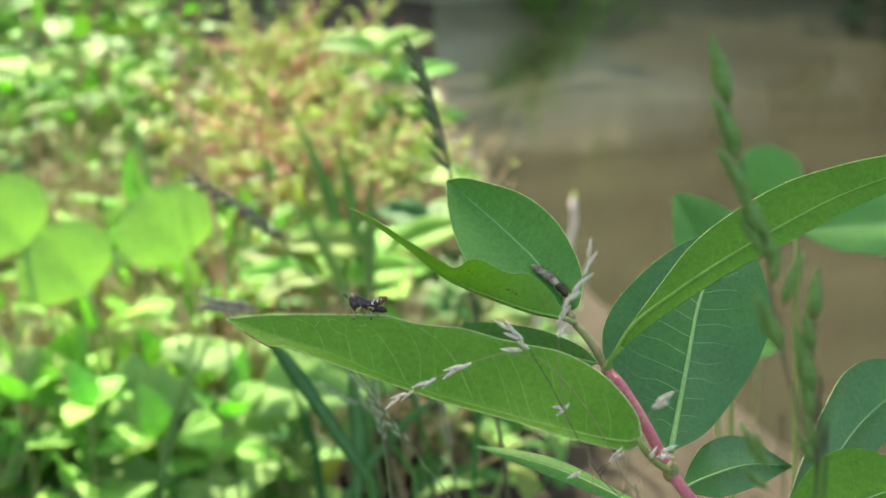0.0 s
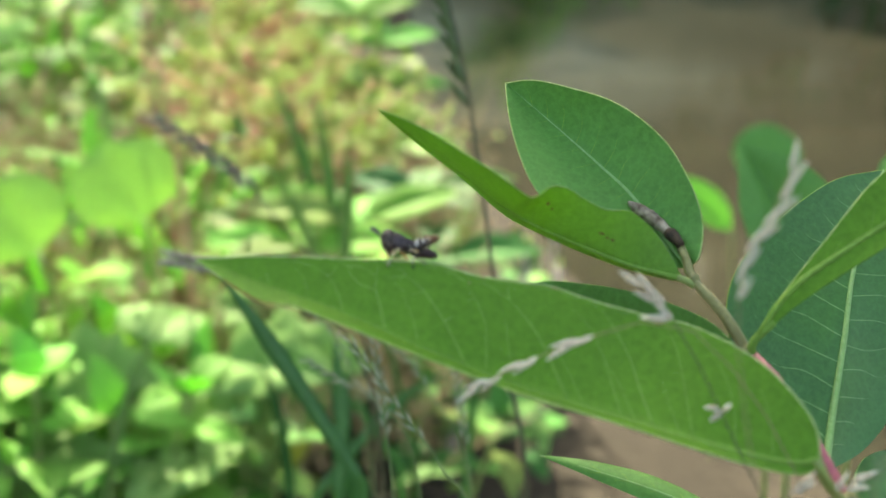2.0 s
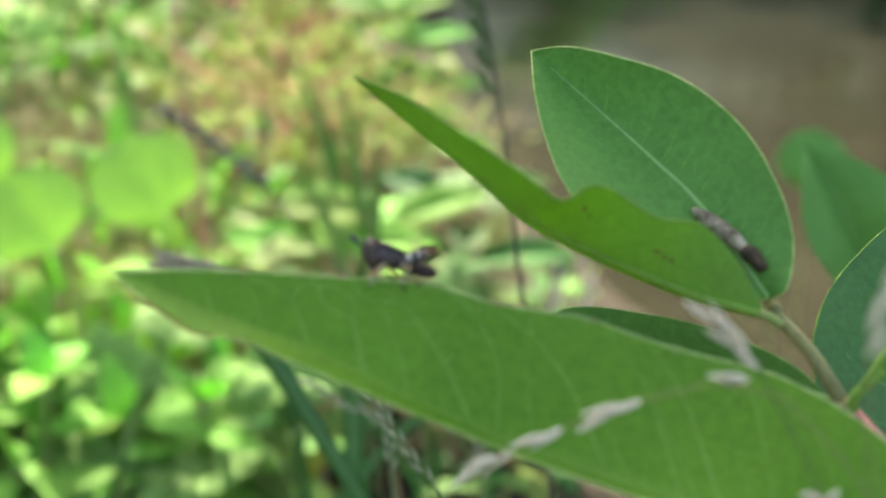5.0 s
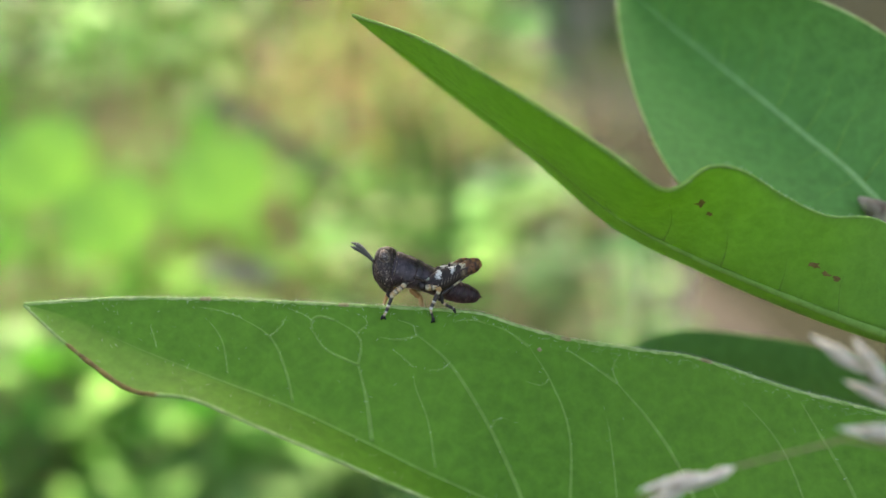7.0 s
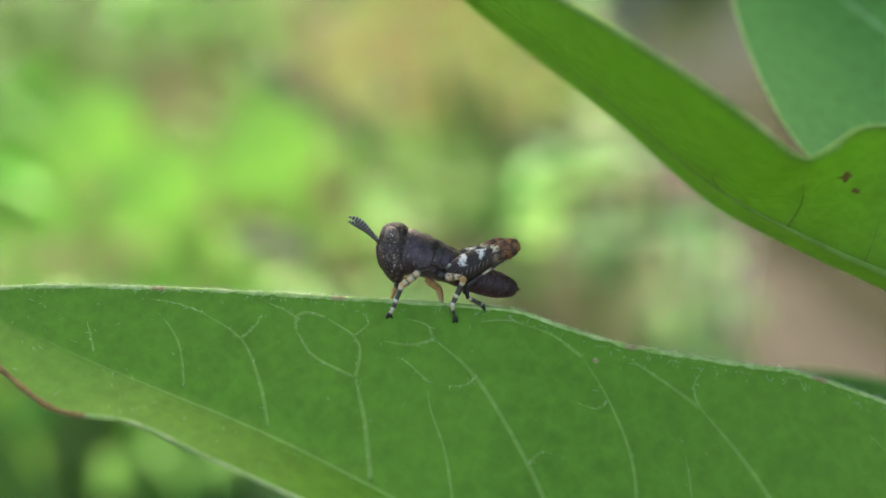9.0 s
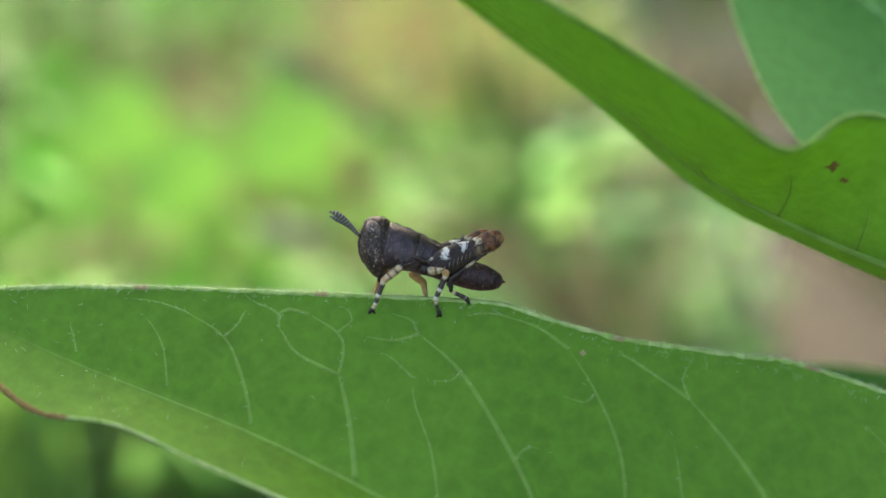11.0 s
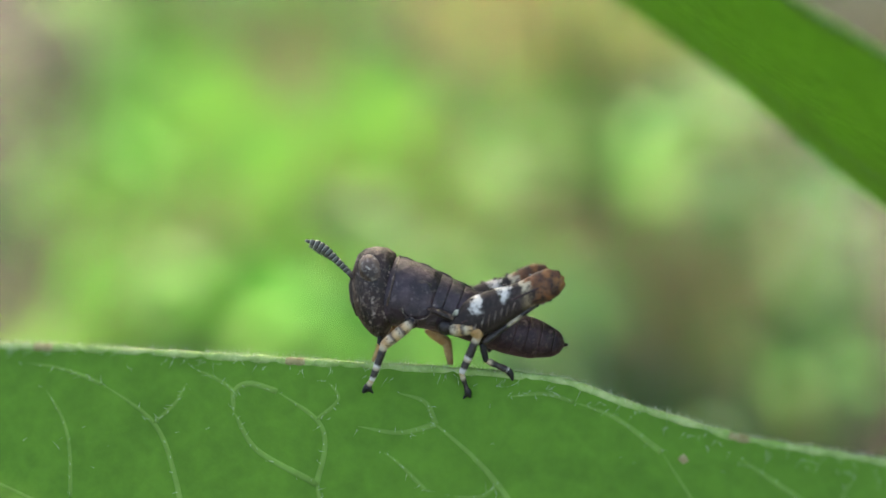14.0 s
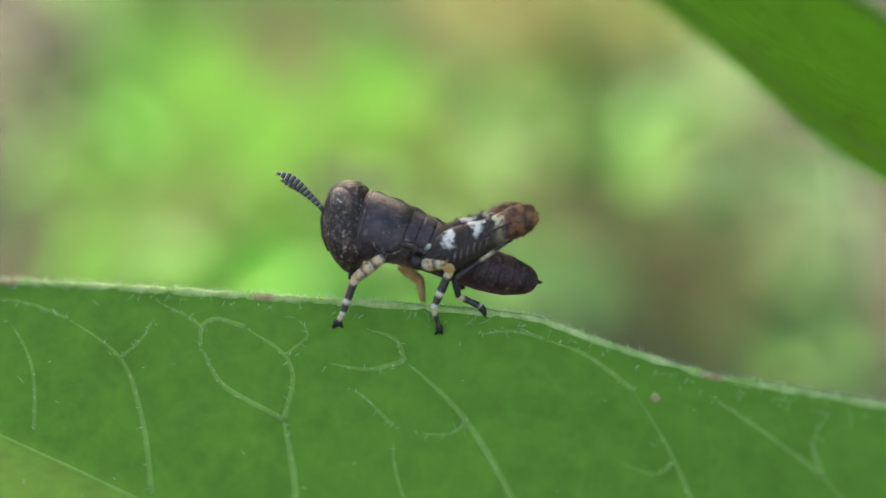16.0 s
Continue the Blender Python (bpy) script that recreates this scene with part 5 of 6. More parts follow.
def foot_y(x, z):
    """How far ahead (mm) the leaf's face lies at x, z of the insect's own space."""
    inv = insect.matrix_world.inverted()
    best, out = 1e9, 0.0
    for i in range(120):
        for j in range(21):
            p = inv @ main_blade.at(0.30 + 0.30 * i / 119, 0.4 + 0.6 * j / 20) * 1000
            d = (p.x - x) ** 2 + (p.z - z) ** 2
            if d < best:
                best, out = d, p.y
    return out - 0.22


def make_insect():
    fy, my, hy = foot_y(-3.6, -0.85), foot_y(0.3, -1.2), foot_y(1.95, -0.65)
    # head: a tall blunt face
    rings = [(-3.02, 4.68, 0.05, 0.06), (-3.02, 4.60, 0.46, 0.52), (-3.02, 4.38, 0.74, 0.84), (-3.06, 3.9, 0.89, 1.04), (-3.12, 3.3, 0.93, 1.12), (-3.16, 2.7, 0.88, 1.10),
             (-3.16, 2.1, 0.76, 0.98), (-3.10, 1.62, 0.56, 0.80), (-3.02, 1.28, 0.36, 0.55), (-2.98, 1.08, 0.12, 0.18)]
    head = part("head", Build().loft([(mm(x, 0.15, z), (0, 0, -1), h * 0.001, w * 0.001, 0.9) for x, z, h, w in rings], 24), M_head, insect, "blunt dark mottled head")
    for s in (-1, 1):
        e = [(math.sin(math.pi * k / 8), math.cos(math.pi * k / 8)) for k in range(9)]
        rg = [(mm(-3.22 - 0.08 * c, 0.15 + s * 0.84, 3.74 + 0.64 * c), (0, 0, -1), (0.46 * q + 0.004) * 0.001, (0.36 * q + 0.004) * 0.001, 1.0) for q, c in e]
        part("eye", Build().loft(rg, 16), M_eye, head, "oval brown speckled eye")
        part("palp", Build().tube([mm(-3.0, 0.15 + s * 0.3, 1.25), mm(-3.05, 0.15 + s * 0.34, 0.95), mm(-2.92, 0.15 + s * 0.3, 0.75)], [0.00011, 0.0001, 0.00006], 7), M_black, head)
    part("face_ridge", Build().tube([mm(-3.82, 0.15, 3.9), mm(-4.02, 0.15, 3.2), mm(-4.0, 0.15, 2.6), mm(-3.84, 0.15, 2.0)], [0.00012, 0.00016, 0.00015, 0.0001], 8), M_head, head)
    # feelers: short flat joints
    for s, dz in ((-1, 0.0), (1, -0.20)):
        line = spline([mm(-3.92, 0.15 + s * 0.28, 3.46), mm(-4.50, 0.15 + s * 0.42, 4.14 + dz * 0.3), mm(-5.08, 0.15 + s * 0.5, 4.74 + dz), mm(-5.70, 0.15 + s * 0.55, 5.02 + dz)], 27)
        feeler = part("feeler", Build().tube(line[:4], [0.00015, 0.00012, 0.00009, 0.00008], 8), M_head, head, "short banded flattened feeler")
        for k in range(2, 25, 2):
            r = 0.085 + 0.085 * min(1.0, k / 16)
            if k > 20:
                r *= 1.0 - 0.16 * (k - 20)
            seg = line[k:k + 3]
            d = seg[-1] - seg[0]
            l = d.length
            part("joint", Build().tube([(-l * 0.04, 0, 0), (l * 0.12, 0, 0), (l * 0.80, 0, 0), (l * 1.04, 0, 0)], [r * 0.0007, r * 0.001, r * 0.00104, r * 0.0007], 8, flat=0.6, up=(0, 1, 0)), M_feeler, feeler, m=pose_from(seg[0], d, (0, 0, 1)))
    # trunk and abdomen as overlapping rings along one bent axis
    axis = spline([mm(-2.85, 0.15, 3.05), mm(-2.2, 0.15, 2.86), mm(-1.29, 0.15, 2.60), mm(0.22, 0.15, 1.96), mm(1.94, 0.15, 1.14), mm(3.2, 0.15, 0.74), mm(4.1, 0.15, 0.52)], 101)
    us = [0.0, 0.03, 0.08, 0.2, 0.42, 0.66, 0.84, 0.95, 0.985, 1.0]
    hs = [1.20, 1.32, 1.34, 1.20, 1.00, 0.88, 0.78, 0.54, 0.34, 0.08]
    ws = [0.88, 1.06, 1.15, 1.10, 0.98, 0.86, 0.76, 0.52, 0.32, 0.08]
    cuts = [("shield", 0.0, 0.275, M_body), ("thorax_ring", 0.265, 0.335, M_body), ("thorax_ring", 0.328, 0.405, M_body)]
    e = [0.398, 0.465, 0.53, 0.595, 0.66, 0.725, 0.79, 0.86, 0.93, 1.0]
    cuts += [("abdomen_ring", a, b + 0.006, M_body if a < 0.45 else M_belly) for a, b in zip(e, e[1:])]
    for name, a, b, mt in cuts:
        rg = []
        for k in range(7):
            f = k / 6
            u = min(1.0, a + (b - a) * f)
            i = min(int(u * 100), 99)
            d = axis[min(i + 1, 100)] - axis[max(i - 1, 0)]
            c = axis[i].lerp(axis[i + 1], u * 100 - i)
            lift = (0.996 + 0.010 * math.sin(f * 2.4)) * (0.992 if k == 0 else 1) * (0.996 if k == 6 else 1)
            if name == "shield":
                lift *= 1.015
            rg.append((c, d, float(np.interp(u, us, hs)) * 0.001 * lift, float(np.interp(u, us, ws)) * 0.001 * lift, 0.92))
        part(name, Build().loft(rg, 22), mt, insect)
    for s in (-1, 1):
        y = 0.15 + s * 1.02
        lobe = Build()
        rg = []
        for k in range(9):
            a = math.pi * k / 8
            rg.append((mm(-1.46 + 0.05 * math.cos(a), y - s * 0.06, 2.55 + 0.76 * math.cos(a)), (0, 0, -1), (0.64 * math.sin(a) ** 0.7 + 0.004) * 0.001, (0.17 * math.sin(a) + 0.004) * 0.001, 0.9))
        part("shield_lobe", lobe.loft(rg, 18), M_body, insect, "smooth side lobe of the neck shield")
        part("collar", Build().tube(spline([mm(-2.10, y + s * 0.02, 2.35), mm(-2.02, y + s * 0.02, 2.02), mm(-1.72, y, 1.82), mm(-1.38, y, 1.80), mm(-1.06, y, 1.95), mm(-0.86, y + s * 0.02, 2.35)], 18), [0.00003 + 0.000015 * math.sin(k * 1.9) for k in range(18)], 6), M_eye, insect, "pale lower edge of the neck shield")
    ring0, n0 = axis[5], (axis[7] - axis[3]).normalized()
    tall = Vector((0, 1, 0)).cross(n0).normalized()
    tall = tall if tall.z > 0 else -tall
    hoop = [ring0 + tall * 0.00136 * math.sin(a) + Vector((0, 0.00112 * math.cos(a), 0)) for a in [-0.6 + 0.2 * k for k in range(22)]]
    part("shield_rim", Build().tube(hoop, [0.00004 + 0.00002 * math.sin(k * 2.3) for k in range(22)], 6), M_eye, insect, "speckled front rim of the neck shield")
    part("tail_tip", Build().tube([axis[97], axis[99], axis[100] + Vector((0.00016, 0, -0.00002))], [0.00010, 0.00010, 0.00004], 8), M_head, insect)
    # ridge along the back, and a small lobe of each wing pad
    back = [axis[i] + Vector((0.00036, 0, 0.00090)) * float(np.interp(i / 100, us, hs)) for i in range(4, 64, 3)]
    part("back_keel", Build().tube(back, [0.00009 + 0.00004 * math.sin(k * 1.7) for k in range(len(back))], 6), M_body, insect)
    for s in (-1, 1):
        y = 0.15 + s * 1.0
        part("wing_pad", Build().tube([mm(-1.1, y, 2.2), mm(-0.7, y + s * 0.06, 2.05), mm(-0.3, y + s * 0.06, 1.85), mm(0.0, y, 1.62)], [0.00015, 0.00034, 0.00030, 0.00008], 10, flat=0.45, up=(0, 0, 1)), M_head, insect)
        part("hip_plate", Build().tube([mm(-0.22, 0.15 + s * 0.98, 1.86), mm(-0.02, 0.15 + s * 1.10, 1.98), mm(0.22, 0.15 + s * 1.10, 1.98), mm(0.42, 0.15 + s * 1.0, 1.84)], [0.00006, 0.00016, 0.00013, 0.00005], 8), M_pale_plate, insect, "pale greenish-white patch over the hip")
        part("hip", Build().tube([mm(-1.9, 0.15 + s * 0.55, 1.9), mm(-1.75, 0.15 + s * 0.85, 1.72), mm(-1.7, 0.15 + s * 1.0, 1.6)], [0.0002, 0.0003, 0.00018], 9), M_head, insect)
        part("hip", Build().tube([mm(-0.6, 0.15 + s * 0.5, 1.7), mm(-0.4, 0.15 + s * 0.9, 1.45), mm(-0.3, 0.15 + s * 1.05, 1.33)], [0.00025, 0.00036, 0.0002], 9), M_fore, insect, "pale mottled hip")
    # hind legs, folded
    for s, dx, dz in ((-1, 0.0, 0.0), (1, -0.26, 0.22)):
        y = 0.15 + s * 1.08
        leg = limb("hind_thigh", (-0.30 + dx, y, 1.38 + dz), (4.02 + dx, y + s * 0.25, 3.16 + dz), (0.20, 0.44, 0.68, 0.78, 0.77, 0.71, 0.63, 0.56, 0.55, 0.60, 0.56, 0.30), M_femur, insect, 14, flat=0.55, label="dark hind thigh with white bands and a brown knee")
        for off in (0.50, -0.46, 0.06):
            part("ridge", Build().tube([(0.0005 + 0.0004 * k, -0.00033 * (1 - abs(off)) * (1 if s < 0 else -1), off * 0.001 * (1 - 0.03 * k) * (0.6 + 0.4 * math.sin(0.35 * k + 0.4))) for k in range(9)], 0.00004, 5), M_belly, leg)
        for k in range(11):
            x = 0.0012 + 0.00026 * k
            w = 0.001 * float(np.interp(x / 0.00467, [0, 0.18, 0.27, 0.36, 0.55, 0.73, 0.9], [0.25, 0.68, 0.78, 0.77, 0.63, 0.55, 0.58]))
            part("tooth", Build().tube([(x, 0, -w * 1.0), (x + 0.00008, 0, -w * 1.0 - 0.00003), (x + 0.00018, 0, -w * 0.99)], [0.00004, 0.00006, 0.00003], 6), M_eye if k % 2 else M_black, leg)
            if k % 2:
                part("tooth", Build().tube([(x, 0, w * 1.0), (x + 0.00008, 0, w * 1.0 + 0.00003), (x + 0.00018, 0, w * 0.99)], [0.00004, 0.00006, 0.00003], 6), M_eye, leg)
        for k in range(7):
            x = 0.00085 + 0.00026 * k
            w = 0.001 * float(np.interp(x / 0.00467, [0, 0.18, 0.27, 0.36, 0.55], [0.25, 0.68, 0.78, 0.77, 0.63]))
            part("chevron", Build().tube([(x, s * 0.42 * w, -0.62 * w), (x + 0.00012, s * 0.52 * w, -0.36 * w), (x + 0.00027, s * 0.555 * w, -0.10 * w)], [0.000012, 0.000026, 0.000012], 5), M_eye, leg)
        for k in range(5):
            part("knee_bump", Build().tube([(0.00405 + 0.00012 * k, -0.00012 * s, 0.00030 - 0.00010 * k), (0.00415 + 0.00012 * k, -0.00014 * s, 0.00040 - 0.00010 * k), (0.00428 + 0.00012 * k, -0.00012 * s, 0.00044 - 0.00012 * k)], [0.00011, 0.00012, 0.00005], 6), M_femur, leg)
        shin = limb("hind_shin", (4.0 + dx, y + s * 0.2, 2.9 + dz), (0.92 + dx, y + s * 0.05, 0.80 + dz), (0.16, 0.14, 0.12, 0.11, 0.11, 0.12, 0.13), M_hshin, insect, 8, label="thin spiny hind shin folded under the thigh")
        for k in range(7):
            x = 0.0009 + 0.00038 * k
            part("spine", Build().tube([(x, 0, 0.00008), (x + 0.00012, 0.00004, 0.00022), (x + 0.00022, 0.00006, 0.00034)], [0.00003, 0.00002, 0.000006], 5), M_black, shin)
        if s < 0:
            limb("hind_foot", (0.90, y, 0.80), (1.02, (y + hy) / 2, 0.10), (0.13, 0.15, 0.13, 0.11), M_black, insect, 8)
            limb("hind_foot", (1.0, (y + hy) / 2, 0.14), (1.85, hy - 0.05, -0.30), (0.10, 0.13, 0.11, 0.13, 0.12), M_shin, insect, 8)
            limb("claw", (1.82, hy - 0.05, -0.28), (2.0, hy, -0.72), (0.13, 0.14, 0.09, 0.03), M_black, insect, 7, bend=0.05)
        else:
            limb("hind_foot", (0.98, y, 0.6), (1.25, y - 0.25, 0.35), (0.12, 0.16, 0.10), M_black, insect, 8)
    # middle leg
    limb("middle_thigh", (-0.30, -0.92, 1.36), (0.68, -1.12, 1.42), (0.20, 0.27, 0.27, 0.24, 0.22), M_fore, insect, 10, label="short cream and orange middle thigh")
    limb("middle_knee", (0.62, -1.12, 1.45), (0.78, -1.10, 1.02), (0.14, 0.25, 0.23, 0.17), M_orange, insect, 10)
    limb("middle_shin", (0.74, -1.10, 1.12), (0.06, (-1.1 + my) / 2, -0.30), (0.17, 0.16, 0.17, 0.15, 0.12), M_shin, insect, 9, label="dark shin with white bands")
    limb("middle_foot", (0.06, (-1.1 + my) / 2, -0.30), (0.24, my - 0.05, -0.98), (0.09, 0.11, 0.08, 0.10), M_shin, insect, 8)
    limb("claw", (0.22, my - 0.05, -0.92), (0.36, my, -1.28), (0.10, 0.15, 0.11, 0.04), M_black, insect, 8)
    limb("claw", (0.28, my - 0.02, -1.10), (0.08, my, -1.30), (0.08, 0.09, 0.05, 0.02), M_black, insect, 6)
    # front leg
    limb("front_thigh", (-1.72, -0.85, 1.72), (-2.80, -1.0, 0.92), (0.15, 0.22, 0.23, 0.22, 0.19), M_fore, insect, 10, label="cream banded front thigh")
    limb("front_shin", (-2.78, -1.0, 0.98), (-3.36, fy - 0.15, -0.42), (0.18, 0.15, 0.14, 0.14, 0.11), M_shin, insect, 9)
    limb("front_foot", (-3.34, fy - 0.15, -0.36), (-3.52, fy - 0.05, -0.70), (0.09, 0.12, 0.11), M_shin, insect, 8)
    limb("claw", (-3.46, fy - 0.05, -0.60), (-3.74, fy, -0.90), (0.12, 0.16, 0.12, 0.05), M_black, insect, 8)
    limb("claw", (-3.52, fy - 0.03, -0.70), (-3.34, fy, -0.93), (0.10, 0.10, 0.06, 0.02), M_black, insect, 6)
    # far legs
    limb("front_thigh", (-2.3, 0.9, 1.5), (-3.05, 1.05, 0.9), (0.15, 0.20, 0.20, 0.18), M_orange, insect, 9)
    limb("front_shin", (-3.0, 1.05, 0.95), (-3.42, 0.75, 0.05), (0.16, 0.14, 0.12, 0.10), M_orange, insect, 8)
    limb("middle_thigh", (-1.2, 0.9, 1.35), (-0.45, 1.1, 0.72), (0.18, 0.24, 0.23, 0.2), M_orange, insect, 9)
    limb("middle_shin", (-0.46, 1.1, 0.78), (-0.34, 0.8, -0.1), (0.20, 0.19, 0.16, 0.12), M_orange, insect, 8)


make_insect()


# ---- grasses ----
M_husk_green = plain_material("grey_green_husk", (0.22, 0.26, 0.16), (0.42, 0.45, 0.32), 700, 0.65)
M_blade_stalk = plain_material("green_stalk", (0.10, 0.16, 0.05), (0.17, 0.24, 0.08), 500, 0.55)
M_ear_dark = leaf_material("dark_spikelet", (0.05, 0.085, 0.028), (0.11, 0.15, 0.06), cell=600, rough=0.5, through_=0.2, net=0.2)
def spikelet_mesh(length, width, mats, scales=6, seed=1):
    """An ear of overlapping pointed keeled husks along +x."""
    b = Build()
    rnd = random.Random(seed)
    for k in range(scales):
        x0 = length * 0.55 * k / scales
        l = (length - x0) * (1.0 if k == scales - 1 else rnd.uniform(0.66, 0.85))
        s = (-1) ** k
        prof = (0.15, 0.7, 1.0, 0.86, 0.56, 0.26, 0.01)
        off = s * width * 0.24 * (1 - 0.6 * k / scales)
        twist = rnd.uniform(-0.25, 0.25)
        b.tube([(x0 + l * i / 6, off * twist + 0.2 * off * i / 6, off * (0.5 + 1.1 * i / 6)) for i in range(7)], [width * 0.36 * q * (1 - 0.3 * k / scales) for q in prof], 8, flat=0.55)
    return b.mesh("spikelet", mats)


def make_grass(name, line, r, ears, mats, stalk_mat, label, foot=True, group="", root_bend=None):
    """A stalk with ears: each ear is (share along from the tip, side angle in degrees, length, width, off-stalk)."""
    root = new(name)
    tip_down = pts(line)
    base = ground_under(tip_down[-1])
    root.location = base
    full = tip_down + ([tip_down[-1].lerp(base, 0.5) + Vector((0.004, 0.004, 0)), base + Vector((0, 0, -0.02))] if foot else [])
    sp = spline(full, 70)
    home = Matrix.Translation(-base)
    stalk = part("stalk", Build().tube(sp, [r * (0.45 + 0.55 * min(1, k / 30)) for k in range(70)], 7), stalk_mat, root, m=home)
    head = spline(tip_down, 101)
    shared = {}
    for u, ang, l, w, off in ears:
        i = min(int(u * 100), 99)
        p = head[i]
        d = (head[max(i - 3, 0)] - head[min(i + 3, 100)]).normalized()
        side = d.cross(Vector((0, 1, 0.3))).normalized()
        a = radians(ang)
        fw = (d * math.cos(a) + side * math.sin(a) + Vector((0, -0.15, 0))).normalized()
        q = p + fw * off
        if off > 0.0006:
            part("twiglet", Build().tube([p, p.lerp(q, 0.5) + Vector((0, 0, 0.0004)), q], [r * 0.4, r * 0.32, r * 0.3], 6), stalk_mat, root, m=home)
        key = (round(l, 4), round(w, 4))
        if key not in shared:
            shared[key] = spikelet_mesh(l, w, mats, seed=len(shared) + 1)
        part("spikelet", shared[key], None, root, m=home @ pose_from(q, fw, Vector((0, -0.6, 0.8))))
    return tagged(root, label, "grass", group=group)


def make_front_grasses():
    rnd = random.Random(31)
    big = [(5.83, -3.91, 10.3), (5.97, -3.25, 10.3), (6.08, -2.63, 10.3), (6.19, -2.06, 10.3), (6.31, -1.44, 10.3), (6.48, -0.83, 10.3), (6.58, -0.35, 10.3), (6.66, 0.53, 10.3), (6.78, 1.23, 10.3), (6.94, 1.93, 10.35), (7.16, 2.63, 10.4), (7.25, 3.32, 10.5)]
    ears = [(0.165, 2, 0.0116, 0.0040, 0.0), (0.175, -7, 0.0080, 0.0022, 0.0004), (0.265, 13, 0.0104, 0.0036, 0.0002), (0.285, 20, 0.0060, 0.0022, 0.0004), (0.365, 15, 0.0098, 0.0034, 0.0003), (0.375, 4, 0.0056, 0.0022, 0.0004),
            (0.455, 10, 0.0104, 0.0036, 0.0004), (0.50, -6, 0.0060, 0.0026, 0.0003), (0.505, 22, 0.0098, 0.0020, 0.0005), (0.55, -14, 0.0066, 0.0024, 0.0006), (0.635, -26, 0.0090, 0.0028, 0.0034), (0.69, 11, 0.0112, 0.0036, 0.0004)]
    make_grass("seed_grass", big, 0.0004, ears, M_spikelet, M_dark_stalk, "tall grass ear with plump green spikelets", group="green seed grasses")
    b2 = [(7.58, -0.14, 11.0), (7.47, 0.59, 11.0), (7.42, 1.32, 11.0), (7.39, 2.22, 11.0), (7.44, 3.22, 11.0), (7.49, 3.85, 11.0)]
    ears = [(0.20, 3, 0.0084, 0.0036, 0.0), (0.33, 13, 0.0066, 0.0030, 0.0004), (0.50, 15, 0.0110, 0.0042, 0.0004), (0.60, 12, 0.0074, 0.0030, 0.0004), (0.72, 10, 0.0064, 0.0026, 0.0005), (0.80, 22, 0.0060, 0.0024, 0.0012)]
    make_grass("seed_grass", b2, 0.0004, ears, M_spikelet, M_dark_stalk, "shorter grass ear with plump green spikelets", group="green seed grasses")
    b3 = [(6.15, 2.18, 10.5), (6.3, 2.51, 10.5), (6.46, 2.86, 10.5), (6.58, 3.19, 10.5), (6.72, 3.62, 10.5)]
    make_grass("seed_grass", b3, 0.0003, [(0.45, 3, 0.0078, 0.0026, 0.0), (0.55, -8, 0.0070, 0.0018, 0.0003), (0.8, 30, 0.006, 0.002, 0.0015)], M_spikelet, M_dark_stalk, "small grass ear with pale green spikelets", group="green seed grasses")
    # drooping dry ear before the main leaf
    f1 = [(2.78, 0.86, 16.9), (3.28, 1.38, 16.8), (3.78, 2.25, 16.8), (4.14, 3.06, 16.8), (4.5, 3.8, 16.8), (5.0, 4.7, 16.9), (5.6, 6.2, 17.0)]
    ears = [(0.03, 6, 0.0042, 0.0013, 0.0003), (0.06, -16, 0.0042, 0.0013, 0.0004), (0.08, 20, 0.0038, 0.0012, 0.0004), (0.10, -8, 0.004, 0.0013, 0.0004), (0.13, 12, 0.0036, 0.0012, 0.0003),
            (0.36, 60, 0.0020, 0.0011, 0.0003), (0.37, 100, 0.0018, 0.0011, 0.0003), (0.38, 25, 0.0018, 0.0011, 0.0003), (0.375, -60, 0.0018, 0.001, 0.0002), (0.62, -75, 0.0042, 0.0013, 0.004), (0.64, -60, 0.004, 0.0012, 0.0055), (0.60, 80, 0.0034, 0.0012, 0.003)]
    one = make_grass("dry_grass", f1, 0.00022, ears, M_husk, M_dark_stalk, "thin drooping grass with silvery dry husks", group="dry grasses")
    f2 = [(0.55, 2.48, 16.9), (0.95, 2.28, 16.9), (1.4, 2.06, 16.8), (2.0, 1.82, 16.8), (2.9, 1.58, 16.8), (3.6, 1.75, 16.9), (4.6, 2.9, 17.0), (5.5, 4.8, 17.0), (6.3, 7.0, 17.1)]
    ears = [(0.005, 10, 0.0042, 0.0011, 0.0002), (0.025, -16, 0.0040, 0.0010, 0.0003), (0.045, 12, 0.0042, 0.0010, 0.0002), (0.085, -12, 0.0042, 0.0011, 0.0002), (0.10, 8, 0.0044, 0.0010, 0.0002), (0.165, 12, 0.0046, 0.0013, 0.0004), (0.178, -14, 0.0046, 0.0012, 0.0004),
            (0.195, 4, 0.0042, 0.0011, 0.0003), (0.315, -4, 0.0050, 0.0015, 0.0002)]
    two = make_grass("dry_grass", f2, 0.00018, ears, M_husk, M_straw, "arching grass spray with silvery dry husks", group="dry grasses")
    f3 = [(4.36, -0.59, 14.8), (4.25, -0.19, 14.8), (4.07, 0.13, 14.8), (3.84, 0.44, 14.8), (3.7, 0.75, 14.8), (3.65, 1.22, 14.8), (3.7, 2.08, 14.8), (3.88, 3.33, 14.8), (4.3, 5.5, 15.0)]
    ears = [(0.03 + 0.03 * k, 9 * (-1) ** k - 2 * k, 0.0042 - 0.0001 * k, 0.0011, 0.0003) for k in range(10)]
    make_grass("dry_grass", f3, 0.00018, ears, M_husk, M_straw, "upright thin grass with a narrow dry ear", group="dry grasses")
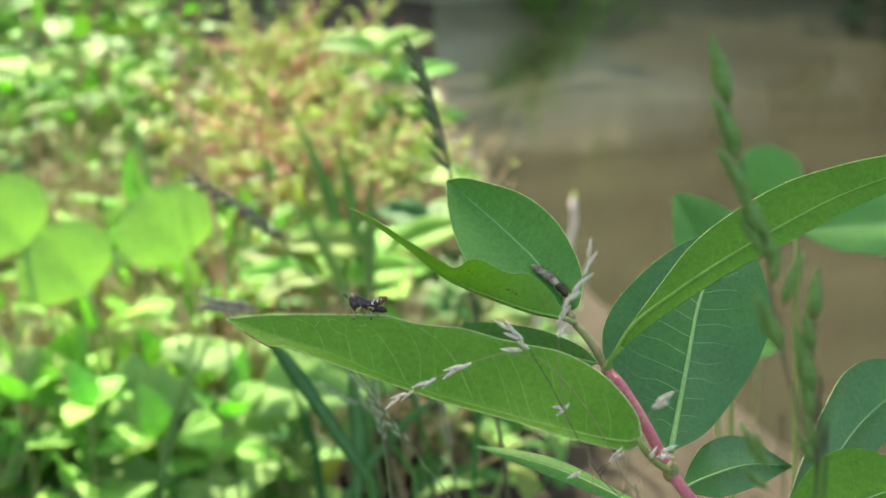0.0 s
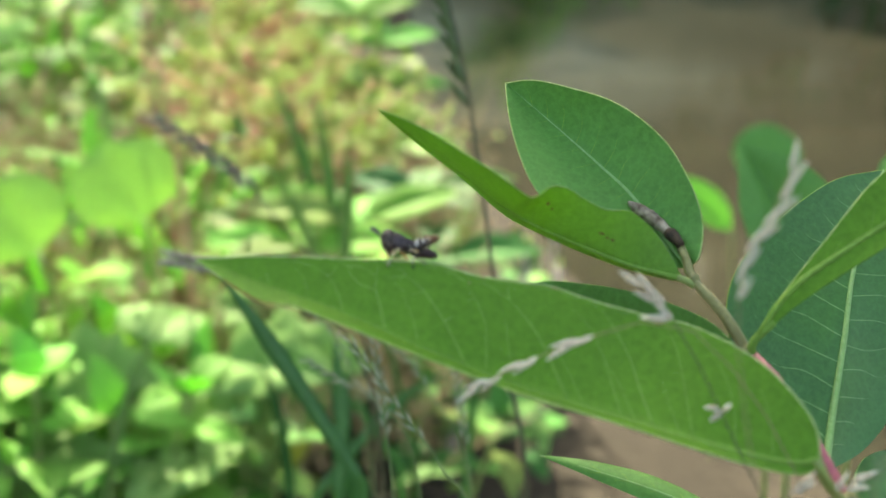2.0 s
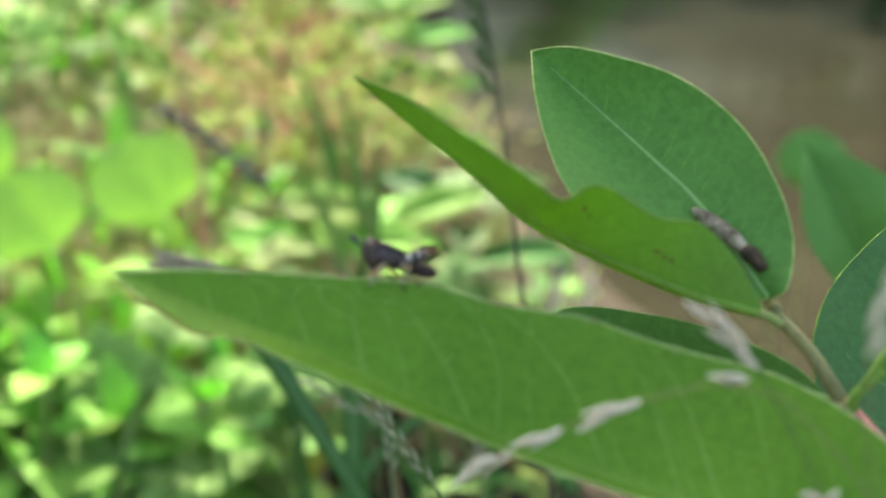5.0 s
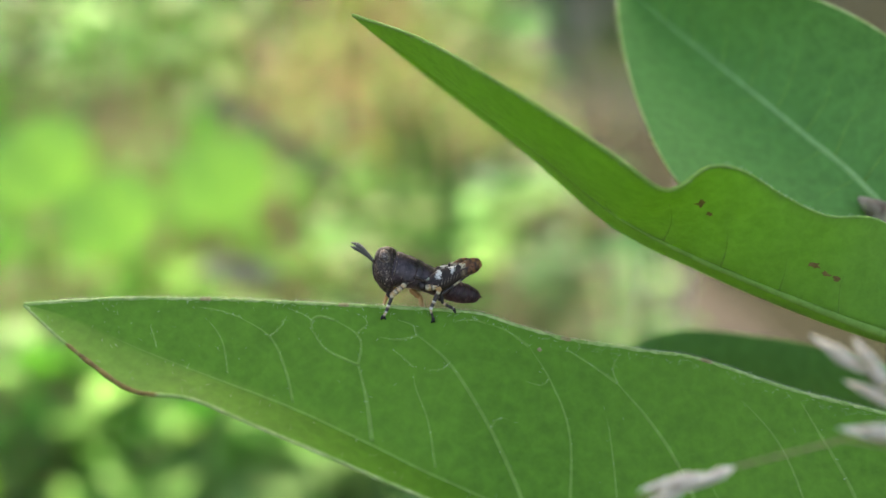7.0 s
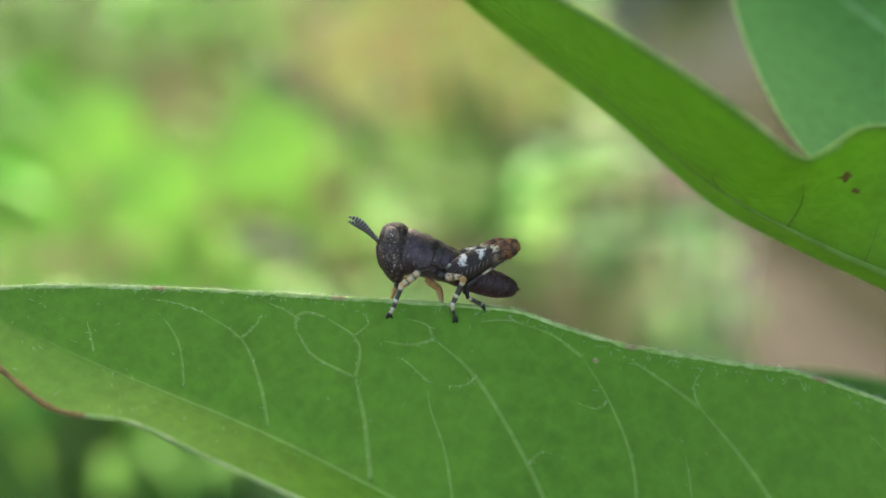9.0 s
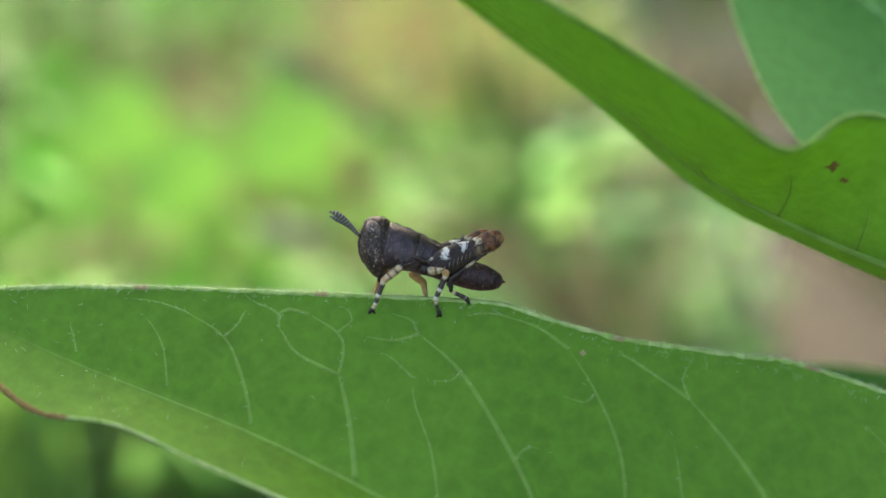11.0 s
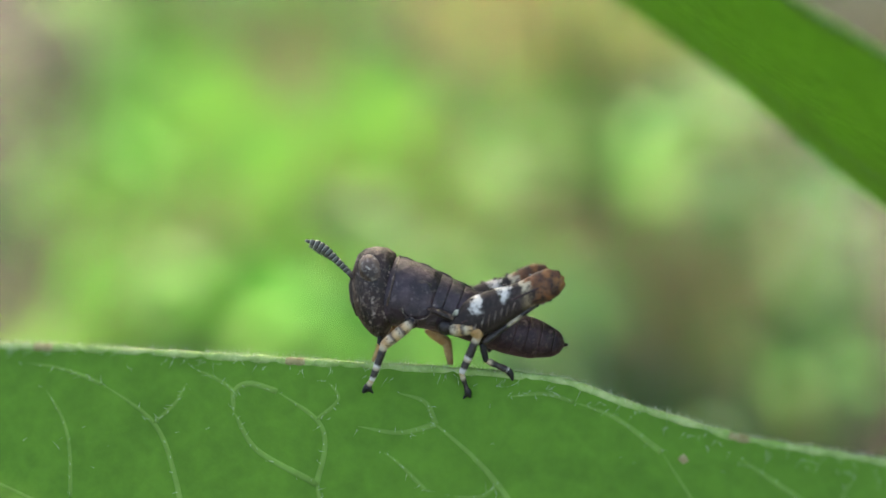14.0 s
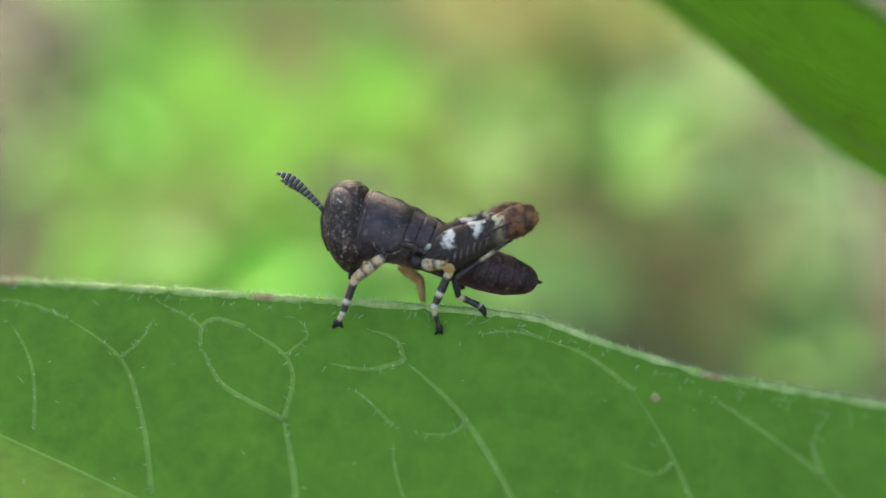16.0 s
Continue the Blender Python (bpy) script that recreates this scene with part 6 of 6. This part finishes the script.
    for line, ears in (
        ([(5.36, 2.29, 13.6), (5.13, 2.49, 13.6), (4.82, 3.03, 13.52), (4.66, 4.04, 13.52), (4.74, 5.44, 13.5)], [(0.0, 5, 0.0040, 0.0014, 0.0), (0.05, -20, 0.0034, 0.0012, 0.0005)]),
        ([(6.0, 3.9, 17.2), (5.7, 4.1, 17.2), (5.5, 4.6, 17.2), (5.6, 7.0, 17.2)], [(0.0, 5, 0.0042, 0.0014, 0.0), (0.06, -30, 0.0040, 0.0014, 0.0008), (0.1, 25, 0.0036, 0.0013, 0.0008)]),
        ([(3.1, 5.1, 17.5), (3.6, 5.2, 17.5), (4.2, 5.6, 17.5), (4.8, 7.0, 17.5)], [(0.0, 5, 0.0048, 0.0016, 0.0), (0.08, -16, 0.0046, 0.0015, 0.0005), (0.15, 14, 0.0044, 0.0014, 0.0004)])):
        make_grass("dry_grass", line, 0.00018, ears, M_husk, M_straw, "thin grass spray with a few dry husks", group="dry grasses")
    # slender ears farther back
    ga = [(0.02, -9.4, 40), (0.55, -7.46, 40), (0.97, -5.56, 40), (1.24, -3.87, 40), (1.53, -1.97, 40), (1.75, -0.28, 40), (2.02, 1.84, 40), (2.5, 5.0, 40), (3.2, 10.0, 40)]
    ears = [(0.02 + 0.021 * k, 20 + 9 * (-1) ** k, 0.013, 0.0034, 0.005 * (k % 2) + 0.001) for k in range(13)]
    make_grass("seed_grass", ga, 0.0010, ears, M_ear_dark, M_dark_stalk, "slender dark grass ear against the water", group="green seed grasses")
    gs = [(-14.08, -5.47, 57), (-12.33, -4.32, 57), (-10.82, -3.27, 57), (-9.32, -1.91, 57), (-8.42, -0.71, 57), (-7.36, 0.5, 57), (-6.01, 1.71, 57), (-4.5, 3.82, 57), (-3.6, 7.0, 57)]
    ears = [(0.0 + 0.028 * k, (-1) ** k * 20, 0.012, 0.0042, 0.0008) for k in range(14)]
    make_grass("bent_grass", gs, 0.0009, ears, M_husk_dark, M_dark_stalk, "bent grass with a dark purplish ear", group="purple grasses")
    gt = [(-9.45, 1.16, 41), (-8.30, 1.36, 41), (-6.97, 1.50, 41), (-5.54, 1.95, 41), (-4.11, 2.96, 41), (-2.6, 5.5, 41), (-2.0, 9.0, 41)]
    ears = [(0.0 + 0.016 * k, (-1) ** k * 24, 0.0085, 0.0030, 0.0012) for k in range(11)]
    make_grass("bent_grass", gt, 0.0008, ears, M_husk_purple, M_dark_stalk, "bent grass with a pale purple ear behind the leaf tip", group="purple grasses")
    for k, (a, b, c) in enumerate((((-2.2, 3.2, 30), (0.2, 6.6, 30), (1.2, 9.5, 30)), ((-1.8, 3.6, 33), (-1.5, 6.0, 33), (-1.2, 9.6, 33)), ((-4.0, 4.4, 36), (-2.0, 5.6, 36), (-0.5, 9.0, 36)),
                                   ((-2.6, 2.6, 38), (-0.4, 5.4, 38), (1.2, 9.8, 38)), ((-5.2, 2.4, 42), (-3.6, 4.6, 42), (-2.4, 9.8, 42)), ((0.6, 4.6, 35), (0.9, 7.0, 35), (1.1, 9.8, 35)))):
        ears = [(0.0 + 0.034 * j, (-1) ** j * 18, 0.0046, 0.0010, 0.0008) for j in range(14)]
        make_grass("bent_grass", [a, tuple((p + q) / 2 for p, q in zip(a, b)), b, c], 0.0005, ears, M_husk_green, M_blade_stalk, "thin grey-green grass ear below the leaf", group="purple grasses")
    return one, two


dry_one, dry_two = make_front_grasses()


# ---- single plants on the bank ----
def stalked_leaf(name, tip_p, fw, up, mesh, stalk_mat, label, r=0.002, cat="leaf plant"):
    root = new(name)
    base = ground_under(tip_p)
    root.location = base
    part("stalk", Build().tube([p - base for p in spline([tip_p, tip_p.lerp(base, 0.4) + Vector((0.01, 0.01, 0)), base + Vector((0, 0, -0.02))], 14)], r, 7), stalk_mat, root)
    part("leaf", mesh, None, root, m=pose_from(tip_p - base, fw, up))
    return tagged(root, label, cat)


M_round = leaf_material("round_leaf", (0.20, 0.38, 0.09), (0.28, 0.46, 0.145), cell=90, rough=0.6, through_=0.62, glow=(0.80, 0.96, 0.50), net=0.35, grain=0.3, gloss=0.2)


def make_bank_plants():
    rnd = random.Random(41)
    # round lime leaves
    rounds = [leaf_mesh(0.10 * s, 0.125 * s, 0.46, 0.10, 0.05, 0.05, "leaf", M_round, nu=20, nv=5, seed=50 + k, blunt=0.5) for k, s in enumerate((1.0, 0.85, 0.7))]
    for k, (x, y, z, s) in enumerate(((-24.2, -4.2, 105, 1), (-43.5, -1.0, 105, 1), (-40.5, -6.0, 104, 1), (-31.0, 7.0, 98, 2), (-39.0, 8.0, 95, 1))):
        p = E((x + (5.0 if k % 2 else -4.0), y + 3, z))
        a = rnd.uniform(-0.5, 0.5)
        ob = stalked_leaf("round_leaf_plant", p, Vector((math.sin(a) - 0.3, 0.1, 0.9)) if k < 3 else Vector((math.sin(a) - 0.3, 0.45, 0.1)), Vector((0.1, -0.95, 0.25)) if k < 3 else Vector((0.1, -0.35, 0.95)), rounds[s], M_stem_green, "big round sunlit lime-green leaf on a stalk", 0.003)
        tagged(ob, group="round-leaved plants")
    small_round = leaf_mesh(0.058, 0.05, 0.42, 0.2, 0.12, 0.1, "leaf", M_round, nu=16, nv=4, seed=58, blunt=0.6)
    # jagged pale leaf, low
    jag = leaf_mesh(0.115, 0.07, 0.3, 0.15, 0.1, 0.15, "leaf", M_round, nu=18, nv=4, seed=61, lobes=0.35)
    for p, fw, up in ((E((-27, 21, 106)), (1, -0.1, 0.15), (-0.1, -0.75, 0.65)), (E((-25, 25, 104)), (0.7, -0.3, -0.2), (0, -0.75, 0.65)), (E((-34, 25, 102)), (-0.5, -0.3, 0.4), (0.1, -0.75, 0.65)), (E((-20, 19, 108)), (0.9, 0.1, 0.35), (-0.1, -0.8, 0.6)), (E((-31, 17, 104)), (0.3, -0.2, 0.9), (0.1, -0.85, 0.5)), (E((-18, 27, 104)), (-0.6, -0.2, 0.5), (0.1, -0.8, 0.6)), (E((-40, 19, 102)), (0.4, -0.2, 0.8), (0.1, -0.85, 0.5))):
        tagged(stalked_leaf("jagged_leaf_plant", p, fw, up, jag, M_stem_green, "bright toothed leaf near the ground", 0.0025), group="toothed plants")
    for k in range(22):
        x, y, z = rnd.uniform(-37, -15), rnd.uniform(5, 25), rnd.uniform(92, 112)
        a = rnd.uniform(-2.4, 0.4)
        tagged(stalked_leaf("jagged_leaf_plant", E((x, y, z)), (math.cos(a), math.sin(a), 0.15), (rnd.uniform(-0.2, 0.2), -0.6, 0.75), jag if k % 2 else small_round, M_stem_green,
                            "bright toothed leaf near the ground" if k % 2 else "broad sunlit lime leaf near the ground", 0.0025), group="toothed plants")
    yel = leaf_mesh(0.06, 0.018, 0.45, 0.2, 0.1, 0.1, "leaf", M_yellow, seed=66)
    stalked_leaf("yellow_leaf_plant", E((-14.3, 22.2, 100)), (0.45, 0, 0.8), (-0.3, -0.9, 0.3), yel, M_straw, "narrow yellowing leaf low on the bank")
    # the star of bright leaves, and the shrub by the water
    big = leaf_mesh(0.11, 0.05, 0.42, 0.2, 0.12, 0.1, "leaf", M_weed_lime, nu=14, nv=4, seed=70)
    gre = leaf_mesh(0.12, 0.048, 0.45, 0.3, 0.15, 0.1, "leaf", M_weed, nu=14, nv=4, seed=71)

    # darker leaf colour, standing in for shade behind the shoot
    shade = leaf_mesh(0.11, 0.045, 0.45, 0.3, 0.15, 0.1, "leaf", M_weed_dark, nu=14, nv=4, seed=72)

    def rosette(name, centre, n, meshes, label, tilt=0.45):
        root = new(name)
        base = ground_under(centre)
        root.location = base
        part("stem", Build().tube([p - base for p in spline([centre, centre.lerp(base, 0.5) + Vector((0.015, 0, 0)), base + Vector((0, 0, -0.02))], 14)], 0.003, 7), M_stem_green, root)
        for k in range(n):
            a = 6.28 * k / n + rnd.uniform(-0.3, 0.3)
            drop = -0.05 * (k // 6)
            fw = Vector((math.cos(a), math.sin(a), tilt * rnd.uniform(0.2, 1.3)))
            part("leaf", meshes[k % len(meshes)], None, root, m=pose_from(centre - base + Vector((0, 0, drop)) + fw.normalized() * 0.01, fw, Vector((rnd.uniform(-0.3, 0.3), -0.5, 1))))
        return tagged(root, label, "plant", group="leafy bank plants")

    for c, n in (((-8.5, -1.0, 120), 8), ((-14.0, 2.0, 116), 7)):
        rosette("broad_leaf_plant", E(c), n, [big, gre], "sunlit plant with a star of bright green leaves")
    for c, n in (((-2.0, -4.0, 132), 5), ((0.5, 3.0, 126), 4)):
        rosette("broad_leaf_plant", E(c), n, [shade], "plant with a star of green leaves darkened for shade")
    for c, n in (((-11.0, -34.0, 195), 9), ((-14.5, -40.0, 200), 9), ((-9.5, -26.0, 192), 8), ((-15.0, -19.0, 185), 8), ((-7.0, -14.0, 175), 6)):
        rosette("waterside_shrub", E(c), n, [big, big, gre], "bright leafy shrub leaning over the stream")
    # strap blades
    for k, (a, b, c) in enumerate((((-19.5, -19.5, 123), (-14.5, -7, 121), (-10.5, 11, 120)), ((-13.5, -16, 118), (-11.6, -4.5, 118), (-9.8, 11, 118)), ((-9, -11, 112), (-9.4, 0, 112), (-9.8, 11, 112)), ((-18, -9, 112), (-13, 1.5, 112), (-9.8, 11.5, 112)), ((-5, 3, 70), (-3, 8, 70), (-1.5, 14, 70)), ((-9, 6, 60), (-5, 9, 60), (-2, 13, 60)), ((3, 4, 62), (2, 10, 62), (1.5, 15, 62)), ((-8.25, 1.6, 42), (-5.9, 5.0, 42), (-2.85, 9.7, 42)), ((1.7, 7.1, 60), (-2.3, 9.6, 60), (-6.6, 14.5, 60)), ((-4.7, 4.9, 50), (-4.3, 8.5, 50), (-4.5, 12.2, 50)), ((-46, -30, 140), (-41, -8, 138), (-38, 14, 136)), ((-52, -8, 120), (-44, 2, 118), (-40, 18, 116)), ((-22, 6, 92), (-25, 12, 90), (-27, 22, 88)), ((-14, 9, 84), (-12, 15, 84), (-11, 24, 84)), ((-36, 12, 96), (-31, 16, 96), (-29, 28, 94)), ((-20, -2, 118), (-15, 6, 116), (-12, 18, 114)), ((-6, 8, 80), (-7, 14, 80), (-6, 22, 80)), ((-49, 10, 108), (-43, 12, 106), (-40, 26, 104)))):
        line = spline(pts([a, b, c]), 14)
        root = new("strap_grass")
        base = ground_under(line[-1])
        root.location = base
        line = line + [line[-1].lerp(base, 0.5), base + Vector((0, 0, -0.02))]
        w = 0.009 if k < 4 else 0.003 if k < 7 else 0.0052
        verts, faces = [], []
        for i, p in enumerate(line):
            u = i / (len(line) - 1)
            ww = w * min(1, 3 * u + 0.02) * (1 - 0.5 * u)
            verts += [p - base + Vector((-ww, 0, ww * 0.3)), p - base + Vector((0, ww * 0.5, 0)), p - base + Vector((ww, 0, ww * 0.3)), p - base + Vector((0, ww * 0.5 + 0.0012, 0))]
        for i in range(len(line) - 1):
            for j in range(4):
                faces.append((i * 4 + j, i * 4 + (j + 1) % 4, i * 4 + 4 + (j + 1) % 4, i * 4 + 4 + j))
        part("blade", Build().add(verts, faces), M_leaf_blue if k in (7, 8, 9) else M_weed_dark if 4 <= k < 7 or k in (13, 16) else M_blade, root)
        tagged(root, "long strap-shaped green grass blade", "grass", group="strap grasses")
    # bleached broken stalks near the water
    for a, b in (((14.4, 4.0, 130), (12.0, 14.0, 130)), ((10.5, 1.0, 128), (9.0, 12.0, 128)), ((2.4, 18.0, 118), (-1.5, 34, 116)), ((16.0, -8.0, 140), (15.0, 0.0, 139))):
        p, q = E(a), E(b)
        base = ground_under(q)
        root = new("broken_stalk")
        root.location = base
        line = [v - base for v in spline([p, p.lerp(q, 0.5) + Vector((0.004, 0, 0)), q, base + Vector((0, 0, -0.02))], 16)]
        part("stalk", Build().tube(line, [0.0042 + 0.0006 * math.sin(k * 2.1) for k in range(16)], 9), M_pale_twig, root)
        part("torn_end", Build().tube([line[0], line[0] + Vector((0.002, 0, 0.006)), line[0] + Vector((0.001, 0, 0.010))], [0.004, 0.0026, 0.0006], 7), M_chaff, root)
        tagged(root, "pale bleached broken plant stalk", "stalk", group="broken stalks")
    # red-stemmed dry weeds with chaffy seed heads
    for k, (x, y, z, h) in enumerate(((-26.2, -22.0, 98, 0), (-30.5, -21.0, 112, 0), (-14.0, -30.0, 190, 0), (-33.0, -42.0, 215, 1), (-30.0, -38.0, 225, 1), (-27.0, -26.0, 205, 1), (-31.0, -44.0, 235, 1), (-38.0, -20.0, 200, 1), (-27.0, -24.0, 210, 1), (-28.0, -33.0, 220, 1), (-30, -12, 190, 1), (-22, -8, 185, 1), (-45.0, -46.0, 220, 1), (-25.0, -20.0, 200, 1), (-34.0, -32.0, 190, 1), (-28.0, -14.0, 182, 1), (-27.0, -15.0, 162, 1), (-20.0, -19.0, 166, 1), (-27.0, -9.0, 164, 1), (-24.0, -6.0, 156, 1), (-33.0, -24.0, 170, 1))):
        p = E((x, y, z))
        base = ground_under(p)
        root = new("dry_seed_weed")
        root.location = base
        line = [v - base for v in spline([base + Vector((0, 0, -0.02)), base.lerp(p, 0.5) + Vector((0.02, 0, 0)), p], 16)]
        stem = Build().tube(line, [(0.0062 if h else 0.0045) - 0.00022 * i for i in range(16)], 8)
        chaff = Build()
        for _ in range(0 if h == 0 else 26):
            s = line[rnd.randint(7, 15)]
            a, l = rnd.uniform(0, 6.28), rnd.uniform(0.09, 0.24)
            e = s + Vector((math.cos(a) * l, math.sin(a) * l, l * rnd.uniform(0.1, 0.9)))
            part("twig", Build().tube(spline([s, s.lerp(e, 0.5) + Vector((0, 0, -0.008)), e], 6), [0.0036, 0.0032, 0.0028, 0.0023, 0.0018, 0.0011], 5), M_twig, root)
            for _ in range(11):
                f = rnd.uniform(0.3, 1.05)
                q = s.lerp(e, f) + Vector((rnd.gauss(0, 0.014), rnd.gauss(0, 0.014), rnd.gauss(0, 0.014)))
                d = Vector((rnd.gauss(0, 1), rnd.gauss(0, 1), rnd.gauss(0, 1))).normalized()
                sd = d.cross(Vector((0.2, 0.5, 0.8))).normalized()
                l2, w2 = rnd.uniform(0.007, 0.017), rnd.uniform(0.004, 0.009)
                up = d.cross(sd) * w2 * 0.5
                chaff.add([q - d * l2, q + sd * w2 + up, q + d * l2, q - sd * w2 + up, q - up], [(0, 1, 4), (1, 2, 4), (2, 3, 4), (3, 0, 4), (0, 3, 2, 1)])
        part("stem", stem, M_twig, root)
        if h:
            tagged(part("seed_chaff", chaff, M_chaff, root), kind="stuff")
        tagged(root, "dry reddish weed with brown chaffy seed heads" if h else "upright reddish dry stem", "weed", group="dry weeds")


make_bank_plants()


def make_bank_edge():
    """Leaves by the water's edge behind the shoot."""
    sml = leaf_mesh(0.075, 0.045, 0.42, 0.2, 0.1, 0.08, "leaf", M_leaf_upper, nu=16, nv=4, seed=81)
    drk = leaf_mesh(0.049, 0.036, 0.40, 0.15, 0.25, 0.05, "leaf", M_leaf_upper, nu=18, nv=5, seed=82)
    rnl = leaf_mesh(0.078, 0.092, 0.47, 0.1, 0.05, 0.05, "leaf", M_leaf_upper, nu=20, nv=4, seed=83, blunt=0.5)
    lim = leaf_mesh(0.092, 0.042, 0.45, 0.1, 0.12, 0.05, "leaf", M_weed_lime, nu=14, nv=4, seed=84)
    tiny = leaf_mesh(0.030, 0.020, 0.42, 0.2, 0.1, 0.08, "leaf", M_weed, nu=14, nv=4, seed=85)
    for p, fw, up, mesh, label in (
        (E((13.1, 1.3, 40.5)), (-0.45, 0.1, 0.95), (0.2, -0.9, 0.3), drk, "dark pointed upright leaf on a thin stalk"),
        (E((41.5, -6.5, 139)), (0.15, 0.2, 0.9), (0.1, -0.95, 0.2), rnl, "round green leaf standing by the water"),
        (E((32.5, -0.4, 120)), (-0.72, 0.05, 0.68), (0.3, -0.8, 0.5), lim, "small sunlit leaf by the water"),
        (E((17.5, -1.2, 45)), (0.9, 0.1, 0.12), (0, -0.6, 0.8), sml, "pointed green leaf by the water"),
        (E((13.2, 4.0, 44)), (0.8, -0.2, 0.1), (0, -0.6, 0.8), tiny, "small pointed bright leaf by the water")):
        tagged(stalked_leaf("waterside_leaf", p, fw, up, mesh, M_stem_green, label, 0.0012), group="waterside leaves")


make_bank_edge()


# ---- what moves ----
def key_offsets(thing, rows):
    """Keys small moves of a thing: rows of seconds and an offset in the eye-line frame."""
    rest = thing.matrix_basis.copy()
    walk(thing, [(t, Matrix.Translation(E((x, y, z)) - E((0, 0, 0))) @ rest) for t, x, y, z in rows])


def motions():
    # the focus is drawn from the leaves behind to the insect
    key_offsets(focus, [(0.0, 0, 0, -0.6), (1.5, 0, 0, 0.8), (2.8, 0, 0, 3.8), (4.2, 0, 0, 4.4), (6.3, 0, 0, -2.4), (7.0, 0, 0, -2.55), (16.0, 0, 0, -2.55)])
    # fitted offsets that keep the upper leaves and bud lined up from the camera
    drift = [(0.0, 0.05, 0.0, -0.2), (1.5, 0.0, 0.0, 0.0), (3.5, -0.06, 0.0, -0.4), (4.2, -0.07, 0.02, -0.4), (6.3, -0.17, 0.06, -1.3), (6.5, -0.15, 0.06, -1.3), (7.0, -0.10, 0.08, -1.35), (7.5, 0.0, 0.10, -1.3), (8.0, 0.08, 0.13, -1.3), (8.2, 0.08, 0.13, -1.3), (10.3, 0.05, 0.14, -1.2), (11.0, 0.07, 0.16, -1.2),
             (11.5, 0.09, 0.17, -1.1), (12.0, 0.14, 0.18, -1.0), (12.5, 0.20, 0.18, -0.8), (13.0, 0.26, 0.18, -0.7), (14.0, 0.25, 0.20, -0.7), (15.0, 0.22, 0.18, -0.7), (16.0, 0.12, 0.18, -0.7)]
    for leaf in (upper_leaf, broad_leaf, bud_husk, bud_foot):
        key_offsets(leaf, drift)
    # fitted offsets that keep this leaf low behind the main margin
    key_offsets(back_leaf, [(0.0, 0, 0, 0), (7.2, 0, 0, 0), (8.2, 0.15, 0.25, 0.2), (10.3, 0.4, 0.5, 0.5), (16.0, 0.45, 0.6, 0.5)])
    # the insect leans forward on its feet for a moment
    key_offsets(insect, [(0.0, 0, 0, 0), (10.8, 0, 0, 0), (11.4, -0.024, 0.0, 0), (12.0, -0.03, 0.0, 0), (12.6, -0.01, 0, 0), (13.0, 0, 0, 0), (14.5, 0, -0.004, 0), (16.0, 0.006, -0.006, 0)])
    # fitted offsets that keep the dry ears lined up from the camera
    key_offsets(dry_two, [(0.0, -0.18, -0.04, 0.0), (1.0, -0.05, -0.02, 0.0), (1.5, 0.02, -0.03, 0.0), (2.5, 0.12, -0.05, 0.0), (3.5, 0.28, 0.05, 0.0), (4.2, 0.18, 0.05, 0.0), (6.3, -0.11, -0.06, 0.0), (6.5, -0.11, -0.08, 0.0), (7.0, -0.33, -0.16, 0.0), (8.2, -0.3, -0.1, 0.0), (16.0, -0.3, -0.1, 0.0)])
    key_offsets(dry_one, [(0.0, -0.11, 0.1, 0.0), (1.5, -0.05, 0.1, 0.0), (3.5, 0.15, 0.06, 0.0), (4.2, 0.1, 0.06, 0.0), (6.3, -0.07, 0.08, 0.0), (6.5, -0.07, 0.08, 0.0), (7.0, -0.26, 0.04, 0.0), (8.2, -0.3, 0.0, 0.0), (16.0, -0.3, 0.0, 0.0)])


motions()
